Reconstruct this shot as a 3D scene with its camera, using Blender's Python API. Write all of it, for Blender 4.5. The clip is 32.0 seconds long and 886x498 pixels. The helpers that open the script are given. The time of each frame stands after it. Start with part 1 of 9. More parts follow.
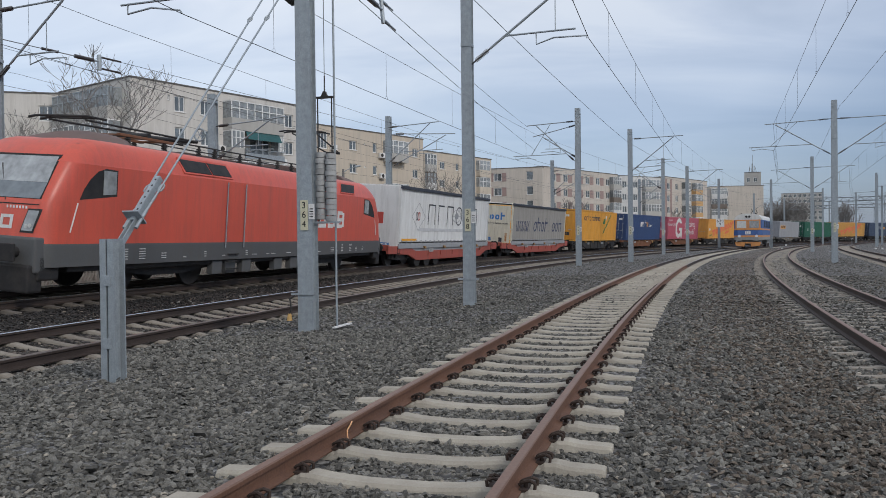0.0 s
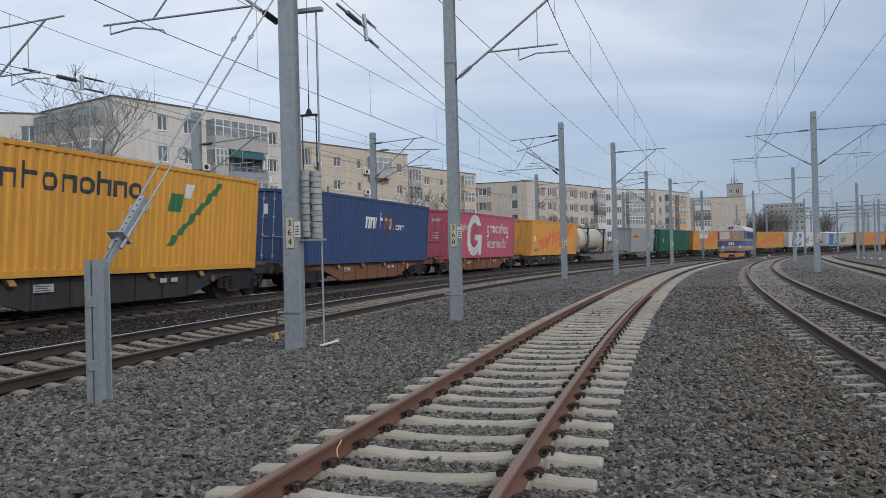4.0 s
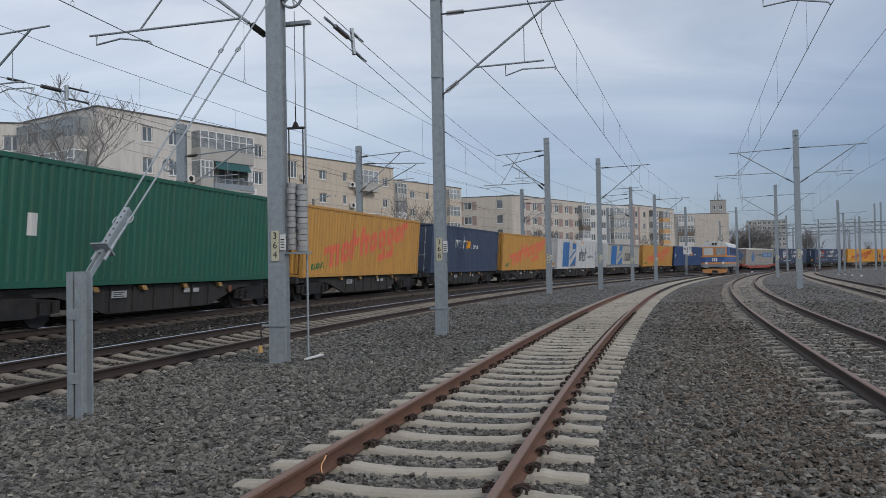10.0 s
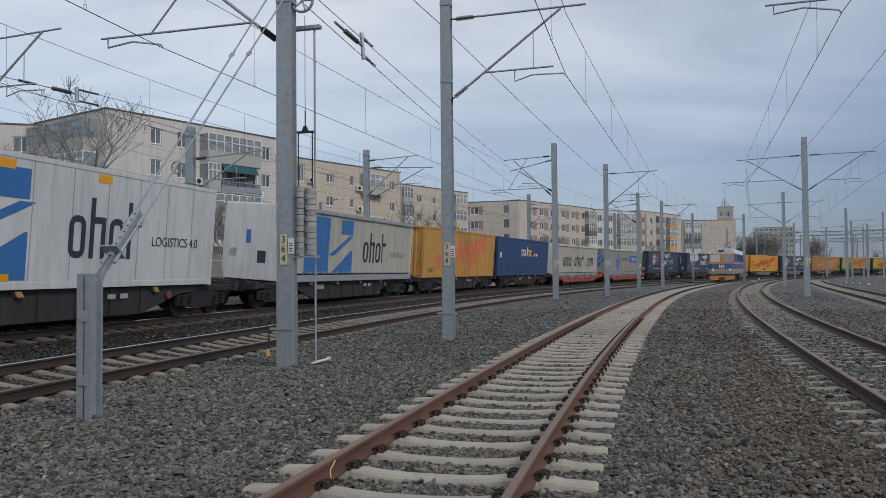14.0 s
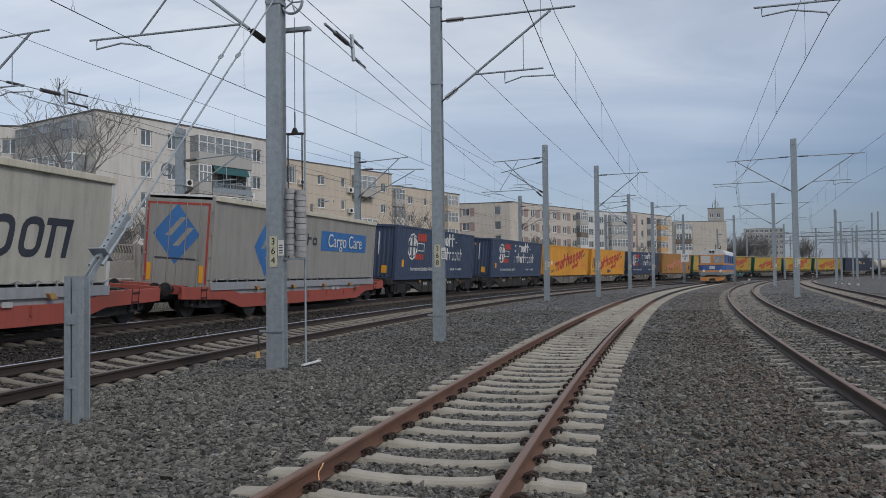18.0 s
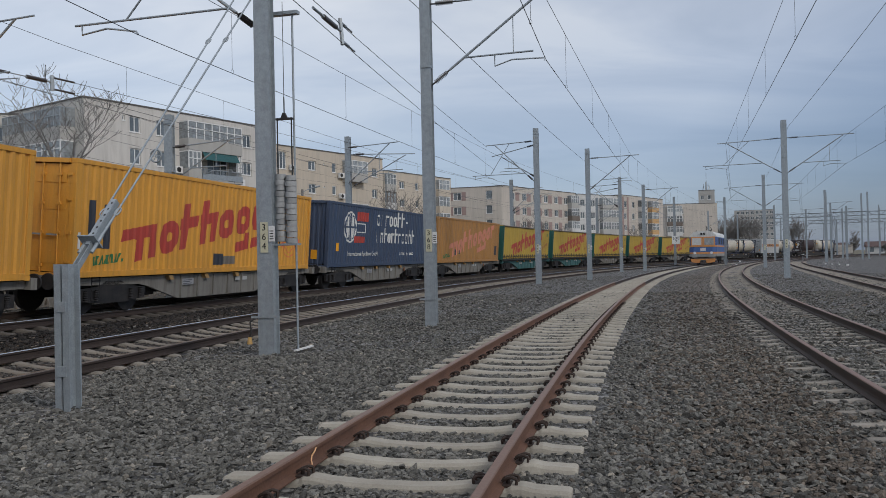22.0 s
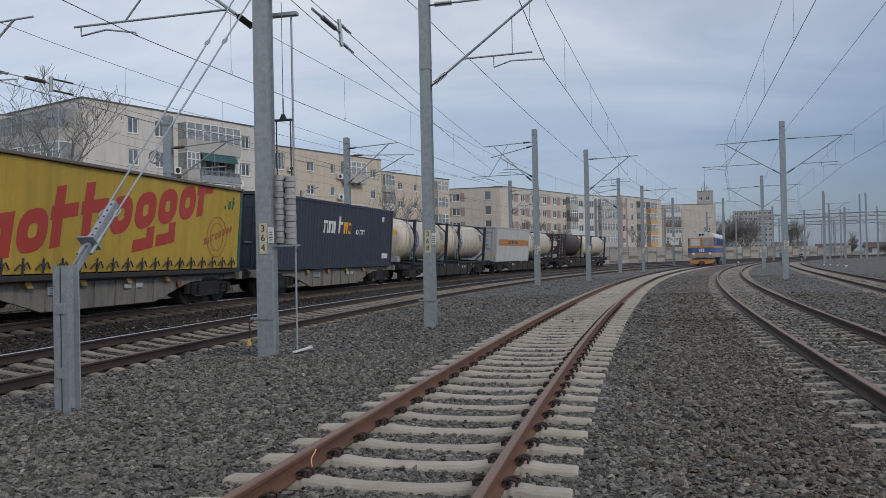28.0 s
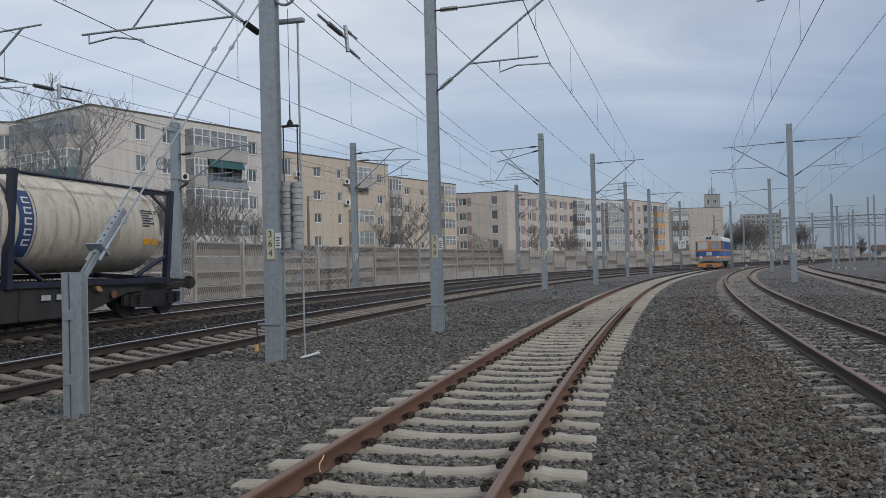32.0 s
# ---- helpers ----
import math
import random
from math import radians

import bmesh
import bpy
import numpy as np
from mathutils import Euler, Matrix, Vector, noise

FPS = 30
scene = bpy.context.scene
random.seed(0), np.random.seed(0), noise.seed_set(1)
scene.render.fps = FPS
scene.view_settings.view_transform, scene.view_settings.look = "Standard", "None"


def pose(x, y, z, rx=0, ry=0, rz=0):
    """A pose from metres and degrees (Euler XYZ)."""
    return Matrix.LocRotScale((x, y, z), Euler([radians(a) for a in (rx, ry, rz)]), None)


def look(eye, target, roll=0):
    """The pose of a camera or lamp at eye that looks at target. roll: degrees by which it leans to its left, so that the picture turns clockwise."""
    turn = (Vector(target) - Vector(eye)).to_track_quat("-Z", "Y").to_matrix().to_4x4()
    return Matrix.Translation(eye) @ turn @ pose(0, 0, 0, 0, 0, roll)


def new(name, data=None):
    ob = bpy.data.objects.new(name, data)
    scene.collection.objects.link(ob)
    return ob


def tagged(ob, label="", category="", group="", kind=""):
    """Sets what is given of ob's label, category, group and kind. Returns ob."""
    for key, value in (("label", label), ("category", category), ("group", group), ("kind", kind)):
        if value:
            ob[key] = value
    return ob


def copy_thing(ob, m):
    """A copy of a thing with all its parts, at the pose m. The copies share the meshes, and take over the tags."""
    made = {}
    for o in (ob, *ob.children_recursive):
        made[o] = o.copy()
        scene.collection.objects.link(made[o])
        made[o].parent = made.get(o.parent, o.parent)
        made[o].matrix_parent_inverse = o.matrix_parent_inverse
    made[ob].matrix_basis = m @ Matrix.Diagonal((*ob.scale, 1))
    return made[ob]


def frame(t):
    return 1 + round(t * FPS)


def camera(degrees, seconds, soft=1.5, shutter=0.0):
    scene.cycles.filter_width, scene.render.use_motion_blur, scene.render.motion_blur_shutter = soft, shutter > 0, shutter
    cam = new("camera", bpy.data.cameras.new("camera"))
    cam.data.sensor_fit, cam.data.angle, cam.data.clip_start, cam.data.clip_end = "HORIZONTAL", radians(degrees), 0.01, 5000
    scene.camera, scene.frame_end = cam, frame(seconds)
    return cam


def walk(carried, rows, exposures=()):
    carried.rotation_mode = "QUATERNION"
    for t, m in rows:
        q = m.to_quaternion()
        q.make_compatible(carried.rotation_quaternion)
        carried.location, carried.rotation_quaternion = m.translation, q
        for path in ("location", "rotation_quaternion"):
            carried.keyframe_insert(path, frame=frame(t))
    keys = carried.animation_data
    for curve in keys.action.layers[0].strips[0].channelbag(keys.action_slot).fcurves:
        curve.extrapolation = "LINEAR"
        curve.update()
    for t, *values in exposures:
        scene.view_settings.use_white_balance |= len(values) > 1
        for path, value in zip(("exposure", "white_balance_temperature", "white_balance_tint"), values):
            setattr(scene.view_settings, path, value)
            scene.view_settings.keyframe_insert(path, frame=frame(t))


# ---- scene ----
# ---- camera ----
cam = camera(58.33, 32.0, soft=0.5)
# seconds, eye x y z, turn to the left, tilt up, roll (degrees)
VIEW = [
    (0, 0.036, 0.009, 1.567, 2.50, -0.67, -0.64),
    (0.5, 0.029, 0.012, 1.571, 3.07, -0.52, -0.78),
    (1, 0.035, 0.001, 1.573, 3.13, -0.32, -1.24),
    (1.5, 0.035, 0.000, 1.578, 2.98, -0.15, -1.36),
    (2, 0.036, 0.012, 1.577, 2.62, 0.01, -1.53),
    (2.5, 0.031, 0.006, 1.575, 2.30, 0.09, -1.53),
    (3, 0.028, 0.005, 1.579, 2.06, 0.21, -1.62),
    (3.5, 0.025, -0.008, 1.578, 1.73, 0.31, -1.58),
    (5.5, 0.024, -0.009, 1.584, 0.95, 0.72, -1.21),
    (6, 0.027, -0.005, 1.580, 0.85, 0.85, -1.22),
    (6.5, 0.016, 0.009, 1.585, 0.77, 0.91, -1.06),
    (7, 0.015, -0.012, 1.588, 0.73, 0.94, -1.00),
    (7.5, 0.015, 0.001, 1.585, 0.69, 0.95, -0.99),
    (8, 0.019, 0.002, 1.583, 0.62, 1.00, -0.99),
    (8.5, 0.015, -0.002, 1.590, 0.56, 1.06, -1.00),
    (9, 0.015, -0.000, 1.589, 0.50, 1.18, -1.01),
    (9.5, 0.010, 0.006, 1.591, 0.45, 1.25, -1.07),
    (10, 0.008, 0.003, 1.586, 0.34, 1.37, -1.03),
    (10.5, -0.002, 0.015, 1.585, 0.26, 1.46, -0.97),
    (11, -0.001, 0.004, 1.586, 0.20, 1.37, -0.91),
    (11.5, -0.002, 0.001, 1.591, 0.22, 1.33, -0.88),
    (12, -0.005, -0.012, 1.597, 0.23, 1.38, -0.84),
    (12.5, -0.016, -0.006, 1.595, 0.34, 1.45, -0.78),
    (13, -0.022, -0.005, 1.601, 0.53, 1.49, -0.68),
    (13.5, -0.030, -0.011, 1.600, 0.63, 1.60, -0.54),
    (14, -0.029, -0.002, 1.601, 0.77, 1.68, -0.51),
    (14.5, -0.016, -0.000, 1.597, 0.91, 1.78, -0.48),
    (16.5, -0.006, -0.004, 1.598, 0.73, 1.87, -0.59),
    (17, -0.005, -0.005, 1.598, 0.55, 1.87, -0.63),
    (17.5, -0.003, -0.003, 1.600, 0.35, 1.83, -0.58),
    (18, -0.001, -0.002, 1.603, 0.17, 1.79, -0.63),
    (18.5, 0.002, 0.014, 1.592, -0.01, 1.74, -0.59),
    (19, -0.002, 0.003, 1.598, -0.14, 1.58, -0.62),
    (19.5, 0.003, 0.001, 1.597, -0.26, 1.40, -0.73),
    (20, 0.001, 0.008, 1.597, -0.35, 1.29, -0.85),
    (20.5, 0.003, 0.005, 1.599, -0.37, 1.15, -0.96),
    (21, 0.002, 0.007, 1.595, -0.40, 0.99, -1.02),
    (21.5, 0.002, 0.013, 1.597, -0.41, 0.83, -1.11),
    (22, 0.009, 0.005, 1.596, -0.40, 0.67, -1.20),
    (22.5, 0.014, 0.021, 1.593, -0.38, 0.58, -1.26),
    (23, 0.021, 0.011, 1.596, -0.39, 0.49, -1.18),
    (23.5, 0.021, 0.021, 1.592, -0.38, 0.42, -1.22),
    (24, 0.023, 0.015, 1.592, -0.38, 0.32, -1.22),
    (24.5, 0.020, 0.007, 1.597, -0.42, 0.25, -1.20),
    (25, 0.015, 0.019, 1.594, -0.46, 0.24, -1.24),
    (25.5, 0.017, 0.014, 1.600, -0.45, 0.25, -1.24),
    (27.5, 0.001, -0.003, 1.598, -0.48, 0.61, -1.21),
    (28, -0.001, 0.006, 1.602, -0.50, 0.73, -1.21),
    (28.5, -0.005, 0.006, 1.601, -0.45, 0.85, -1.20),
    (29, -0.000, 0.010, 1.600, -0.42, 0.91, -1.20),
    (29.5, -0.010, 0.012, 1.600, -0.38, 0.97, -1.18),
    (30, -0.009, 0.003, 1.606, -0.34, 1.05, -1.29),
    (30.5, -0.015, 0.008, 1.606, -0.29, 1.09, -1.32),
    (31, -0.010, -0.003, 1.606, -0.20, 1.10, -1.42),
    (31.5, -0.005, 0.007, 1.605, -0.12, 1.08, -1.48),
    (32, -0.004, 0.008, 1.605, -0.02, 1.08, -1.47),
]


def view_pose(x, y, z, yaw, pitch, roll):
    a, b = radians(yaw), radians(pitch)
    ahead = Vector((-math.sin(a) * math.cos(b), math.cos(a) * math.cos(b), math.sin(b)))
    eye = Vector((x, y, z))
    return look(eye, eye + 2 * ahead, roll)


walk(cam, [(r[0], view_pose(*r[1:])) for r in VIEW], [(0, -0.06), (6, -0.05), (8.5, -0.06), (10, -0.22), (12, -0.27), (32, -0.26)])

# ---- world and light: a bright overcast sky ----
world = bpy.data.worlds.new("overcast_sky")
scene.world = world
world.use_nodes = True
wn, wl = world.node_tree.nodes, world.node_tree.links
wn.clear()


def wnode(kind, **kw):
    n = wn.new(kind)
    for k, v in kw.items():
        if k == "ramp":
            els = n.color_ramp.elements
            while len(els) < len(v):
                els.new(0.5)
            for e, (pos, col) in zip(els, v):
                e.position, e.color = pos, (*col, 1)
        else:
            n.inputs[k].default_value = v
    return n


tc = wn.new("ShaderNodeTexCoord")
sep = wn.new("ShaderNodeSeparateXYZ")
wl.new(tc.outputs["Generated"], sep.inputs[0])
# clouds lie on a flat layer: divide the direction by its height
lift = wn.new("ShaderNodeMath")
lift.operation = "MAXIMUM"
lift.inputs[1].default_value = 0.0
wl.new(sep.outputs["Z"], lift.inputs[0])
plus = wn.new("ShaderNodeMath")
plus.operation = "ADD"
plus.inputs[1].default_value = 0.12
wl.new(lift.outputs[0], plus.inputs[0])
flat = wn.new("ShaderNodeVectorMath")
flat.operation = "DIVIDE"
cmb = wn.new("ShaderNodeCombineXYZ")
for k in ("X", "Y", "Z"):
    wl.new(plus.outputs[0], cmb.inputs[k])
wl.new(tc.outputs["Generated"], flat.inputs[0])
wl.new(cmb.outputs[0], flat.inputs[1])
shift = wn.new("ShaderNodeMapping")
shift.inputs["Location"].default_value = (0.6, 0.35, 0)
shift.inputs["Rotation"].default_value = (0, 0, 0.5)
shift.inputs["Scale"].default_value = (0.75, 1.5, 0.2)
wl.new(flat.outputs[0], shift.inputs["Vector"])
big = wnode("ShaderNodeTexNoise", Scale=0.8, Detail=5.0, Roughness=0.55, Distortion=0.6)
wl.new(shift.outputs[0], big.inputs["Vector"])
tone = wnode("ShaderNodeValToRGB", ramp=[(0.34, (0.37, 0.41, 0.49)), (0.50, (0.50, 0.535, 0.61)), (0.64, (0.65, 0.67, 0.71))])
wl.new(big.outputs["Fac"], tone.inputs["Fac"])
# the layer's underside darkens and turns blue towards the horizon, and pales again at its foot
low = wnode("ShaderNodeValToRGB", ramp=[(0.0, (0.265, 0.33, 0.445)), (0.05, (0.205, 0.275, 0.415)), (0.14, (0.195, 0.265, 0.425)), (0.30, (0.50, 0.54, 0.63))])
wl.new(lift.outputs[0], low.inputs["Fac"])
near0 = wnode("ShaderNodeMapRange")
near0.inputs["From Min"].default_value, near0.inputs["From Max"].default_value = 0.06, 0.32
near0.inputs["To Min"].default_value, near0.inputs["To Max"].default_value = 0.15, 0.95
wl.new(lift.outputs[0], near0.inputs["Value"])
mixc = wn.new("ShaderNodeMix")
mixc.data_type = "RGBA"
wl.new(near0.outputs["Result"], mixc.inputs["Factor"])
wl.new(low.outputs["Color"], mixc.inputs["A"])
wl.new(tone.outputs["Color"], mixc.inputs["B"])
sky = wn.new("ShaderNodeTexSky")
sky.sky_type, sky.sun_disc = "NISHITA", False
sky.sun_elevation, sky.sun_rotation = radians(36), radians(135)
skyb = wnode("ShaderNodeBackground", Strength=0.05)
wl.new(sky.outputs["Color"], skyb.inputs["Color"])
# the cloud is thinner over the town side, heavier low over the yard
lean = wn.new("ShaderNodeMath")
lean.operation = "SUBTRACT"
wl.new(sep.outputs["X"], lean.inputs[0])
wl.new(lift.outputs[0], lean.inputs[1])
thick = wnode("ShaderNodeValToRGB", ramp=[(0.0, (1.26, 1.22, 1.15)), (0.36, (1.03, 1.02, 1.0)), (0.585, (0.95, 0.96, 0.98)), (0.76, (0.34, 0.43, 0.58))])
reach = wnode("ShaderNodeMapRange")
reach.inputs["From Min"].default_value, reach.inputs["From Max"].default_value = -0.8, 0.8
wl.new(lean.outputs[0], reach.inputs["Value"])
wl.new(reach.outputs["Result"], thick.inputs["Fac"])
heavy = wn.new("ShaderNodeMix")
heavy.data_type, heavy.blend_type = "RGBA", "MULTIPLY"
heavy.inputs["Factor"].default_value = 1.0
wl.new(mixc.outputs["Result"], heavy.inputs["A"])
wl.new(thick.outputs["Color"], heavy.inputs["B"])
cloudb = wnode("ShaderNodeBackground", Strength=0.98)
wl.new(heavy.outputs["Result"], cloudb.inputs["Color"])
adds = wn.new("ShaderNodeAddShader")
wl.new(skyb.outputs[0], adds.inputs[0])
wl.new(cloudb.outputs[0], adds.inputs[1])
wout = wn.new("ShaderNodeOutputWorld")
wl.new(adds.outputs[0], wout.inputs["Surface"])

sun = new("sun", bpy.data.lights.new("sun", "SUN"))
sun.data.energy, sun.data.angle, sun.data.color = 1.35, radians(12), (1.0, 0.95, 0.88)
sun.matrix_world = look((0, 0, 33), (-32, 32, 0))

# ---- materials ----
MATS = {}


def mat(name, base, rough=0.7, metal=0.0, vary=0.15, scale=6.0, fine=60.0, bump=0.1, dirt=None, dirt_amount=0.3, dirt_scale=0.8, streak=False, each=0.0, island=0.0, spec=None):
    """A material with colour that varies at two scales, a relief, and dirt with a shape of its own."""
    if name in MATS:
        return MATS[name]
    m = bpy.data.materials.new(name)
    m.use_nodes = True
    n, l = m.node_tree.nodes, m.node_tree.links
    bsdf = n["Principled BSDF"]
    bsdf.inputs["Roughness"].default_value, bsdf.inputs["Metallic"].default_value = rough, metal
    if spec is not None:
        bsdf.inputs["Specular IOR Level"].default_value = spec
    co = n.new("ShaderNodeTexCoord")
    src = co.outputs["Object"]
    if each:
        info = n.new("ShaderNodeObjectInfo")
        add = n.new("ShaderNodeVectorMath")
        add.operation = "MULTIPLY_ADD"
        add.inputs[1].default_value = (1, 1, 1)
        wide = n.new("ShaderNodeMath")
        wide.operation = "MULTIPLY"
        wide.inputs[1].default_value = 37.0
        l.new(info.outputs["Random"], wide.inputs[0])
        l.new(src, add.inputs[0])
        l.new(wide.outputs[0], add.inputs[2])
        src = add.outputs[0]
    a = n.new("ShaderNodeTexNoise")
    a.inputs["Scale"].default_value, a.inputs["Detail"].default_value = scale, 5
    b = n.new("ShaderNodeTexNoise")
    b.inputs["Scale"].default_value, b.inputs["Detail"].default_value = fine, 3
    l.new(src, a.inputs["Vector"])
    l.new(src, b.inputs["Vector"])
    both = n.new("ShaderNodeMath")
    both.operation = "ADD"
    l.new(a.outputs["Fac"], both.inputs[0])
    l.new(b.outputs["Fac"], both.inputs[1])
    span = n.new("ShaderNodeMapRange")
    span.inputs["From Min"].default_value, span.inputs["From Max"].default_value = 0.6, 1.4
    span.inputs["To Min"].default_value, span.inputs["To Max"].default_value = 1 - vary, 1 + vary
    l.new(both.outputs[0], span.inputs["Value"])
    fac = span.outputs["Result"]
    if each or island:
        pick = n.new("ShaderNodeMapRange")
        amount = each or island
        pick.inputs["To Min"].default_value, pick.inputs["To Max"].default_value = 1 - amount, 1 + amount
        if each:
            l.new(info.outputs["Random"], pick.inputs["Value"])
        else:
            geo = n.new("ShaderNodeNewGeometry")
            l.new(geo.outputs["Random Per Island"], pick.inputs["Value"])
        mul = n.new("ShaderNodeMath")
        mul.operation = "MULTIPLY"
        l.new(fac, mul.inputs[0])
        l.new(pick.outputs["Result"], mul.inputs[1])
        fac = mul.outputs[0]
    tint = n.new("ShaderNodeVectorMath")
    tint.operation = "SCALE"
    tint.inputs[0].default_value = base
    l.new(fac, tint.inputs["Scale"])
    col = tint.outputs[0]
    if dirt:
        d = n.new("ShaderNodeTexNoise")
        d.inputs["Scale"].default_value, d.inputs["Detail"].default_value, d.inputs["Roughness"].default_value = dirt_scale, 8, 0.7
        if streak:
            mp = n.new("ShaderNodeMapping")
            mp.inputs["Scale"].default_value = (5, 5, 0.5)
            l.new(src, mp.inputs["Vector"])
            l.new(mp.outputs[0], d.inputs["Vector"])
        else:
            l.new(src, d.inputs["Vector"])
        r = n.new("ShaderNodeMapRange")
        r.inputs["From Min"].default_value, r.inputs["From Max"].default_value = 0.45, 0.75
        r.inputs["To Max"].default_value = dirt_amount
        l.new(d.outputs["Fac"], r.inputs["Value"])
        mx = n.new("ShaderNodeMix")
        mx.data_type = "RGBA"
        l.new(r.outputs["Result"], mx.inputs["Factor"])
        l.new(col, mx.inputs["A"])
        mx.inputs["B"].default_value = (*dirt, 1)
        col = mx.outputs["Result"]
    l.new(col, bsdf.inputs["Base Color"])
    if bump:
        bp = n.new("ShaderNodeBump")
        bp.inputs["Strength"].default_value, bp.inputs["Distance"].default_value = bump, 0.02
        l.new(both.outputs[0], bp.inputs["Height"])
        l.new(bp.outputs[0], bsdf.inputs["Normal"])
    MATS[name] = m
    return m


def paint(name, base, dirt_amount=0.35, rough=0.5):
    return mat(name, base, rough, 0, 0.08, 1.2, 30, 0.03, dirt=(0.10, 0.085, 0.07), dirt_amount=dirt_amount, dirt_scale=1.1, streak=True)


GALV = mat("galvanised_steel", (0.33, 0.37, 0.40), 0.5, 0.35, 0.24, 9, 60, 0.05, dirt=(0.22, 0.22, 0.21), dirt_amount=0.4, dirt_scale=1.5, streak=True)
RUST = mat("rusty_rail", (0.15, 0.075, 0.047), 0.75, 0.1, 0.22, 3, 50, 0.15, dirt=(0.06, 0.035, 0.03), dirt_amount=0.6, dirt_scale=2.0)
RUSTTOP = mat("rail_head_rust", (0.21, 0.125, 0.09), 0.5, 0.3, 0.2, 2, 40, 0.05)
RAILDARK = mat("dark_rail", (0.045, 0.031, 0.025), 0.7, 0.1, 0.2, 3, 50, 0.1)
DULLTOP = mat("dull_rail_head", (0.20, 0.17, 0.15), 0.42, 0.6, 0.15, 3, 60, 0.02)
SHINE = mat("polished_rail_head", (0.62, 0.64, 0.66), 0.22, 0.9, 0.08, 3, 60, 0.0)
CONC = mat("sleeper_concrete", (0.37, 0.34, 0.285), 0.9, 0, 0.14, 6, 70, 0.25, dirt=(0.22, 0.19, 0.15), dirt_amount=0.5, dirt_scale=4.0, each=0.10)
CONCOLD = mat("old_sleeper_concrete", (0.25, 0.224, 0.187), 0.9, 0, 0.16, 6, 70, 0.25, dirt=(0.12, 0.095, 0.07), dirt_amount=0.6, dirt_scale=3.0, each=0.14)
CONCDARK = mat("dark_sleeper_concrete", (0.27, 0.245, 0.21), 0.9, 0, 0.18, 6, 70, 0.25, dirt=(0.10, 0.08, 0.06), dirt_amount=0.6, dirt_scale=3.0, each=0.16)
CLIP = mat("rusty_clip", (0.05, 0.034, 0.027), 0.8, 0.2, 0.3, 8, 60, 0.2)
STONE = mat("ballast_stone", (0.134, 0.129, 0.115), 0.85, 0, 0.45, 18, 110, 0.6, island=0.62)
# the next two dark tones hold soot and the shade beneath the train
CONCSOOTSHADE = mat("sooty_shaded_sleeper_concrete", (0.12, 0.105, 0.09), 0.9, 0, 0.18, 6, 70, 0.25, dirt=(0.05, 0.04, 0.035), dirt_amount=0.6, dirt_scale=3.0, each=0.16)
STONED = mat("sooty_shaded_ballast_stone", (0.027, 0.024, 0.022), 0.85, 0, 0.3, 9, 90, 0.4, island=0.6)
STONEB = mat("brown_ballast_stone", (0.125, 0.103, 0.082), 0.85, 0, 0.45, 18, 110, 0.6, island=0.62)
STONEP = mat("pale_ballast_stone", (0.27, 0.245, 0.205), 0.85, 0, 0.3, 18, 110, 0.4, island=0.4)
BLACK = mat("black_steel", (0.027, 0.026, 0.027), 0.6, 0.2, 0.3, 4, 50, 0.08, dirt=(0.09, 0.075, 0.06), dirt_amount=0.4, dirt_scale=2.0)
WIRE = mat("wire", (0.10, 0.105, 0.11), 0.5, 0.6, 0.1, 3, 30, 0.0)
INSUL = mat("brown_insulator", (0.05, 0.045, 0.045), 0.3, 0, 0.1, 5, 30, 0.0)
GLAZING = mat("balcony_glass", (0.25, 0.27, 0.28), 0.15, 0, 0.45, 0.9, 4, 0.0, spec=0.6, each=0.4)
GLASS = mat("window_glass", (0.12, 0.14, 0.155), 0.1, 0, 0.35, 0.8, 5, 0.0, spec=0.8, each=0.45)
# pale base colour stands in for sky reflected in the glass
CABGLASS = mat("sky_toned_cab_glass", (0.30, 0.32, 0.33), 0.08, 0, 0.4, 1.2, 6, 0.0, spec=1.0)
PVC = mat("white_window_frame", (0.72, 0.72, 0.71), 0.5, 0, 0.06, 5, 40, 0.02)
WHITE = paint("white_paint", (0.72, 0.72, 0.71), 0.25)


# ---- mesh helpers ----
def part(name, bm, material, parent=None, label=""):
    me = bpy.data.meshes.new(name)
    bm.to_mesh(me)
    bm.free()
    for m in material if isinstance(material, (list, tuple)) else [material]:
        me.materials.append(m)
    ob = new(name, me)
    if parent is not None:
        ob.parent = parent
    if label:
        tagged(ob, label)
    return ob


def mesh_from(name, verts, faces, mats, index=None, smooth=False):
    me = bpy.data.meshes.new(name)
    me.from_pydata(verts, [], faces)
    for m in mats if isinstance(mats, (list, tuple)) else [mats]:
        me.materials.append(m)
    if index is not None:
        me.polygons.foreach_set("material_index", index)
    me.polygons.foreach_set("use_smooth", [smooth] * len(me.polygons))
    me.update()
    return me


def box(bm, x0, x1, y0, y1, z0, z1, bevel=0.0, mi=0):
    vs = [bm.verts.new((x, y, z)) for z in (z0, z1) for x, y in ((x0, y0), (x1, y0), (x1, y1), (x0, y1))]
    fs = [bm.faces.new([vs[i] for i in f]) for f in ((3, 2, 1, 0), (4, 5, 6, 7), (0, 1, 5, 4), (1, 2, 6, 5), (2, 3, 7, 6), (3, 0, 4, 7))]
    for f in fs:
        f.material_index = mi
    if bevel:
        bmesh.ops.bevel(bm, geom=list({e for f in fs for e in f.edges}), offset=bevel, segments=2, affect="EDGES", profile=0.6)
    return bm


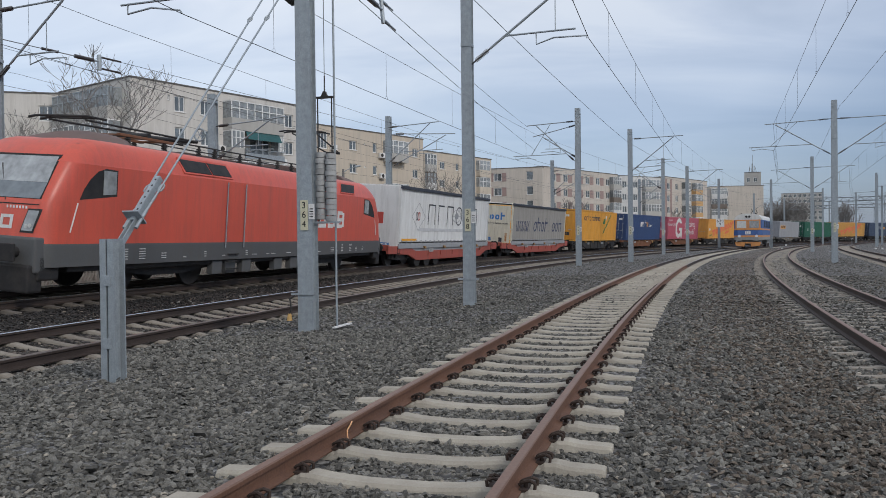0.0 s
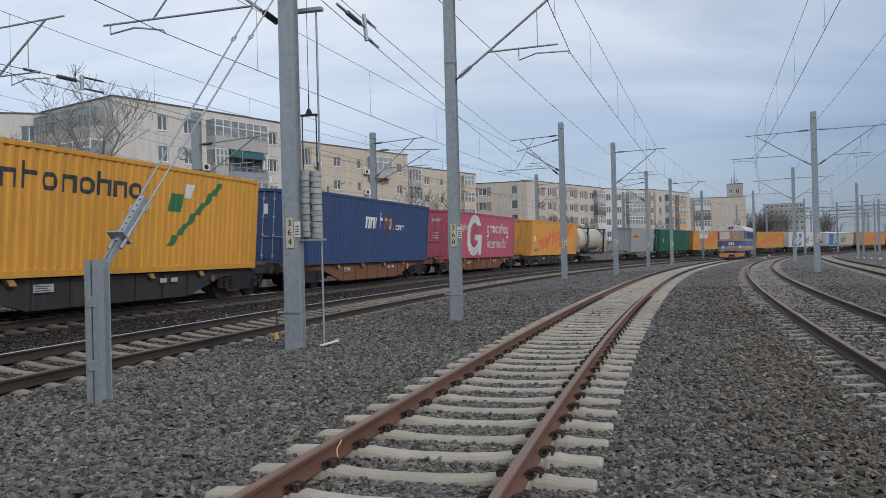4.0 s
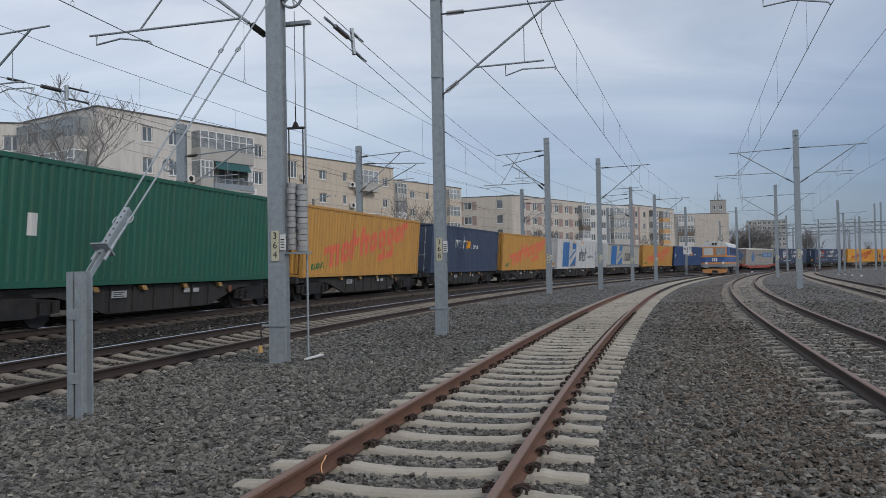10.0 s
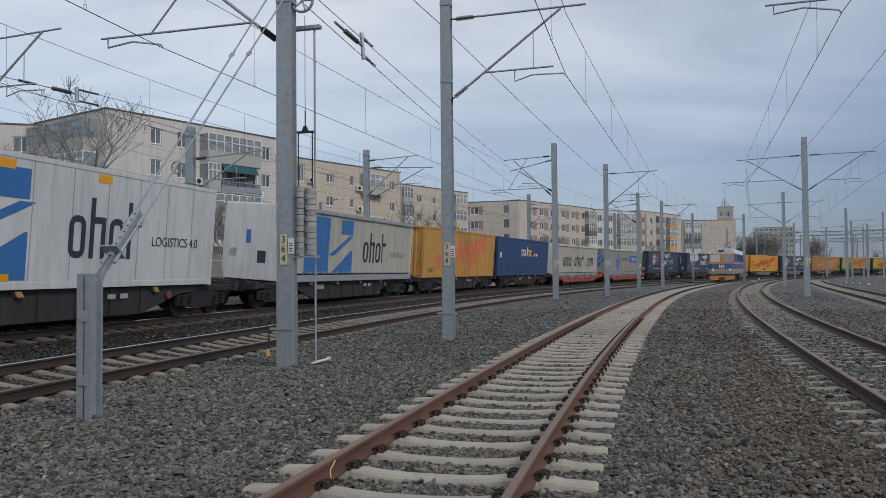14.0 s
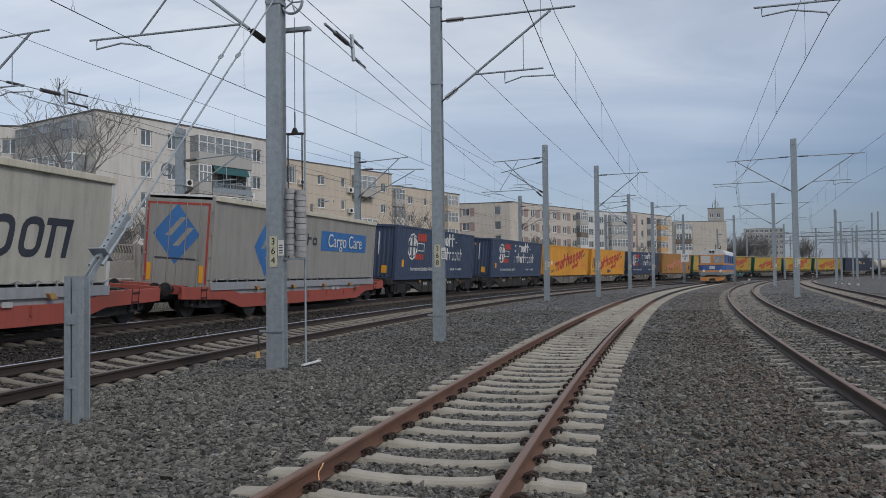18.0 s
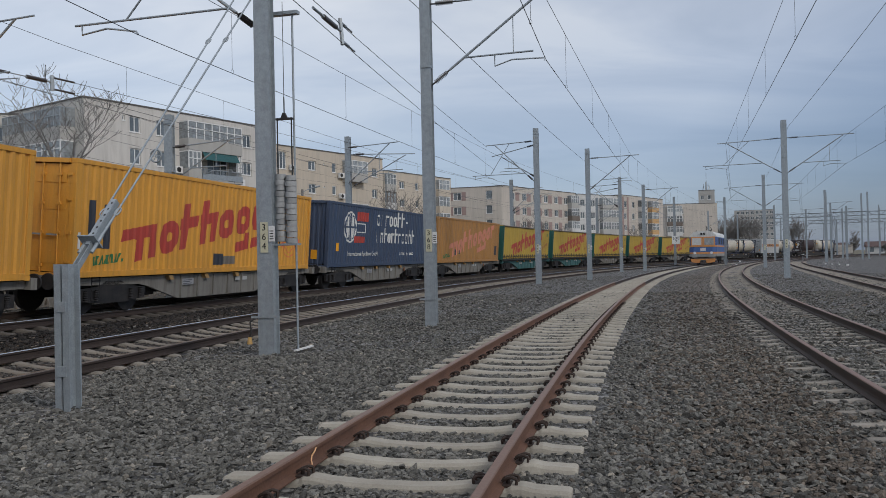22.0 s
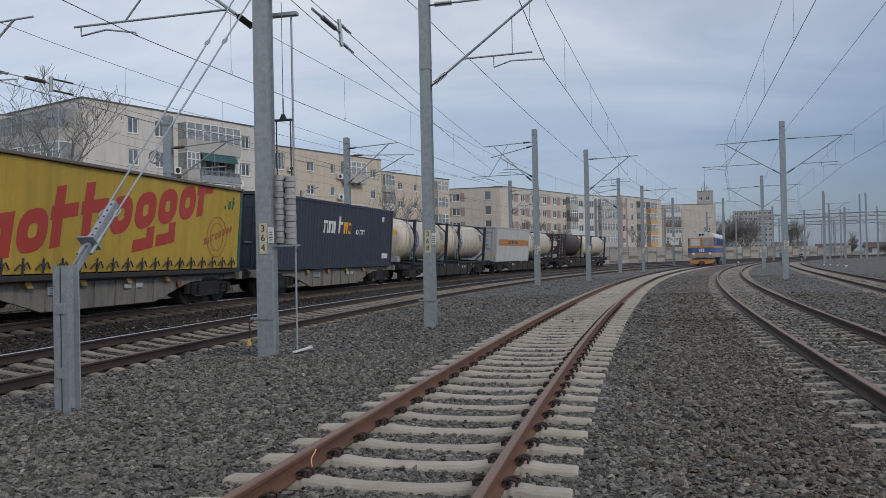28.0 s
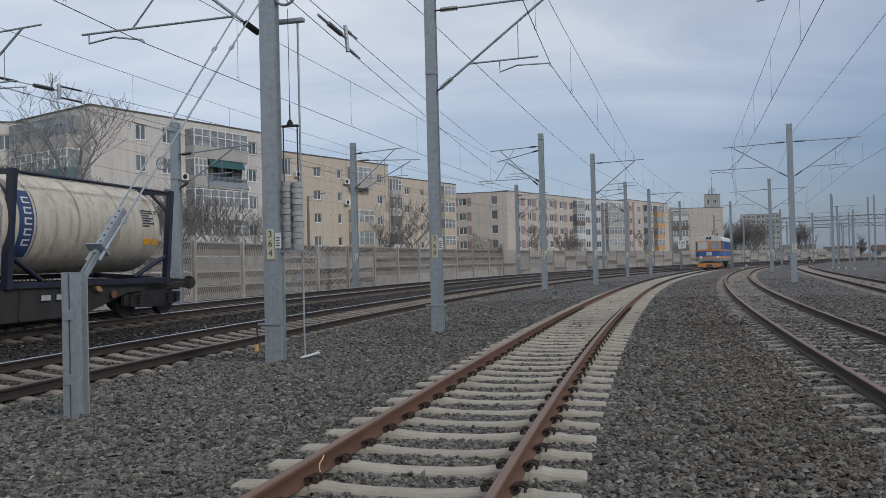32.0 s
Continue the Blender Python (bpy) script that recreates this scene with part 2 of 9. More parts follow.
def tube(bm, p0, p1, r0, r1=None, n=10, mi=0, caps=True):
    p0, p1 = Vector(p0), Vector(p1)
    r1 = r0 if r1 is None else r1
    d = (p1 - p0).normalized()
    a = d.cross(Vector((0, 0, 1)) if abs(d.z) < 0.95 else Vector((1, 0, 0))).normalized()
    b = d.cross(a)
    rings = [[bm.verts.new(p + r * (math.cos(k * math.tau / n) * a + math.sin(k * math.tau / n) * b)) for k in range(n)] for p, r in ((p0, r0), (p1, r1))]
    for k in range(n):
        f = bm.faces.new((rings[0][k], rings[1][k], rings[1][(k + 1) % n], rings[0][(k + 1) % n]))
        f.smooth, f.material_index = n > 6, mi
    if caps:
        for ring_verts in (rings[0], rings[1][::-1]):
            f = bm.faces.new(ring_verts)
            f.material_index = mi
            for e in f.edges:
                e.smooth = False
    return bm


def chain(bm, pts, r, n=5):
    """A bent round bar through places, in one piece."""
    pts = [Vector(p) for p in pts]
    last = None
    for i, p in enumerate(pts):
        d = (pts[min(i + 1, len(pts) - 1)] - pts[max(i - 1, 0)]).normalized()
        a = d.cross(Vector((0, 0, 1)) if abs(d.z) < 0.95 else Vector((1, 0, 0))).normalized()
        b = d.cross(a)
        here = [bm.verts.new(p + r * (math.cos(k * math.tau / n) * a + math.sin(k * math.tau / n) * b)) for k in range(n)]
        if last:
            for k in range(n):
                bm.faces.new((last[k], here[k], here[(k + 1) % n], last[(k + 1) % n])).smooth = True
        last = here


def prism(bm, outline, axis, lo, hi, mi=0):
    """An outline in the two other axes, drawn out along an axis."""
    def put(u, v, w):
        return {"x": (w, u, v), "y": (u, w, v), "z": (u, v, w)}[axis]
    a = [bm.verts.new(put(u, v, lo)) for u, v in outline]
    b = [bm.verts.new(put(u, v, hi)) for u, v in outline]
    k = len(a)
    fs = [bm.faces.new(a[::-1]), bm.faces.new(b)] + [bm.faces.new((a[i], a[(i + 1) % k], b[(i + 1) % k], b[i])) for i in range(k)]
    for f in fs:
        f.material_index = mi
    bmesh.ops.recalc_face_normals(bm, faces=fs)
    return bm


def thing(name, label, category, m=None, group="", kind=""):
    ob = new(name)
    ob.empty_display_size = 0.2
    tagged(ob, label, category, group, kind)
    if m is not None:
        ob.matrix_world = m
    return ob


# ---- the lines of the tracks ----
class Line:
    """A line on the plan by its curvature, from a start, with places at a distance along it and an offset to its right."""

    def __init__(self, x, y, heading, bends, back=60.0, back_bend=None, step=0.5):
        s = np.arange(-back, sum(b[0] for b in bends) + step, step)
        k = np.zeros(len(s))
        edge = 0.0
        for length, bend in bends:
            here = (s >= edge - 1e-6) & (s <= edge + length + step)
            k[here] = bend(s[here]) if callable(bend) else bend
            edge += length
        first = bends[0][1](0.0) if callable(bends[0][1]) else bends[0][1]
        k[s < 0] = first if back_bend is None else back_bend
        h = np.concatenate([[0], np.cumsum((k[1:] + k[:-1]) / 2 * step)])
        h += heading - np.interp(0, s, h)
        px = np.concatenate([[0], np.cumsum((np.sin(h[1:]) + np.sin(h[:-1])) / 2 * step)])
        py = np.concatenate([[0], np.cumsum((np.cos(h[1:]) + np.cos(h[:-1])) / 2 * step)])
        self.s, self.h, self.x, self.y = s, h, px + x - np.interp(0, s, px), py + y - np.interp(0, s, py)

    def at(self, s, off=0.0):
        h = np.interp(s, self.s, self.h)
        return np.interp(s, self.s, self.x) + off * np.cos(h), np.interp(s, self.s, self.y) - off * np.sin(h), h

    def side(self, x, y):
        """Distance along and offset to the right of places."""
        x, y = np.atleast_1d(x), np.atleast_1d(y)
        d = (x[:, None] - self.x[None, ::4]) ** 2 + (y[:, None] - self.y[None, ::4]) ** 2
        i = d.argmin(1) * 4
        h = self.h[i]
        return self.s[i], (x - self.x[i]) * np.cos(h) - (y - self.y[i]) * np.sin(h)


GAUGE = 1.507
RAIL_TOP = 0.18
MAIN = Line(-8.365, 1.536, 0.1817, [(110, 0.00315), (520, 0.0036)], back=600, back_bend=0.001)  # inner rail of the nearer main track
SIDING = Line(-1.6065, 0.368, 0.2252, [(125, lambda s: 0.00347 - 9.77e-5 * s + 1.028e-6 * s * s + np.where(s > 70, -0.0009, np.where(s > 35, 0.0012, 0.0))), (120, 0.0045)], back=12, back_bend=0.003)
EAST = Line(4.438, 5.0, 0.2598, [(320, 0.00187)], back=70)
FAREAST = Line(11.8, 15.01, 0.3743, [(150, lambda s: -0.0009 + 3e-5 * s), (150, 0.0036)], back=20)
MAIN_Z, MAIN_CANT = -0.02, 0.155
OUTER_OFF, OUTER_Z, OUTER_CANT = -4.5, 0.375, 0.115


def ground_height(x, y):
    """The ballast rises to the canted main tracks and falls again behind them."""
    s, off = MAIN.side(x, y)
    z = np.interp(-off, [-4.5, -1.2, -0.66, -0.5, -0.2, 0.05, 0.75, 1.9, 2.1, 3.0, 3.9, 4.2, 6.4, 6.6, 7.6, 8.6, 12, 30], [0.0, -0.065, -0.228, -0.260, -0.252, -0.228, -0.158, -0.038, 0.05, 0.07, 0.12, 0.11, 0.27, 0.30, 0.17, 0.12, 0.2, 0.2])
    # the stones lie lower between the rails of the sidings
    for line, deep in ((SIDING, 0.012), (EAST, -0.004), (FAREAST, 0.0)):
        _, o = line.side(x, y)
        z = z - np.interp(np.abs(o), [0.0, 1.2, 1.36, 1.9], [1.0, 1.0, 0.65, 0.0]) * deep
    return z


# ---- ground ----
def ground_material():
    m = bpy.data.materials.new("ballast_ground")
    m.use_nodes = True
    n, l = m.node_tree.nodes, m.node_tree.links
    bsdf = n["Principled BSDF"]
    bsdf.inputs["Roughness"].default_value = 0.95
    co = n.new("ShaderNodeTexCoord")
    vor = n.new("ShaderNodeTexVoronoi")
    vor.inputs["Scale"].default_value = 14
    warp = n.new("ShaderNodeTexNoise")
    warp.inputs["Scale"].default_value = 9
    mixv = n.new("ShaderNodeVectorMath")
    mixv.operation = "MULTIPLY_ADD"
    mixv.inputs[1].default_value = (0.06, 0.06, 0.06)
    l.new(co.outputs["Object"], warp.inputs["Vector"])
    l.new(warp.outputs["Color"], mixv.inputs[0])
    l.new(co.outputs["Object"], mixv.inputs[2])
    l.new(mixv.outputs[0], vor.inputs["Vector"])
    hsv = n.new("ShaderNodeSeparateColor")
    l.new(vor.outputs["Color"], hsv.inputs[0])
    ramp = n.new("ShaderNodeValToRGB")
    els = ramp.color_ramp.elements
    els[0].position, els[0].color = 0.0, (0.026, 0.026, 0.026, 1)
    els[1].position, els[1].color = 1.0, (0.30, 0.30, 0.295, 1)
    e = els.new(0.55)
    e.color = (0.098, 0.097, 0.096, 1)
    l.new(hsv.outputs[0], ramp.inputs["Fac"])
    wide = n.new("ShaderNodeTexNoise")
    wide.inputs["Scale"].default_value, wide.inputs["Detail"].default_value = 0.35, 6
    l.new(co.outputs["Object"], wide.inputs["Vector"])
    rng = n.new("ShaderNodeMapRange")
    rng.inputs["From Min"].default_value, rng.inputs["From Max"].default_value = 0.35, 0.7
    rng.inputs["To Max"].default_value = 0.55
    l.new(wide.outputs["Fac"], rng.inputs["Value"])
    brown = n.new("ShaderNodeMix")
    brown.data_type, brown.blend_type = "RGBA", "MULTIPLY"
    brown.inputs["B"].default_value = (1.04, 0.84, 0.68, 1)
    attr = n.new("ShaderNodeAttribute")
    attr.attribute_name = "rust"
    more = n.new("ShaderNodeMath")
    more.operation = "MULTIPLY_ADD"
    more.inputs[1].default_value = 0.3
    more.use_clamp = True
    l.new(rng.outputs["Result"], more.inputs[0])
    l.new(attr.outputs["Fac"], more.inputs[2])
    l.new(more.outputs[0], brown.inputs["Factor"])
    l.new(ramp.outputs["Color"], brown.inputs["A"])
    # darkens the ballast colour for oily soot and for shade by the train
    soot = n.new("ShaderNodeAttribute")
    soot.attribute_name = "soot"
    oil_and_shade = n.new("ShaderNodeMix")
    oil_and_shade.data_type, oil_and_shade.blend_type = "RGBA", "MULTIPLY"
    oil_and_shade.inputs["B"].default_value = (0.26, 0.23, 0.21, 1)
    l.new(soot.outputs["Fac"], oil_and_shade.inputs["Factor"])
    l.new(brown.outputs["Result"], oil_and_shade.inputs["A"])
    l.new(oil_and_shade.outputs["Result"], bsdf.inputs["Base Color"])
    bp = n.new("ShaderNodeBump")
    bp.inputs["Strength"].default_value, bp.inputs["Distance"].default_value = 1.0, 0.06
    bp.invert = True
    l.new(vor.outputs["Distance"], bp.inputs["Height"])
    l.new(bp.outputs[0], bsdf.inputs["Normal"])
    return m


BALLAST = ground_material()
EARTH = mat("trodden_earth", (0.13, 0.11, 0.075), 0.95, 0, 0.3, 0.6, 12, 0.4, dirt=(0.09, 0.10, 0.045), dirt_amount=0.7, dirt_scale=0.25)


def rustiness(x, y):
    """Rusty, brownish stone lies from beyond the siding to the yard track and along the main tracks."""
    _, off = SIDING.side(x, y)
    _, m = MAIN.side(x, y)
    _, e = EAST.side(x, y)
    return np.interp(off, [1.2, 3.0, 7.5, 9.5], [0, 0.62, 0.62, 0.15]) * np.interp(e, [-1.5, -1.1, 1.1, 4], [1, 0.15, 0.15, 0.3]) + np.interp(-m, [-1.0, 0.0, 8, 9], [0, 0.55, 0.55, 0])


def soot_and_shade(x, y):
    """Oily, sooty stone in and beside the main tracks, darkened further for the train's shade."""
    _, m = MAIN.side(x, y)
    return np.interp(-m, [-0.2, 0.3, 1.4, 2.2, 3.2, 3.9, 7.2, 8.4], [0, 0.5, 0.7, 0.8, 0.95, 1.0, 1.0, 0.3])


def build_ground():
    xs = np.concatenate([-np.geomspace(3200, 62, 16), np.arange(-60, 90, 0.75), np.geomspace(92, 3200, 16)])
    ys = np.concatenate([-np.geomspace(1500, 32, 10), np.arange(-30, 210, 1.0), np.geomspace(213, 3800, 18)])
    gx, gy = np.meshgrid(xs, ys)
    gz = ground_height(gx.ravel(), gy.ravel())
    rough = np.random.default_rng(4).normal(0, 0.008, gz.shape)
    w = len(xs)
    i = (np.arange(len(ys) - 1)[:, None] * w + np.arange(w - 1)[None]).ravel()
    faces = np.stack([i, i + 1, i + 1 + w, i + w], 1)
    verts = np.stack([gx.ravel(), gy.ravel(), gz + rough], 1)
    mid = verts[faces].mean(1)
    _, off = MAIN.side(mid[:, 0], mid[:, 1])
    far = (off < -9.6) | (np.hypot(mid[:, 0], mid[:, 1]) > 420)
    me = mesh_from("ground", verts.tolist(), faces.tolist(), [BALLAST, EARTH], far.astype(int).tolist(), True)
    me.attributes.new("soot", "FLOAT", "POINT").data.foreach_set("value", soot_and_shade(verts[:, 0], verts[:, 1]).astype(np.float32))
    me.attributes.new("rust", "FLOAT", "POINT").data.foreach_set("value", rustiness(verts[:, 0], verts[:, 1]).astype(np.float32))
    tagged(new("ground", me), "grey crushed-stone ballast ground of the railway yard", "ground", kind="structure")


def build_stones():
    """Loose crushed stone over the ground near the walker, joined."""
    rng = np.random.default_rng(7)
    out = []
    for near, far, per in ((1.9, 5.5, 1350), (5.5, 9, 1150), (9, 14, 760), (14, 22, 330), (22, 34, 110), (34, 60, 26)):
        count = int(0.5 * 1.32 * (far**2 - near**2) * per)
        r = np.sqrt(rng.uniform(near**2, far**2, count))
        a = rng.uniform(-0.63, 0.69, count)
        out.append(np.stack([r * np.sin(a), r * np.cos(a)], 1))
    p = np.concatenate(out)
    keep = np.ones(len(p), bool)
    crib = np.zeros(len(p), bool)
    for line, off0, width, phase in ((SIDING, 0, 1.30, 6.005), (MAIN, -GAUGE / 2, 1.28, 0.2), (EAST, 0, 1.28, 0.1), (MAIN, OUTER_OFF - GAUGE / 2, 1.28, 0.1)):
        s, off = line.side(p[:, 0], p[:, 1])
        h = np.interp(s, line.s, line.h)
        s = s + (p[:, 0] - np.interp(s, line.s, line.x)) * np.sin(h) + (p[:, 1] - np.interp(s, line.s, line.y)) * np.cos(h)
        o = off - off0
        d = np.abs((s - phase + 0.3) % 0.6 - 0.3)
        keep &= ~((np.abs(o) < width) & (d < np.interp(np.hypot(p[:, 0], p[:, 1]), [6, 12, 30], [0.078, 0.085, 0.11])))
        keep &= ~((np.abs(np.abs(o) - GAUGE / 2) < 0.10))
        if line is not EAST:
            crib |= np.abs(o) < width + 0.05
    p, crib = p[keep], crib[keep]
    # stones picked for the dark tone: soot plus painted shade of the train
    sooty = rng.random(len(p)) < soot_and_shade(p[:, 0], p[:, 1])
    rusty = (rng.random(len(p)) < rustiness(p[:, 0], p[:, 1])) & ~sooty
    pale = (rng.random(len(p)) < 0.03) & ~sooty & ~rusty
    reach = np.hypot(p[:, 0], p[:, 1])
    corner = np.array([(x, y, z) for z in (-1, 1) for x, y in ((-1, -1), (1, -1), (1, 1), (-1, 1))], float)
    sides = np.array([(3, 2, 1), (3, 1, 0), (4, 5, 6), (4, 6, 7), (0, 1, 5), (0, 5, 4), (1, 2, 6), (1, 6, 5), (2, 3, 7), (2, 7, 6), (3, 0, 4), (3, 4, 7)])
    tip = np.array([(1.3, 0, 0), (-1.3, 0, 0), (0, 1.3, 0), (0, -1.3, 0), (0, 0, 1.2), (0, 0, -1.2)])
    facets = np.array([(0, 2, 4), (2, 1, 4), (1, 3, 4), (3, 0, 4), (2, 0, 5), (1, 2, 5), (3, 1, 5), (0, 3, 5)])
    for name, mine, material, label in (("sooty_ballast_stones", sooty, STONED, "loose sooty dark crushed stones"), ("ballast_stones", ~rusty & ~sooty & ~pale, STONE, "loose angular grey crushed stones"), ("pale_ballast_stones", pale, STONEP, "scattered pale tan crushed stones"), ("brown_ballast_stones", rusty, STONEB, "loose angular rust-brown crushed stones")):
        co, tris, base = [], [], 0
        for form, tri, here in ((corner, sides, reach < 14), (tip, facets, reach >= 14)):
            q, far, low = p[mine & here], reach[mine & here], crib[mine & here]
            n, k = len(q), len(form)
            z = ground_height(q[:, 0], q[:, 1])
            size = rng.uniform(0.012, 0.024, n) * np.where(rng.random(n) < 0.15, 1.35, 1) * np.interp(far, [5, 12, 25], [1.0, 1.1, 1.45]) * np.where(low, 0.88, 1.0)
            spin, tip_by, tip_way = rng.uniform(0, math.pi, n), np.abs(rng.normal(0, 0.25, n)), rng.uniform(0, math.tau, n)
            w = np.stack([np.cos(spin), np.sin(tip_by) * np.cos(tip_way), np.sin(tip_by) * np.sin(tip_way), np.sin(spin)], 1)
            w /= np.linalg.norm(w, axis=1, keepdims=True)
            a, b, c, d = w.T
            rot = np.stack([1 - 2 * (c * c + d * d), 2 * (b * c - d * a), 2 * (b * d + c * a), 2 * (b * c + d * a), 1 - 2 * (b * b + d * d), 2 * (c * d - b * a), 2 * (b * d - c * a), 2 * (c * d + b * a), 1 - 2 * (b * b + c * c)], 1).reshape(n, 3, 3)
            stretch = np.stack([rng.uniform(0.9, 1.65, n), rng.uniform(0.65, 1.1, n), rng.uniform(0.32, 0.62, n)], 1)
            taper = np.where(form[None, :, 2:] > 0, rng.uniform(0.25, 0.95, (n, k, 1)), 1.0) * np.array([1, 1, 0]) + np.array([0, 0, 1])
            shape = form[None] * taper * rng.uniform(0.6, 1.15, (n, k, 3)) * stretch[:, None]
            verts = np.einsum("nij,nkj->nki", rot, shape) * size[:, None, None]
            verts += np.stack([q[:, 0], q[:, 1], z - 0.008 + size * rng.uniform(-0.5, 1.6, n) * np.where(low, 0.7, 1.0)], 1)[:, None]
            co.append(verts.reshape(-1, 3))
            tris.append((tri[None] + base + k * np.arange(n)[:, None, None]).reshape(-1, 3))
            base += n * k
        verts, faces = np.concatenate(co), np.concatenate(tris)
        me = bpy.data.meshes.new(name)
        me.vertices.add(len(verts))
        me.vertices.foreach_set("co", verts.ravel())
        me.loops.add(len(faces) * 3)
        me.loops.foreach_set("vertex_index", faces.ravel())
        me.polygons.add(len(faces))
        me.polygons.foreach_set("loop_start", np.arange(0, len(faces) * 3, 3))
        me.polygons.foreach_set("loop_total", np.full(len(faces), 3))
        me.polygons.foreach_set("use_smooth", np.zeros(len(faces), bool))
        me.update(calc_edges=True)
        me.materials.append(material)
        tagged(new(name, me), label, "ballast", kind="stuff")


# ---- tracks ----
RAIL_PROFILE = [(-0.063, 0.0), (0.063, 0.0), (0.063, 0.011), (0.012, 0.028), (0.008, 0.045), (0.008, 0.095), (0.033, 0.107), (0.034, 0.135), (0.028, 0.145), (-0.028, 0.145), (-0.034, 0.135), (-0.033, 0.107), (-0.008, 0.095), (-0.008, 0.045), (-0.012, 0.028), (-0.063, 0.011)]


def rail_mesh(line, off, z_top, s0, s1, side_mat, top_mat, tilt=0.0, tall=1.0):
    s = np.unique(np.concatenate([np.arange(s0, min(s1, 40), 0.7), np.arange(max(s0, min(s1, 40)), s1, 1.5), [s1]]))
    prof = np.array(RAIL_PROFILE) * tall
    k = len(prof)
    ct, st = math.cos(tilt), math.sin(tilt)
    u, v = prof[:, 0] * ct + (prof[:, 1] - 0.145 * tall) * st, (prof[:, 1] - 0.145 * tall) * ct - prof[:, 0] * st
    x, y, h = line.at(s, off)
    verts = np.stack([x[:, None] + u * np.cos(h)[:, None], y[:, None] - u * np.sin(h)[:, None], np.broadcast_to(z_top + v, (len(s), k))], -1).reshape(-1, 3)
    faces, idx = [], []
    for i in range(len(s) - 1):
        for j in range(k):
            faces.append((i * k + j, i * k + (j + 1) % k, (i + 1) * k + (j + 1) % k, (i + 1) * k + j))
            idx.append(1 if j in (7, 8, 9) else 0)
    faces += [tuple(range(k))[::-1], tuple(range((len(s) - 1) * k, len(s) * k))]
    idx += [0, 0]
    return mesh_from("rail", verts.tolist(), faces, [side_mat, top_mat], idx)


def sleeper_mesh(material, half=1.265):
    st = [(-half, 0.022), (-half + 0.02, 0.032), (-1.02, 0.040), (-0.94, 0.056), (-0.86, 0.052), (-0.83, 0.032), (-0.67, 0.032), (-0.64, 0.052), (-0.56, 0.050), (-0.44, 0.034), (-0.2, 0.021), (0.2, 0.021), (0.44, 0.034), (0.56, 0.050), (0.64, 0.052), (0.67, 0.032), (0.83, 0.032), (0.86, 0.052), (0.94, 0.056), (1.02, 0.040), (half - 0.02, 0.032), (half, 0.022)]
    verts, faces = [], []
    for x, z in st:
        verts += [(x, -0.12, -0.14), (x, -0.08, z - 0.022), (x, -0.062, z), (x, 0.062, z), (x, 0.08, z - 0.022), (x, 0.12, -0.14)]
    for i in range(len(st) - 1):
        faces += [(i * 6 + j, i * 6 + j + 1, i * 6 + j + 7, i * 6 + j + 6) for j in range(5)]
    faces += [tuple(range(6))[::-1], tuple(range((len(st) - 1) * 6, len(st) * 6))]
    return mesh_from("sleeper", verts, [f[::-1] for f in faces], material)


def clip_mesh():
    bm = bmesh.new()
    box(bm, -0.045, 0.055, -0.06, 0.06, -0.004, 0.012)
    for y in (-0.045, 0.045):
        pts = [(0.05, y, 0.0), (0.055, y, 0.05), (0.02, y * 0.8, 0.062), (-0.03, y * 0.6, 0.045), (-0.05, y * 0.5, 0.03)]
        for a, b in zip(pts, pts[1:]):
            tube(bm, a, b, 0.011, n=6)
    tube(bm, (-0.01, 0, 0), (-0.01, 0, 0.055), 0.016, n=6)
    me = bpy.data.meshes.new("rail_clip")
    bm.to_mesh(me)
    bm.free()
    me.materials.append(CLIP)
    return me


def build_track(line, centre, z_in, cant, s0, s1, phase, parts_to, mats, label, clips_to=0, joined_to=None, tall=1.0):
    """Rails and sleepers on a line; the sleepers nearest the walker are parts."""
    track = thing("railway_track", label, "track", kind="structure")
    tilt = math.atan2(cant, GAUGE)
    side_mat, top_mat, sl_mat = mats
    for off, z, top in ((GAUGE / 2, z_in, DULLTOP if cant and not centre < -2 else top_mat), (-GAUGE / 2, z_in + cant, top_mat)):
        for a, b, ms in ((s0, min(s1, 42), (side_mat, top)), (42, s1, (RAILDARK, DULLTOP) if side_mat is RUST else (side_mat, top))):
            new("rail", rail_mesh(line, centre + off, z, a, b, *ms, 0, tall)).parent = track
    me = sleeper_mesh(sl_mat)
    clip = clip_mesh() if clips_to else None
    rng = random.Random(3)
    far_v, far_f = [], []
    co = np.array([v.co for v in me.vertices])
    fs = [tuple(p.vertices) for p in me.polygons]
    s = phase + 0.6 * math.ceil((s0 - phase) / 0.6)
    while s < (joined_to or s1):
        x, y, h = line.at(s, centre)
        m = pose(float(x), float(y), z_in + cant / 2 - (0.035 + 0.145 * tall) * math.cos(tilt), 0, 0, 0) @ Matrix.Rotation(-h + rng.uniform(-0.006, 0.006), 4, "Z") @ Matrix.Rotation(tilt, 4, "Y") @ pose(0, 0, rng.uniform(-0.006, 0.004), 0, 0, 0)
        if s <= parts_to:
            ob = new("sleeper", me)
            ob.parent, ob.matrix_world = track, m
            if s <= clips_to:
                for o, turn in ((-0.845, 180), (-0.655, 0), (0.655, 180), (0.845, 0)):
                    c = new("rail_clip", clip)
                    c.parent, c.matrix_world = track, m @ pose(o, 0, 0.04, 0, 0, turn)
        else:
            base = len(far_v)
            mm = np.array(m)
            far_v += (co @ mm[:3, :3].T + mm[:3, 3]).tolist()
            far_f += [tuple(i + base for i in f) for f in fs]
        s += 0.6
    if far_v:
        ob = new("far_sleepers", mesh_from("far_sleepers", far_v, far_f, sl_mat))
        ob.parent = track
        tagged(ob, kind="stuff")
    return track


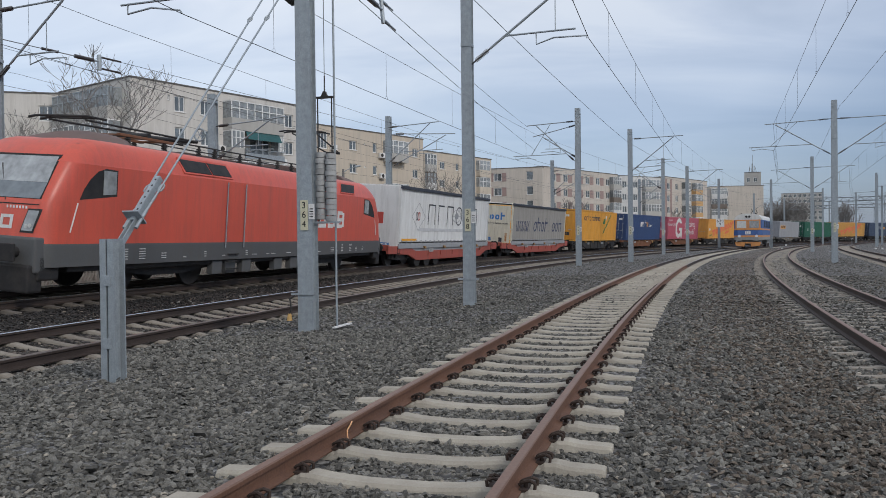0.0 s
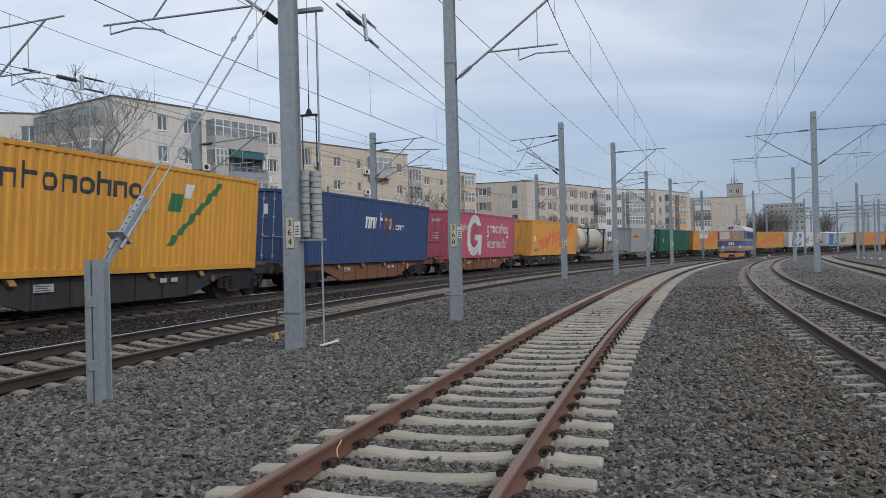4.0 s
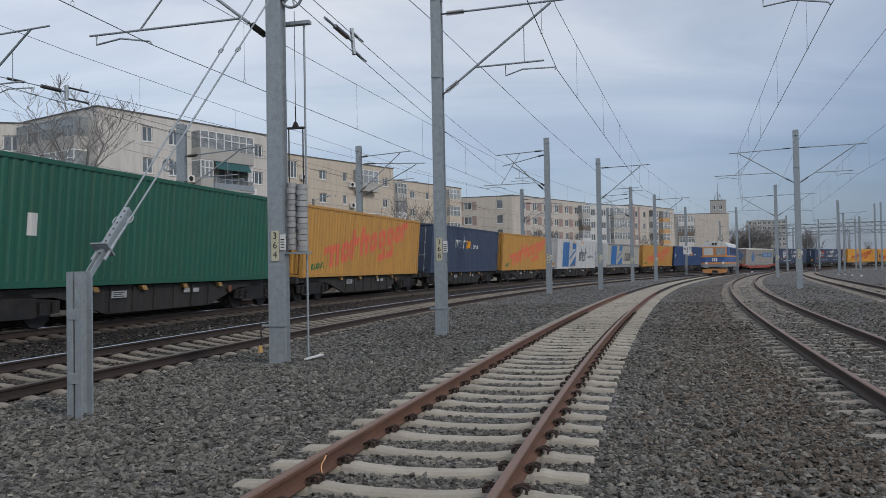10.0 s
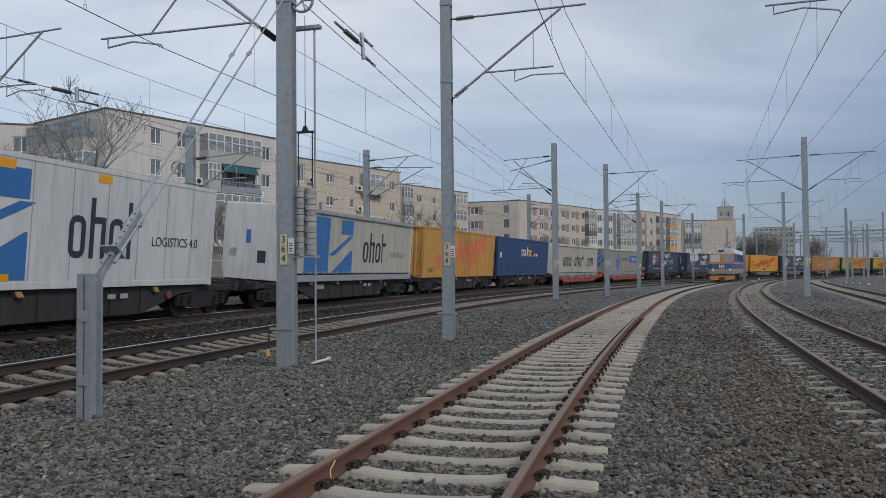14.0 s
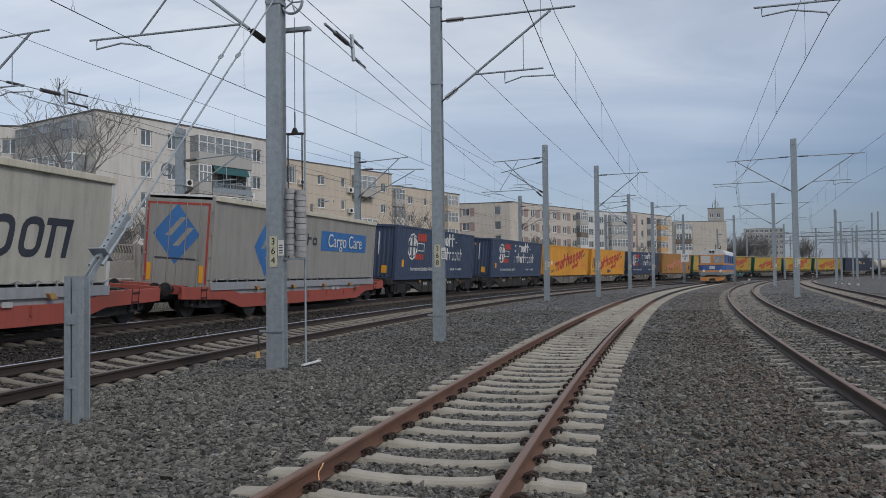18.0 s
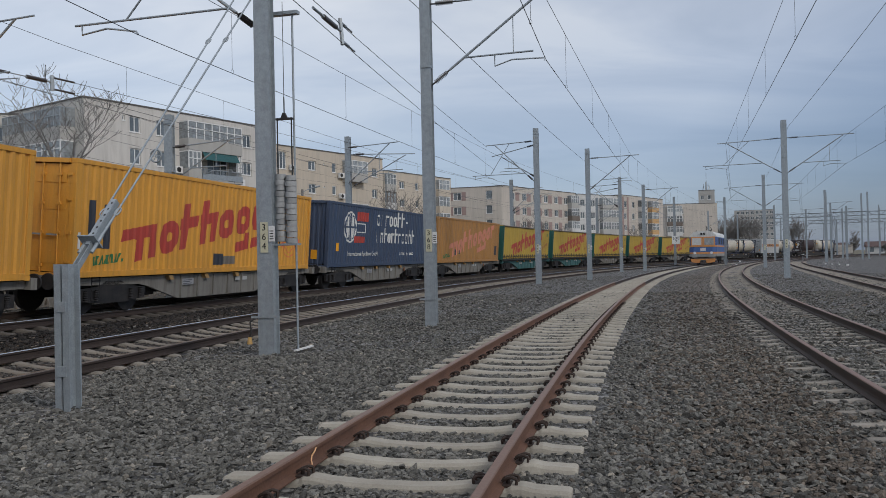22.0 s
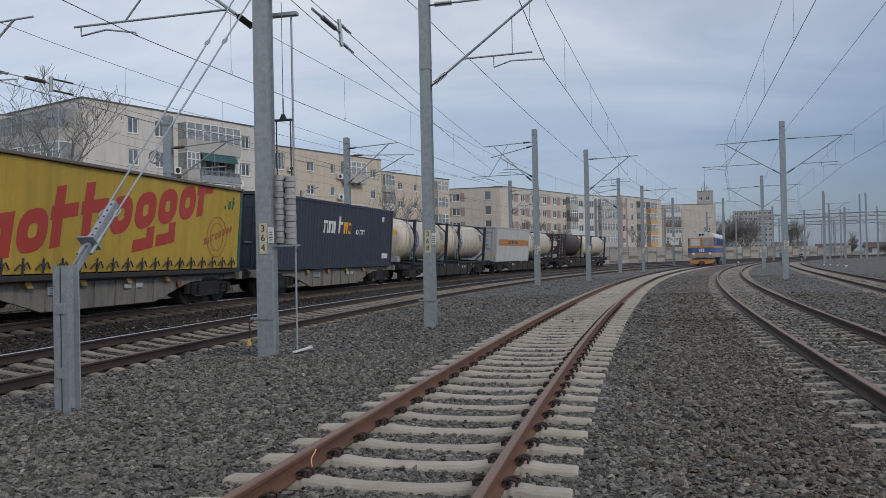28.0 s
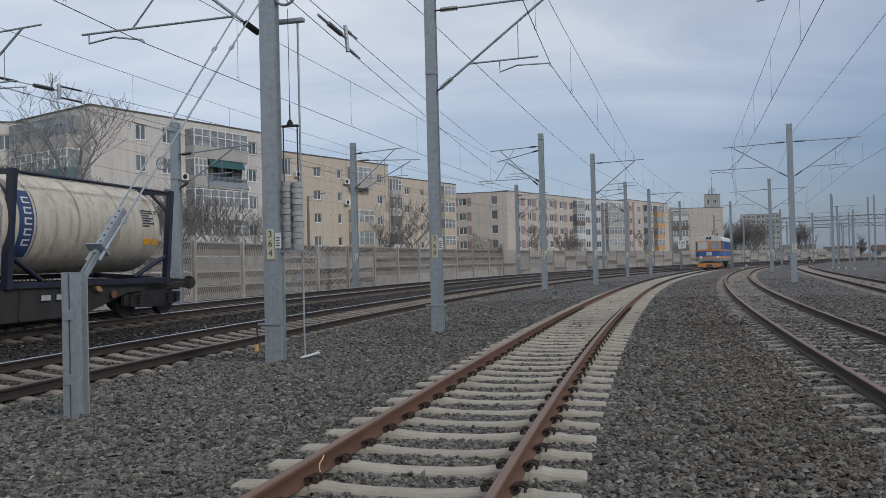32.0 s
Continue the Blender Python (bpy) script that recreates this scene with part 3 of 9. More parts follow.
# ---- overhead line masts ----
NUMBER_PLATE = mat("cream_plate", (0.58, 0.555, 0.40), 0.6, 0, 0.1, 5, 40, 0.02)
INK = mat("black_ink", (0.02, 0.02, 0.02), 0.7, 0, 0.1, 5, 40, 0.0)


def lettering(text, size, material, name="lettering", depth=0.002):
    """Raised writing as a mesh that stands in the x-z plane, read from -y, centred."""
    cu = bpy.data.curves.new(name, "FONT")
    cu.body, cu.size, cu.extrude, cu.align_x, cu.align_y = text, size, depth, "CENTER", "CENTER"
    ob = bpy.data.objects.new(name, cu)
    scene.collection.objects.link(ob)
    dg = bpy.context.evaluated_depsgraph_get()
    me = bpy.data.meshes.new_from_object(ob.evaluated_get(dg))
    bpy.data.objects.remove(ob)
    me.transform(Matrix.Rotation(math.pi / 2, 4, "X"))
    me.materials.clear()
    me.materials.append(material)
    return me


def mast(x, y, z0, top, turn, width=0.30, thin=0.24, plate="", arms=(), label="grey galvanised steel overhead line mast"):
    """An H-section mast; turn: the way of the track beside it, clockwise from +y. arms: (side, reach, kind) to the right or left."""
    ob = thing("catenary_mast", label, "mast", pose(x, y, z0, 0, 0, -math.degrees(turn)), group="overhead line masts")
    hgt = top - z0
    bm = bmesh.new()
    a, b, t = width / 2, thin / 2, 0.016
    ka = 0.92
    h2 = [(-a, -b), (a, -b), (a, -b + t), (a * 0.62, -b + t), (a * 0.62, b - t), (a, b - t), (a, b), (-a, b), (-a, b - t), (-a * 0.62, b - t), (-a * 0.62, -b + t), (-a, -b + t)]
    foot = [bm.verts.new((px, py, -0.25)) for px, py in h2]
    head = [bm.verts.new((px * ka, py * ka, hgt)) for px, py in h2]
    for i in range(len(h2)):
        bm.faces.new((foot[i], foot[(i + 1) % len(h2)], head[(i + 1) % len(h2)], head[i]))
    bm.faces.new(head)
    part("post", bm, GALV, ob)
    for z in (hgt - 0.35, hgt - 2.2):
        bm = bmesh.new()
        box(bm, -a * 0.95, a * 0.95, -b - 0.012, b + 0.012, z, z + 0.07)
        part("clamp", bm, GALV, ob)
    bm = bmesh.new()
    box(bm, -a - 0.12, a + 0.12, -b - 0.02, -b - 0.006, 0.62, 0.66)
    part("earth_strap", bm, GALV, ob)
    if plate:
        bm = bmesh.new()
        box(bm, -0.07, 0.07, -b - 0.018, -b - 0.004, 1.76, 2.29)
        pl = part("number_plate", bm, NUMBER_PLATE, ob, "cream plate with black digits")
        for k, ch in enumerate(plate):
            if ch == "-":
                bm = bmesh.new()
                box(bm, -0.018, 0.018, -b - 0.021, -b - 0.018, 2.16 - 0.165 * k, 2.23 - 0.165 * k)
                part("digit_bar", bm, INK, pl)
                continue
            g = new("digit", lettering(ch, 0.165, INK, "digit"))
            g.parent, g.location = pl, (0, -b - 0.021, 2.195 - 0.165 * k)
        bm = bmesh.new()
        box(bm, 0.09, 0.2, -b - 0.017, -b - 0.004, 1.95, 2.22)
        part("warning_plate", bm, WHITE, ob)
        bm = bmesh.new()
        for k in range(4):
            box(bm, 0.11, 0.18, -b - 0.021, -b - 0.017, 1.99 + 0.045 * k, 2.005 + 0.045 * k)
        part("plate_bars", bm, INK, ob)
    for args in arms:
        arm(ob, a, z0, *args)
    return ob


def arm(parent, a, z0, side, reach, z_top, z_tip, z_low, z_wire, back=False, shift=0.0):
    """A cantilever over the track to one side: top tube, bracket tube, insulators, registration tube and steady arm.
    z_top, z_tip: the top tube at the mast and at its end; z_low: the bracket's foot; z_wire: the contact wire; back: the steady arm points to the mast."""
    sg = 1 if side > 0 else -1
    z_top, z_tip, z_low, z_wire = (z - z0 for z in (z_top, z_tip, z_low, z_wire))
    x0, xe = sg * a * 0.85, sg * reach
    top0, top1 = Vector((x0, shift, z_top)), Vector((xe + sg * 0.45, shift, z_tip))
    low0, low1 = Vector((x0, shift, z_low)), Vector((xe - sg * 0.12, shift, z_tip - 0.04))
    bm = bmesh.new()
    tube(bm, top0.lerp(top1, 0.2), top1, 0.027, n=8)
    part("top_tube", bm, GALV, parent)
    for p, q in ((top0, top0.lerp(top1, 0.2)), (low0, low0.lerp(low1, 0.17))):
        bm = bmesh.new()
        tube(bm, p, q, 0.02, n=8)
        d = (q - p).normalized() * 0.011
        for k in range(9):
            c = p + (q - p) * (0.25 + 0.075 * k)
            tube(bm, c - d, c + d, 0.062, 0.045, n=10)
        part("insulator", bm, INSUL, parent)
    bm = bmesh.new()
    tube(bm, low0.lerp(low1, 0.17), low1, 0.03, n=8)
    part("bracket_tube", bm, GALV, parent)
    xw = xe - sg * 0.05
    zr = z_wire + (0.30 if back else 0.22)
    k = min(0.9, max(0.1, (zr - z_low) / (low1.z - z_low)))
    start = low0.lerp(low1, k)
    end = Vector((xw + sg * (1.35 if back else -0.25), shift, zr + (-0.02 if back else 0.02)))
    bm = bmesh.new()
    tube(bm, start, end, 0.022, n=8)
    part("registration_tube", bm, GALV, parent)
    xs = xw + sg * (1.2 if back else -1.15)
    bm = bmesh.new()
    pts = [(xs, shift, zr + 0.02), (xs, shift, z_wire - 0.04), (xs + (xw - xs) * 0.35, shift, z_wire + 0.08), (xw, shift, z_wire + 0.06), (xw, shift, z_wire)]
    if back:
        pts = [(xs, shift, zr - 0.02), (xs, shift, z_wire + 0.1), (xs + (xw - xs) * 0.45, shift, z_wire + 0.17), (xs + (xw - xs) * 0.97, shift, z_wire + 0.06), (xw, shift, z_wire)]
    chain(bm, pts, 0.018, 6)
    part("steady_arm", bm, GALV, parent)
    xh = start.x + (end.x - start.x) * 0.72
    kh = (xh - low0.x) / (low1.x - low0.x)
    if back:
        bm = bmesh.new()
        tube(bm, start.lerp(end, 0.66), top0.lerp(top1, 0.5), 0.018, n=6)
        part("strut", bm, GALV, parent)
    if not back and kh < 1:
        bm = bmesh.new()
        tube(bm, low0.lerp(low1, kh), start.lerp(end, 0.72), 0.012, n=6)
        part("hanger", bm, GALV, parent)


def wire(name, runs, radius, label):
    """A wire through places, joined in one mesh with its droppers."""
    bm = bmesh.new()
    for pts in runs:
        chain(bm, pts, radius)
    ob = part(name, bm, WIRE)
    tagged(ob, label, "wire")
    return ob


def sag(p, q, drop, n=8):
    p, q = Vector(p), Vector(q)
    return [p.lerp(q, k / n) - Vector((0, 0, 4 * drop * (k / n) * (1 - k / n))) for k in range(n + 1)]


def catenary(name, supports, label, rise=0.06):
    """A messenger and contact wire with thin looped droppers from support to support: (x, y, height of the messenger, height of the contact wire)."""
    bm = bmesh.new()
    for (xa, ya, ma, ca), (xb, yb, mb, cb) in zip(supports, supports[1:]):
        m = sag((xa, ya, ma), (xb, yb, mb), rise, 10)
        c = sag((xa, ya, ca), (xb, yb, cb), 0.02, 10)
        chain(bm, m, 0.007)
        chain(bm, c, 0.008)
        for k in range(1, 10, 2):
            chain(bm, [m[k], c[k].lerp(m[k], 0.06)], 0.004, 4)
            low = c[k].lerp(m[k], 0.03)
            chain(bm, [low + Vector((0.03 * math.sin(a), 0, 0.05 * math.cos(a))) for a in (math.tau * j / 6 for j in range(7))], 0.004, 4)
    ob = part(name, bm, WIRE)
    tagged(ob, label, "wire")
    return ob


# ---- buildings ----
PLASTER = {}


def plaster(name, base, dirt=0.4):
    return mat("plaster_" + name, base, 0.92, 0, 0.07, 0.5, 25, 0.12, dirt=(0.30, 0.28, 0.25), dirt_amount=dirt, dirt_scale=0.35, streak=True)


def facade(bm, width, height, holes, mi=0, reveal=0.16):
    """A wall in the x-z plane, facing -y, with holes (x0, x1, z0, z1) and their reveals."""
    xs = sorted({0.0, width, *(h[0] for h in holes), *(h[1] for h in holes)})
    zs = sorted({0.0, height, *(h[2] for h in holes), *(h[3] for h in holes)})
    grid = {}

    def v(x, z, y=0.0):
        k = (round(x, 4), round(y, 4), round(z, 4))
        if k not in grid:
            grid[k] = bm.verts.new((x, y, z))
        return grid[k]

    for x0, x1 in zip(xs, xs[1:]):
        for z0, z1 in zip(zs, zs[1:]):
            cx, cz = (x0 + x1) / 2, (z0 + z1) / 2
            if any(a < cx < b and c < cz < d for a, b, c, d in holes):
                continue
            bm.faces.new((v(x0, z0), v(x1, z0), v(x1, z1), v(x0, z1))).material_index = mi
    for a, b, c, d in holes:
        for (xa, za), (xb, zb) in (((a, c), (a, d)), ((a, d), (b, d)), ((b, d), (b, c)), ((b, c), (a, c))):
            q = [v(xa, za), v(xb, zb), v(xb, zb, reveal), v(xa, za, reveal)]
            bm.faces.new(q[::-1]).material_index = mi


def window_part(parent, x0, x1, z0, z1, y=0.1, mullions=1, frame_mat=None, name="window"):
    """A window in a wall that faces -y: a frame with its panes under it."""
    fm = frame_mat or PVC
    bm = bmesh.new()
    t, d = 0.09, 0.06
    step = (x1 - x0) / (mullions + 1)
    facade(bm, x1 - x0, z1 - z0, [(k * step + (t if k == 0 else t / 2), (k + 1) * step - (t if k == mullions else t / 2), t, z1 - z0 - t) for k in range(mullions + 1)], 0, d)
    bmesh.ops.translate(bm, verts=bm.verts[:], vec=(x0, y, z0))
    w = part(name, bm, fm, parent)
    for k in range(mullions + 1):
        bm = bmesh.new()
        box(bm, x0 + k * step + 0.02, x0 + (k + 1) * step - 0.02, y + 0.02, y + 0.035, z0 + 0.03, z1 - 0.03)
        part("pane", bm, GLASS, w)
    bm = bmesh.new()
    box(bm, x0 - 0.06, x1 + 0.06, -0.06, y, z0 - 0.05, z0 - 0.004)
    part("sill", bm, PVC, w)
    return w


def balcony_part(parent, x0, x1, z, depth=1.25, glazed=True, base=None, cloth=None, fm=None, rail=False):
    """A balcony in front of a wall: slab and parapet, and glazing on it when closed in."""
    bm = bmesh.new()
    box(bm, x0, x1, -depth, 0, z - 0.14, z)
    b = part("balcony", bm, base or PLASTER["grey"], parent)
    bm = bmesh.new()
    if rail:
        for k in range(int((x1 - x0) / 0.14)):
            box(bm, x0 + 0.14 * k, x0 + 0.14 * k + 0.03, -depth, -depth + 0.03, z, z + 0.9)
        box(bm, x0, x1, -depth - 0.01, -depth + 0.05, z + 0.9, z + 0.95)
        box(bm, x0, x1, -depth - 0.005, -depth + 0.04, z + 0.06, z + 0.55)
        part("railing", bm, GALV, b)
    else:
        box(bm, x0, x1, -depth, -depth + 0.06, z, z + 0.95)
        box(bm, x0, x0 + 0.06, -depth + 0.06, 0, z, z + 0.95)
        box(bm, x1 - 0.06, x1, -depth + 0.06, 0, z, z + 0.95)
        part("parapet", bm, base or PLASTER["grey"], b)
    if glazed:
        bm = bmesh.new()
        n = max(3, int((x1 - x0) / 0.8))
        top = z + 2.5
        for k in range(n + 1):
            x = x0 + (x1 - x0 - 0.06) * k / n
            box(bm, x - 0.02, x + 0.08, -depth - 0.005, -depth + 0.06, z + 0.95, top)
        box(bm, x0, x1, -depth - 0.01, -depth + 0.07, top - 0.09, top)
        box(bm, x0, x1, -depth - 0.01, -depth + 0.07, z + 1.78, z + 1.86)
        for x in (x0, x1 - 0.06):
            box(bm, x, x + 0.06, -depth + 0.07, 0, top - 0.09, top)
        part("glazing_frame", bm, fm or PVC, b)
        bm = bmesh.new()
        box(bm, x0 + 0.03, x1 - 0.03, -depth + 0.03, -depth + 0.045, z + 0.95, top - 0.05)
        box(bm, x0 + 0.02, x0 + 0.035, -depth + 0.045, 0, z + 0.95, top - 0.05)
        box(bm, x1 - 0.035, x1 - 0.02, -depth + 0.045, 0, z + 0.95, top - 0.05)
        part("pane", bm, GLAZING, b)
    if cloth:
        bm = bmesh.new()
        prism(bm, [(-depth - 0.35, z + 1.75), (-depth - 0.33, z + 1.75), (-depth + 0.1, z + 2.52), (-depth + 0.08, z + 2.52)], "x", x0 + 0.1, x1 - 0.6)
        part("awning", bm, cloth, b, "dark green cloth awning")
    return b


def block(p0, p1, depth, top, wall, label, windows=(), balconies=(), left_windows=(), left_balconies=(), stripes=(), base=0.0, extra=None):
    """A flat-roofed block of flats; its front runs from p0 to p1 as seen from the tracks, the left end at p0."""
    p0, p1 = Vector((*p0, 0)), Vector((*p1, 0))
    d = p1 - p0
    ang = math.degrees(math.atan2(d.y, d.x))
    w = d.length
    ob = thing("apartment_building", label, "building", pose(p0.x, p0.y, base, 0, 0, ang))
    h = top - base
    bm = bmesh.new()
    facade(bm, w, h, [(a, b, c, e) for a, b, c, e, *_ in windows])
    part("wall", bm, wall, ob)
    bm = bmesh.new()
    facade(bm, depth, h, [(a, b, c, e) for a, b, c, e, *_ in left_windows])
    side = part("wall", bm, wall, ob)
    turn = pose(0, depth, 0, 0, 0, -90)
    side.matrix_local = turn
    bm = bmesh.new()
    for q in ([(w, 0, 0), (w, depth, 0), (w, depth, h), (w, 0, h)], [(w, depth, 0), (0, depth, 0), (0, depth, h), (w, depth, h)]):
        bm.faces.new([bm.verts.new(v) for v in q])
    part("wall", bm, wall, ob)
    bm = bmesh.new()
    box(bm, -0.06, w + 0.06, -0.06, depth + 0.06, h - 0.02, h + 0.1)
    part("roof", bm, PLASTER["roof"], ob, "flat dark roof with a thin edge")
    for a, b, c, e, *m in windows:
        window_part(ob, a, b, c, e, mullions=m[0] if m else 1)
    for a, b, c, e, *m in left_windows:
        window_part(ob, a, b, c, e, mullions=m[0] if m else 1).matrix_local = turn
    for args in left_balconies:
        balcony_part(ob, **args).matrix_local = turn
    for args in balconies:
        balcony_part(ob, **args)
    for x0, x1, z0, z1, m in stripes:
        bm = bmesh.new()
        box(bm, x0, x1, -0.02, -0.003, z0, z1)
        part("painted_band", bm, m, ob)
    return ob


def rows(cols, zs, w=1.4, h=1.35, m=1):
    return [(c, c + w, z, z + h, m) for z in zs for c in cols]


# ---- trees ----
BARK = mat("grey_bark", (0.19, 0.18, 0.172), 0.95, 0, 0.3, 4, 40, 0.4)


def bare_tree(x, y, z, height, seed, spread=0.55, trunk=0.16, levels=5, label="bare leafless deciduous tree", first=0.25, thin=0.014, stems=1, name="bare_tree", category="tree", wide=1.0, pull=0.32):
    """Trunk and limbs that fork again and again, with twigs bent upwards."""
    ob = thing(name, label, category, pose(x, y, z))
    rng = random.Random(seed)
    bm = bmesh.new()
    bt = bmesh.new()

    up = Vector((0, 0, 1))

    def away(flat):
        a = rng.uniform(0, math.tau)
        return Vector((math.cos(a) * wide, math.sin(a) * wide, flat)).normalized()

    def grow(target, p, d, length, r, level):
        """A limb that bends slowly upwards and forks along its way."""
        n = 8 if level == 0 and stems == 1 else 5 if level < 3 else 4
        rise, stray = (0.05, 0.06) if level == 0 else (0.15, 0.13)
        for k in range(n):
            d = (d + up * rise + Vector((rng.uniform(-1, 1), rng.uniform(-1, 1), rng.uniform(-1, 1))) * stray).normalized()
            q = p + d * length / n
            r2 = max(thin, r * (0.93 if n == 8 else 0.9))
            tube(target, p, q, r, r2, n=8 if level < 1 else 5 if level < 3 else 3, caps=False)
            p, r = q, r2
            if level < levels and k > (n // 3 if level == 0 else 0) and rng.random() < 0.66:
                grow(bm, p, (d * 0.5 + away(rng.uniform(-0.1, 0.3)) * 0.8).normalized(), (height * pull * 0.75 if level == 0 else length * 0.6) * rng.uniform(0.7, 1.15), max(thin, r * 0.6), level + 1)
        if level < levels:
            for _ in range(2 if level else 3):
                grow(bm, p, (d * (1 - spread) + away(0.2) * spread).normalized(), (height * pull * 0.75 if level == 0 else length * 0.65) * rng.uniform(0.75, 1.15), max(thin, r * 0.72), level + 1)

    for k in range(stems):
        lean = Vector((rng.uniform(-0.5, 0.5), rng.uniform(-0.5, 0.5), 1)) if stems > 1 else Vector((0, 0, 1))
        grow(bt, Vector((rng.uniform(-0.3, 0.3) * (stems > 1), 0, -0.2)), lean.normalized(), height * first, trunk, 0)
    part("trunk", bt, BARK, ob)
    part("crown", bm, BARK, ob, "bare tangled twigs")
    return ob




# ---- the freight train ----
FLOOR = 0.95
C = dict(
    yellow=paint("yellow_container", (0.68, 0.325, 0.07), 0.35),
    bright=paint("bright_yellow_container", (0.68, 0.325, 0.045), 0.3),
    orange=paint("orange_container", (0.54, 0.285, 0.07), 0.4),
    faded=paint("faded_orange_container", (0.40, 0.20, 0.06), 0.5),
    navy=paint("navy_container", (0.042, 0.067, 0.122), 0.4),
    blue=paint("blue_container", (0.03, 0.065, 0.17), 0.25),
    ink=paint("blue_black_container", (0.032, 0.042, 0.070), 0.3),
    pink=paint("crimson_pink_container", (0.47, 0.105, 0.15), 0.35),
    green=paint("green_container", (0.018, 0.115, 0.075), 0.3),
    grey=paint("grey_container", (0.33, 0.34, 0.36), 0.3),
    pale=paint("pale_grey_container", (0.46, 0.47, 0.47), 0.4),
    white=paint("white_container", (0.62, 0.625, 0.62), 0.3),
    cream=paint("cream_panel", (0.62, 0.58, 0.47), 0.3),
    teal=paint("teal_steel", (0.02, 0.115, 0.095), 0.4),
    linen=mat("cream_tarpaulin", (0.46, 0.445, 0.385), 0.6, 0, 0.10, 1.2, 30, 0.08, dirt=(0.22, 0.20, 0.17), dirt_amount=0.55, dirt_scale=0.9, streak=True),
    curtain=mat("grey_tarpaulin", (0.32, 0.305, 0.28), 0.6, 0, 0.10, 1.2, 30, 0.08, dirt=(0.17, 0.16, 0.14), dirt_amount=0.55, dirt_scale=0.9, streak=True),
    pearl=mat("white_tarpaulin", (0.73, 0.735, 0.725), 0.55, 0, 0.08, 1.2, 30, 0.08, dirt=(0.33, 0.32, 0.30), dirt_amount=0.5, dirt_scale=0.9, streak=True),
    sun=mat("yellow_tarpaulin", (0.48, 0.325, 0.05), 0.55, 0, 0.10, 1.2, 30, 0.08, dirt=(0.22, 0.16, 0.05), dirt_amount=0.5, dirt_scale=0.9, streak=True),
    red=paint("red_lettering", (0.43, 0.052, 0.038), 0.3),
    soiled=paint("soiled_roof_edge", (0.16, 0.14, 0.12), 0.4),
    worn_red=paint("thin_red_brown_lettering", (0.36, 0.12, 0.04), 0.3),
    faint=paint("faded_red_lettering", (0.72, 0.16, 0.085), 0.35),
    worn=paint("worn_red_lettering", (0.60, 0.235, 0.155), 0.4),
    mark_white=paint("white_lettering", (0.68, 0.68, 0.66), 0.3),
    mark_dark=paint("dark_lettering", (0.035, 0.04, 0.055), 0.15),
    mark_blue=paint("blue_lettering", (0.04, 0.165, 0.42), 0.15),
    mark_navy=paint("navy_lettering", (0.04, 0.05, 0.11), 0.2),
    mark_green=paint("green_lettering", (0.03, 0.16, 0.06), 0.2),
    tan=paint("orange_brown_band", (0.42, 0.20, 0.075), 0.2),
    curtain_mark=paint("pale_swoosh", (0.56, 0.57, 0.585), 0.2),
    label=paint("orange_label", (0.80, 0.36, 0.02), 0.15),
    tank=mat("cream_tank", (0.60, 0.545, 0.45), 0.42, 0, 0.10, 0.8, 25, 0.02, dirt=(0.20, 0.155, 0.10), dirt_amount=0.75, dirt_scale=1.1, streak=True),
    brown=paint("brown_tank", (0.055, 0.033, 0.03), 0.4),
    frame=paint("navy_frame", (0.018, 0.022, 0.045), 0.35),
    wagon=paint("grey_wagon", (0.21, 0.20, 0.18), 0.85, 0.7),
    dark=paint("black_wagon", (0.033, 0.031, 0.030), 0.4, 0.7),
    rust=paint("rust_brown_wagon", (0.20, 0.085, 0.045), 0.55, 0.8),
    redw=paint("red_wagon", (0.37, 0.082, 0.06), 0.5, 0.6),
    tealw=paint("teal_wagon", (0.045, 0.14, 0.14), 0.6, 0.7),
    loco=paint("red_locomotive", (0.60, 0.097, 0.062), 0.3, 0.38),
    roofdirt=paint("sooty_roof", (0.15, 0.10, 0.09), 0.5, 0.7),
    locog=paint("dark_grey_locomotive", (0.10, 0.103, 0.106), 0.35, 0.55),
    lamp=mat("lamp_glass", (0.55, 0.56, 0.55), 0.15, 0, 0.2, 8, 60, 0.05, spec=0.8),
    lug=paint("ochre_lug", (0.42, 0.25, 0.09), 0.5),
    rubber=mat("dark_rubber", (0.02, 0.02, 0.02), 0.9, 0, 0.2, 5, 40, 0.05),
)


# Marks on the sides are plain strokes in side coordinates: u from the front end back, v up from the floor; (u0, u1, v0, v1, lean, colour).
def ring(u0, u1, v0, v1, t, lean, col):
    return [(u0, u1, v0, v1, ("ring", t, lean), col)]


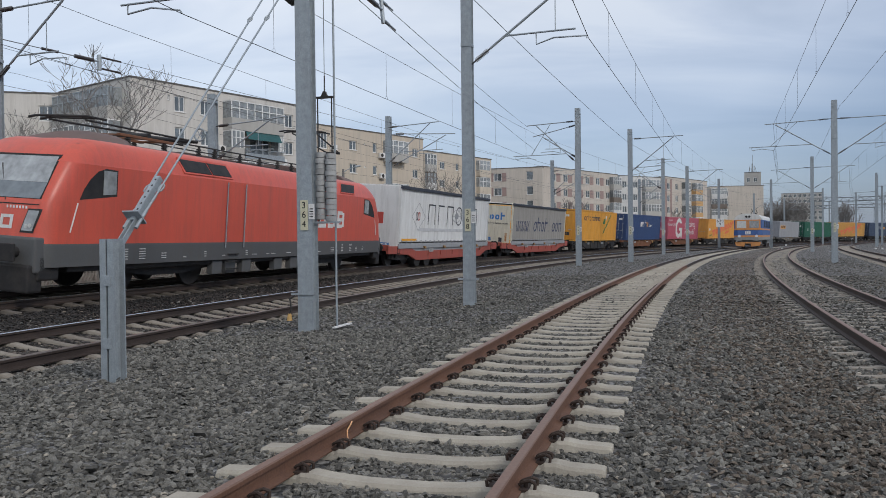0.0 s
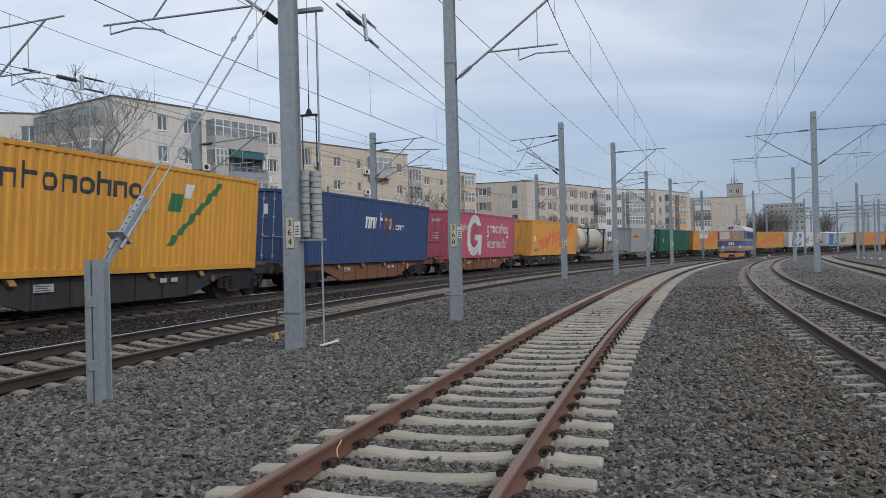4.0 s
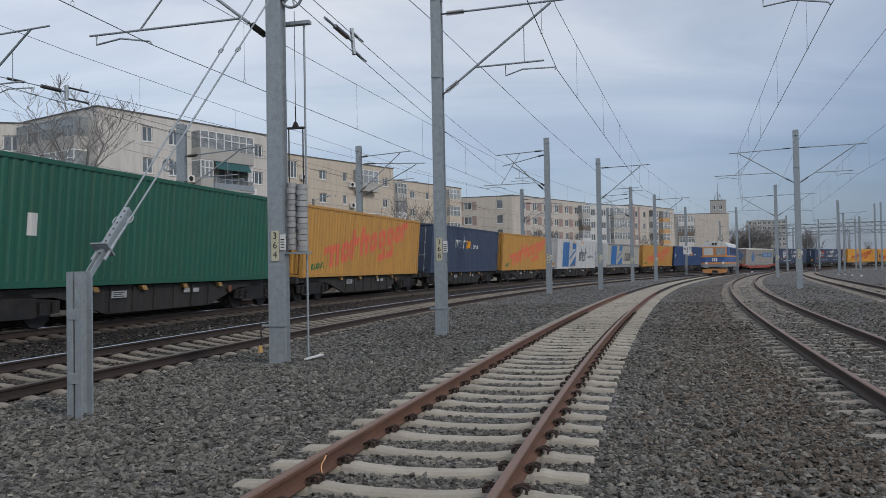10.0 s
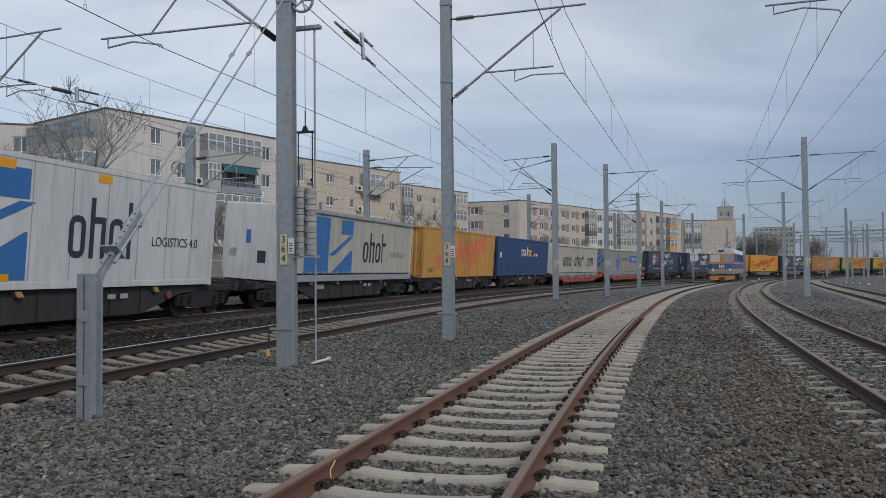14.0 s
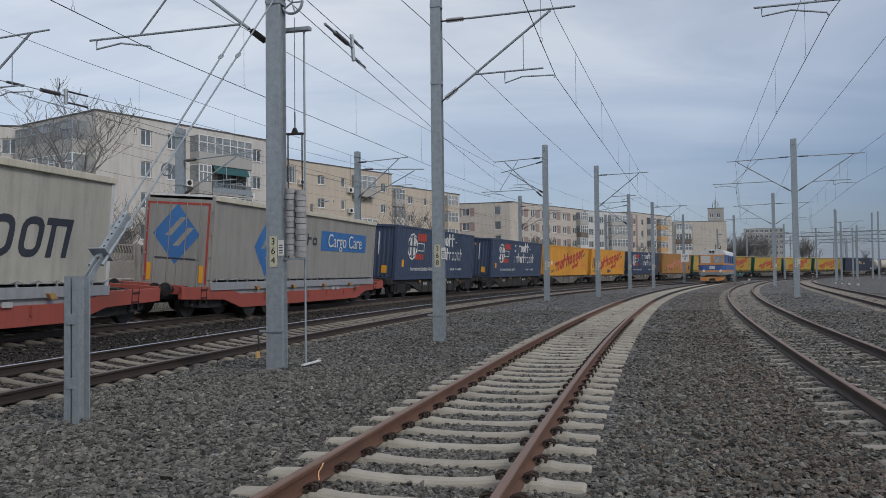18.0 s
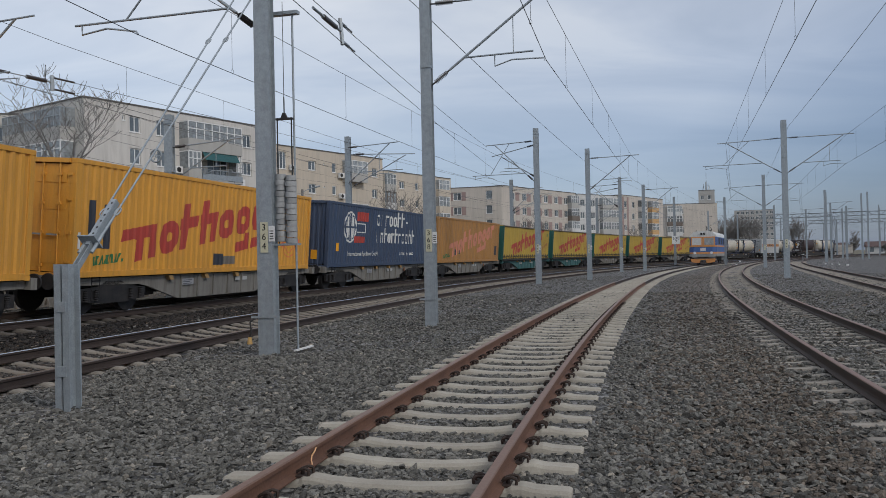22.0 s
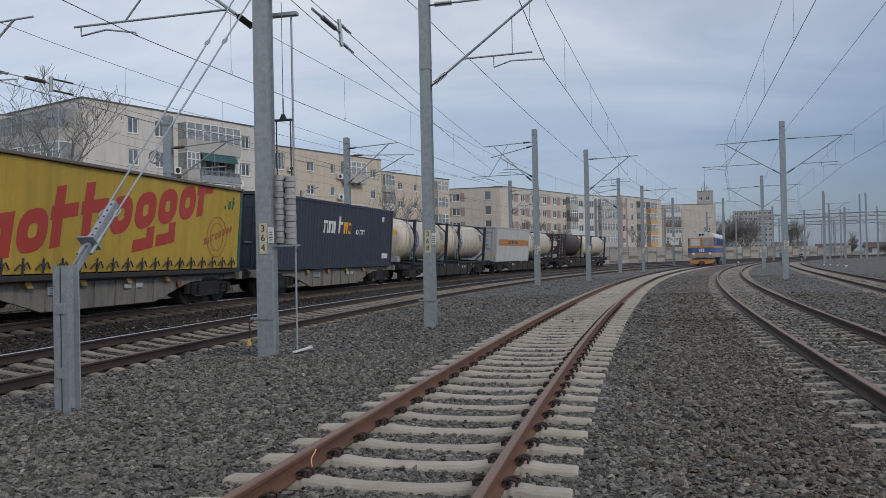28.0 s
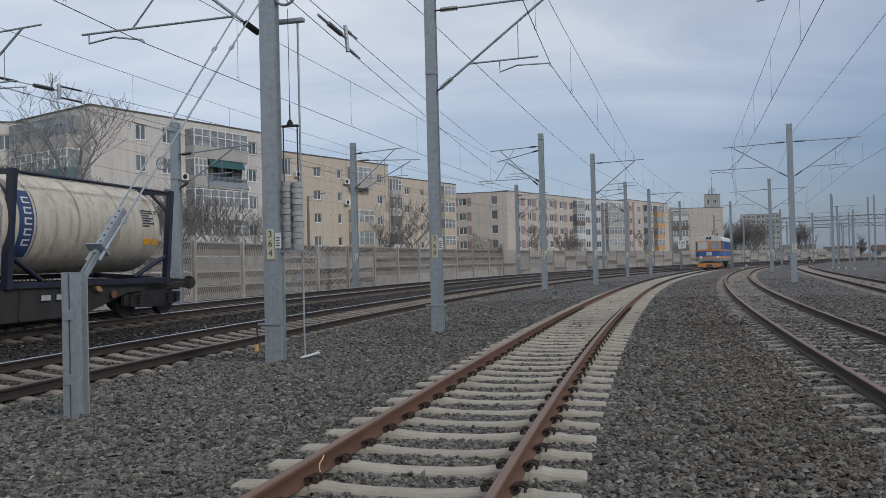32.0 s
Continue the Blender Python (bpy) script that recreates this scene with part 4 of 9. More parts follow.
def word(u0, u1, v0, v1, kinds, col, lean=0.3, t=0.2, gap=0.12, rise=0.0):
    """A word as a row of plain blocks: o ring, l tall bar, n arch, g ring with a tail, d dot, . small block, i short bar."""
    n = len(kinds)
    w = (u1 - u0 - gap * (n - 1)) / n
    out = []
    for k, ch in enumerate(kinds):
        a = u0 + k * (w + gap)
        b, up = a + w, rise * k / max(1, n - 1)
        lo, hi = v0 + up, v1 + up
        if ch == "o":
            out += ring(a, b, lo, hi, t, lean, col)
        elif ch == "l":
            out += [(a, a + t, lo, hi + 0.45 * (v1 - v0), lean, col), (a, b, hi - t, hi, lean, col)]
        elif ch == "h":
            out += [(a, a + t, lo, hi + 0.45 * (v1 - v0), lean, col), (a, b, hi - t, hi, lean, col), (b - t, b, lo, hi, lean, col)]
        elif ch == "n":
            out += [(a, a + t, lo, hi, lean, col), (a, b, hi - t, hi, lean, col), (b - t, b, lo, hi, lean, col)]
        elif ch == "g":
            out += ring(a, b, lo, hi, t, lean, col) + [(b - t, b, lo - 0.4 * (v1 - v0), lo, lean, col), (a, b, lo - 0.4 * (v1 - v0) - t * 0.6, lo - 0.4 * (v1 - v0) + t * 0.4, lean, col)]
        elif ch == "a":
            ln = 0.42 * (b - a) / (hi - lo)
            out += [(a, a + t, lo, hi, ln + lean, col), (b - t, b, lo, hi, lean - ln, col), (a + 0.28 * (b - a), b - 0.28 * (b - a), lo + 0.3 * (hi - lo), lo + 0.3 * (hi - lo) + t * 0.8, lean, col)]
        elif ch == "w":
            q = (b - a) / 4
            ln = 0.8 * q / (hi - lo)
            out += [(a + q * m, a + q * m + t * 0.75, lo, hi, lean + (-ln if m % 2 == 0 else ln), col) for m in range(4)]
        elif ch == "r":
            out += [(a, a + t, lo, hi, lean, col), (a, b, hi - t, hi, lean, col)]
        elif ch == ".":
            out += [(a, a + t, lo, lo + t, lean, col)]
        else:
            out += [(a, a + t, lo, hi, lean, col)]
    return out


def tilted(marks, slope):
    """The same marks on a line that rises with this slope."""
    start = marks[0][0]
    return [(a, b, c, d, ("tilt", slope, start, e), f) for a, b, c, d, e, f in marks]


def mark_polygons(mark):
    """The convex pieces of a mark."""
    u0, u1, v0, v1, lean, _ = mark
    if isinstance(lean, tuple) and lean[0] == "tilt":  # a mark on a rising line of writing
        return [[(u, v + lean[1] * (u - lean[2])) for u, v in poly] for poly in mark_polygons((u0, u1, v0, v1, lean[3], ""))]
    if isinstance(lean, str):  # an ellipse; "e0.6" leaves a hole of 0.6 of its size
        hole, n = float(lean[1:]), 32
        cu, cv, ru, rv = (u0 + u1) / 2, (v0 + v1) / 2, (u1 - u0) / 2, (v1 - v0) / 2
        pt = [(math.cos(k * math.tau / n), math.sin(k * math.tau / n)) for k in range(n + 1)]
        if not hole:
            return [[(cu + ru * a, cv + rv * b) for a, b in pt[:n]]]
        return [[(cu + ru * a, cv + rv * b), (cu + ru * c, cv + rv * d), (cu + ru * hole * c, cv + rv * hole * d), (cu + ru * hole * a, cv + rv * hole * b)] for (a, b), (c, d) in zip(pt, pt[1:])]
    if isinstance(lean, tuple) and lean[0] == "ring":  # a rounded ring of a stroke's width
        t, sl = lean[1], lean[2]
        r = 0.42 * min(u1 - u0, v1 - v0)

        def loop(inset):
            rr = max(0.25 * r, r - inset)
            out = []
            for k, (cu, cv) in enumerate(((u1 - inset - rr, v1 - inset - rr), (u0 + inset + rr, v1 - inset - rr), (u0 + inset + rr, v0 + inset + rr), (u1 - inset - rr, v0 + inset + rr))):
                out += [(cu + rr * math.cos((k + m / 4) * math.pi / 2), cv + rr * math.sin((k + m / 4) * math.pi / 2)) for m in range(5)]
            return [(u + sl * (v - v0), v) for u, v in out + out[:1]]
        a, b = loop(0.0), loop(min(t, 0.46 * min(u1 - u0, v1 - v0)))
        return [[a[k], a[k + 1], b[k + 1], b[k]] for k in range(len(a) - 1)]
    la, lb = lean if isinstance(lean, tuple) else (lean, lean)
    d = v1 - v0
    return [[(u0, v0), (u1, v0), (u1 + lb * d, v1), (u0 + la * d, v1)]]


def cut(poly, axis, at, keep_above):
    """A convex polygon cut along one axis."""
    out = []
    for p, q in zip(poly, poly[1:] + poly[:1]):
        a, b = p[axis] - at, q[axis] - at
        if not keep_above:
            a, b = -a, -b
        if a >= 0:
            out.append(p)
        if (a > 0 > b) or (a < 0 < b):
            k = a / (a - b)
            out.append((p[0] + (q[0] - p[0]) * k, p[1] + (q[1] - p[1]) * k))
    return out


def laid_marks(parent, marks, length, breaks, surface, v_breaks=(), z0=0.0, name="lettering"):
    """Painted marks that follow a side: surface(u, v) gives its y; a part for each run of one colour."""
    runs = []
    for m in marks:
        if not runs or runs[-1][0] != m[5]:
            runs.append((m[5], []))
        runs[-1][1].append(m)
    for level, (col, ms) in enumerate(runs):
        off = 0.0035 + 0.0015 * level
        # each large piece of writing is a part; the small ones of a run stay together
        level_marks = [m[:4] + (m[4][3], m[5]) if isinstance(m[4], tuple) and m[4][0] == "tilt" else m for m in ms]
        boxes = [tuple(f(p[i] for poly in mark_polygons(m) for p in poly) for f in (min, max) for i in (0, 1)) for m in level_marks]
        piece = list(range(len(ms)))
        for a in range(len(ms)):
            for b in range(a):
                if boxes[a][0] < boxes[b][2] and boxes[b][0] < boxes[a][2] and boxes[a][1] < boxes[b][3] and boxes[b][1] < boxes[a][3]:
                    old, now = piece[a], piece[b]
                    piece = [now if v == old else v for v in piece]
        tall = {v: max(boxes[k][3] for k in range(len(ms)) if piece[k] == v) - min(boxes[k][1] for k in range(len(ms)) if piece[k] == v) for v in set(piece)}
        piece = [v if tall[v] > 0.42 else -1 for v in piece]
        made = {}
        for k, m in enumerate(ms):
            lift = off + 0.00035 * (k % 4)
            verts, faces = made.setdefault(piece[k], ([], []))
            for poly in mark_polygons(m):
                lo, hi = min(p[0] for p in poly), max(p[0] for p in poly)
                i0, i1 = max(0, np.searchsorted(breaks, lo) - 1), np.searchsorted(breaks, hi)
                for i in range(i0, min(i1, len(breaks) - 1)):
                    strip = cut(poly, 0, breaks[i], True)
                    strip = cut(strip, 0, breaks[i + 1], False) if len(strip) > 2 else []
                    bands = [strip]
                    if len(v_breaks):
                        bands = []
                        for va, vb in zip(v_breaks, v_breaks[1:]):
                            b = cut(strip, 1, va, True) if len(strip) > 2 else []
                            bands.append(cut(b, 1, vb, False) if len(b) > 2 else [])
                    for b in bands:
                        if len(b) > 2:
                            faces.append(tuple(range(len(verts), len(verts) + len(b))))
                            verts += [(u - length / 2, surface(u, v) - lift, v + z0) for u, v in b]
        for verts, faces in made.values():
            if verts:
                new(name, mesh_from(name, verts, faces, C[col])).parent = parent


def ribs(length, pitch=0.28, deep=0.036):
    us = [0.0]
    while us[-1] < length - 1e-6:
        for step in (0.09, 0.05, 0.09, 0.05):
            us.append(min(length, us[-1] + step * pitch / 0.28))
    us = np.unique(np.round(us, 4))
    return us, np.interp((us / pitch) % 1.0, [0, 0.32, 0.5, 0.82, 1.0], [0, 0, 1, 1, 0]) * deep


def ribbed_side(length, height, base, y, face, pitch=0.28, deep=0.036, z0=0.0):
    """A corrugated side sheet."""
    us, dep = ribs(length, pitch, deep)
    nu = len(us)
    verts = np.stack([np.tile(us - length / 2, 2), y + face * -np.tile(dep, 2), z0 + np.repeat([0.0, height], nu)], 1)
    i = np.arange(nu - 1)
    f = np.stack([i, i + 1, i + 1 + nu, i + nu], 1)
    return mesh_from("side_panel", verts.tolist(), (f[:, ::-1] if face > 0 else f).tolist(), base)


def flat_marks(parent, marks, length, y, z0, name="lettering"):
    laid_marks(parent, marks, length, np.array([-1.0, length + 1.0]), lambda u, v: y - 0.002, (), z0, name)


def side_text(parent, text, size, col, u, v, length, y=-1.216):
    """Raised words on the near side, centred at u, v."""
    g = new("lettering", lettering(text, size, C[col], "lettering", 0.003))
    g.parent, g.location = parent, (u - length / 2, y, v)


def end_marks(parent, marks, x, z0, name="marking"):
    """Marks on the leading end: u runs from the side far from the walker to the near one."""
    for level, col in enumerate(dict.fromkeys(m[5] for m in marks)):
        verts, faces = [], []
        for m in marks:
            if m[5] == col:
                for poly in mark_polygons(m):
                    faces.append(tuple(range(len(verts), len(verts) + len(poly))))
                    verts += [(x - 0.005 - 0.0015 * level, 1.2 - u, v + z0) for u, v in poly]
        new(name, mesh_from(name, verts, faces, C[col])).parent = parent


def container(base, label, marks=(), length=13.72, height=2.9, doors=False, end=(), post=None, smooth=False, group="containers on the freight train"):
    """A freight container on its own floor, its near side at y = -1.22 and its leading end at x = -length/2."""
    col = C[base]
    ob = thing("shipping_container", label, "container", group=group)
    L, H, Y = length / 2, height, 1.22
    if smooth:
        bm = bmesh.new()
        box(bm, -L + 0.06, L - 0.06, -Y + 0.015, -Y + 0.05, 0.16, H - 0.1)
        part("side_panel", bm, col, ob)
        flat_marks(ob, marks, length, -Y + 0.015, 0)
        bm = bmesh.new()
        for k in range(1, 11):
            x = -L + k * length / 11
            box(bm, x - 0.012, x + 0.012, -Y + 0.009, -Y + 0.015, 0.2, H - 0.12)
        part("panel_joint", bm, C["grey"], ob)
    else:
        new("side_panel", ribbed_side(length - 0.3, H - 0.28, col, -Y + 0.012, -1, z0=0.17)).parent = ob
        us, dep = ribs(length - 0.3)
        laid_marks(ob, marks, length - 0.3, us, lambda u, v: -Y + 0.012 + float(np.interp(u, us, dep)), (), 0.17)
    new("side_panel", ribbed_side(length - 0.3, H - 0.28, col, Y - 0.012, 1, z0=0.17)).parent = ob
    for sg in (-1, 1):
        bm = bmesh.new()
        box(bm, -L + 0.15, L - 0.15, sg * Y - 0.05 * (sg > 0), sg * Y + 0.05 * (sg < 0), 0.02, 0.17, 0.006)
        part("bottom_rail", bm, col, ob)
        bm = bmesh.new()
        box(bm, -L + 0.15, L - 0.15, sg * Y - 0.06 * (sg > 0), sg * Y + 0.06 * (sg < 0), H - 0.11, H, 0.006)
        part("top_rail", bm, col, ob)
    for sx in (-1, 1):
        for sy in (-1, 1):
            bm = bmesh.new()
            xa, ya = sx * (L - 0.08), sy * (Y - 0.08)
            box(bm, xa - 0.08, xa + 0.08, ya - 0.08, ya + 0.08, 0.12, H - 0.12, 0.01)
            part("corner_post", bm, post or col, ob)
            for z in (0, H - 0.12):
                bm = bmesh.new()
                box(bm, xa - 0.085, xa + 0.09, ya - 0.085, ya + 0.085, z, z + 0.118, 0.012)
                part("corner_casting", bm, post or col, ob)
    bm = bmesh.new()
    box(bm, -L + 0.1, L - 0.1, -Y + 0.06, Y - 0.06, H - 0.05, H - 0.02)
    for k in range(22):
        x = -L + 0.4 + k * (length - 0.8) / 21
        box(bm, x - 0.09, x + 0.09, -Y + 0.15, Y - 0.15, H - 0.02, H - 0.004)
    part("roof_panel", bm, col, ob)
    bm = bmesh.new()
    box(bm, -L + 0.1, L - 0.1, -Y + 0.06, Y - 0.06, 0.1, 0.16)
    part("floor_panel", bm, BLACK, ob)
    for sx in (-1, 1):
        for z in (0.0, H - 0.13):
            bm = bmesh.new()
            box(bm, sx * (L - 0.02) - 0.06, sx * (L - 0.02) + 0.02, -Y + 0.17, Y - 0.17, z + 0.01, z + 0.12)
            part("end_beam", bm, post or col, ob)
    e = new("end_panel", ribbed_side(2.1, H - 0.28, col, 0, -1, pitch=0.24, z0=0.15))
    e.parent, e.matrix_local = ob, pose(L - 0.05, 0, 0, 0, 0, 90)
    if doors:
        for sg in (-1, 1):
            bm = bmesh.new()
            lo, hi = (0.01, 1.06) if sg > 0 else (-1.06, -0.01)
            box(bm, -L + 0.02, -L + 0.06, lo, hi, 0.14, H - 0.15, 0.008)
            for z in (0.35, 1.0, 1.65, 2.3):
                box(bm, -L + 0.008, -L + 0.02, lo + 0.1, hi - 0.1, z, z + 0.3)
            d = part("door", bm, col, ob)
            for k in (0.25, 0.72):
                y = sg * (0.06 + k)
                bm = bmesh.new()
                tube(bm, (-L - 0.02, y, 0.1), (-L - 0.02, y, H - 0.12), 0.018, n=8)
                for z in (0.3, 1.1, 1.8, H - 0.4):
                    box(bm, -L - 0.035, -L + 0.01, y - 0.05, y + 0.05, z - 0.035, z + 0.035)
                part("locking_bar", bm, GALV if base in ("navy", "pale", "green", "blue") else col, d)
                bm = bmesh.new()
                box(bm, -L - 0.05, -L - 0.03, y - 0.3 * sg, y, 1.02, 1.06) if sg > 0 else box(bm, -L - 0.05, -L - 0.03, y, y + 0.3, 1.02, 1.06)
                part("handle", bm, GALV, d)
            for z in (0.4, 1.1, 1.9, 2.5):
                bm = bmesh.new()
                box(bm, -L - 0.02, -L + 0.02, sg * 1.06 - 0.08, sg * 1.06 + 0.06, z - 0.03, z + 0.03)
                part("hinge", bm, col, d)
    else:
        e = new("end_panel", ribbed_side(2.1, H - 0.28, col, 0, -1, pitch=0.24, z0=0.15) if not smooth else ribbed_side(2.1, H - 0.28, col, 0, -1, pitch=0.28 if base == "grey" else 0.7, deep=0.03 if base == "grey" else 0.004, z0=0.15))
        e.parent, e.matrix_local = ob, pose(-L + 0.05, 0, 0, 0, 0, -90)
    if end:
        end_marks(ob, end, -L + 0.008 if doors else -L + 0.044, 0)
    return ob


def curtain_body(base, label, marks=(), length=13.72, height=2.95, end_base="white", end=(), roof="grey", category="trailer", name="curtain_trailer", low=0.0, straps=True, doors=True, header=None):
    """A curtain-sided body: slack tarpaulin with buckles along its foot, an end wall, posts and a roof edge."""
    ob = thing(name, label, category, group="containers on the freight train")
    L, H, Y = length / 2, height, 1.25
    rng = np.random.default_rng(len(label))
    for sg in (-1, 1):
        us = np.linspace(0.12, length - 0.12, 110)
        vs = np.linspace(0.36 if base != "sun" else 0.2, H - 0.1, 9)

        def slack(u, v):
            return 0.012 * np.sin(u * math.tau / 0.62) * np.interp(v, [0.3, 1.2, H], [1.0, 0.5, 0.2]) + 0.012 * np.sin(u * 1.3 + v) + 0.006 * np.sin(u * 5.1 + 3 * v)

        uu, vv = np.meshgrid(us, vs)
        verts = np.stack([uu.ravel() - L, sg * (Y - 0.03 + slack(uu, vv).ravel()), vv.ravel()], 1)
        nu = len(us)
        i = (np.arange(len(vs) - 1)[:, None] * nu + np.arange(nu - 1)[None]).ravel()
        f = np.stack([i, i + 1, i + 1 + nu, i + nu], 1)
        new("curtain", mesh_from("curtain", verts.tolist(), (f if sg < 0 else f[:, ::-1]).tolist(), C[base], None, True)).parent = ob
        if sg < 0:
            laid_marks(ob, marks, length, us, lambda u, v: -(Y - 0.03 + float(slack(u, v))) - 0.004, vs)
        bm = bmesh.new()
        box(bm, -L, L, sg * Y - 0.05, sg * Y + 0.02, 0.05, 0.3 if base != "sun" else 0.17, 0.008)
        part("side_rail", bm, C["grey"] if base != "sun" else C["dark"], ob)
        bm = bmesh.new()
        box(bm, -L, L, sg * Y - 0.06, sg * Y + 0.03, H - (0.16 if base != "sun" else 0.08), H, 0.015)
        part("roof_rail", bm, C["soiled" if base == "sun" else roof], ob)
    if straps:
        bm = bmesh.new()
        wide = 1.0 if base == "sun" else 0.55
        box(bm, -0.022 * wide, 0.022 * wide, -Y - 0.04, -Y - 0.02, 0.16, 0.56 if base == "sun" else 0.44)
        box(bm, -0.035 * wide, 0.035 * wide, -Y - 0.05, -Y - 0.03, 0.28, 0.36)
        if base != "sun":
            chain(bm, [(0.62 * k / 6, -Y - 0.035, 0.44 - 0.07 * math.sin(math.pi * k / 6)) for k in range(7)], 0.014, 5)
        else:
            chain(bm, [(-0.24, -Y - 0.03, 0.29), (-0.1, -Y - 0.035, 0.42), (0, -Y - 0.04, 0.36), (0.12, -Y - 0.035, 0.46), (0.22, -Y - 0.03, 0.31)], 0.021, 5)
        first = part("buckle_strap", bm, C["mark_dark" if base == "sun" else "grey"], ob)
        first.location.x = -L + 0.3
        for k in range(1, int((length - 0.5) / 0.62) + 1):
            g = new("buckle_strap", first.data)
            g.parent, g.location.x = ob, -L + 0.3 + 0.62 * k
    for sx in (-1, 1):
        for sy in (-1, 1):
            bm = bmesh.new()
            box(bm, sx * (L - 0.06) - 0.06, sx * (L - 0.06) + 0.06, sy * (Y - 0.05) - 0.06, sy * (Y - 0.05) + 0.06, 0.05, H - 0.02, 0.012)
            part("corner_post", bm, C[end_base], ob)
    bm = bmesh.new()
    box(bm, -L + 0.02, L - 0.02, -Y + 0.06, Y - 0.06, H - 0.05, H + 0.01)
    part("roof_sheet", bm, C["pearl"] if base != "sun" else C["sun"], ob)
    for sx in (-1, 1):
        if sx < 0 and doors:
            for sg in (-1, 1):
                bm = bmesh.new()
                lo, hi = (0.008, 1.18) if sg > 0 else (-1.18, -0.008)
                box(bm, -L - 0.03, -L + 0.02, lo, hi, 0.08, H - 0.14, 0.01)
                d = part("door", bm, C[end_base], ob)
                for k in (0.3, 0.8):
                    bm = bmesh.new()
                    tube(bm, (-L - 0.05, sg * k, 0.1), (-L - 0.05, sg * k, H - 0.2), 0.014, n=8)
                    part("locking_bar", bm, C[end_base], d)
                for z in (0.4, 1.1, 1.8, 2.5):
                    bm = bmesh.new()
                    box(bm, -L - 0.05, -L - 0.02, sg * 1.18 - 0.07, sg * 1.18 + 0.04, z - 0.03, z + 0.03)
                    part("hinge", bm, C[end_base], d)
        else:
            bm = bmesh.new()
            box(bm, sx * L - 0.03, sx * L + 0.03, -Y + 0.08, Y - 0.08, 0.08, H - 0.04, 0.01)
            part("end_wall", bm, C[end_base], ob)
    bm = bmesh.new()
    box(bm, -L + 0.1, L - 0.1, -Y + 0.1, Y - 0.1, -0.02, 0.12)
    part("floor_panel", bm, BLACK, ob)
    if low:
        for sg in (-1, 1):
            bm = bmesh.new()
            y = sg * (Y - 0.03)
            box(bm, -L + 1.4, L - 0.2, min(y, y - sg * 0.04), max(y, y - sg * 0.04), -0.22, 0.046, 0.01)
            part("side_skirt", bm, C["grey"], ob)
        bm = bmesh.new()
        for y in (-0.45, 0.45):
            box(bm, -L + 0.5, L - 0.4, y - 0.07, y + 0.07, -0.3, -0.021)
        part("chassis", bm, BLACK, ob)
        for k in range(3):
            for sg in (-1, 1):
                bm = bmesh.new()
                x = -L + 2.6 + 1.3 * k
                tube(bm, (x, sg * 0.85, -0.42), (x, sg * 1.2, -0.42), 0.46, n=20)
                part("tyre", bm, C["rubber"], ob)
        bm = bmesh.new()
        box(bm, -L + 0.02, -L + 0.12, -1.15, 1.15, -0.35, -0.2)
        part("bumper_bar", bm, BLACK, ob)
    if end:
        end_marks(ob, end, -L - 0.03, 0)
    return ob


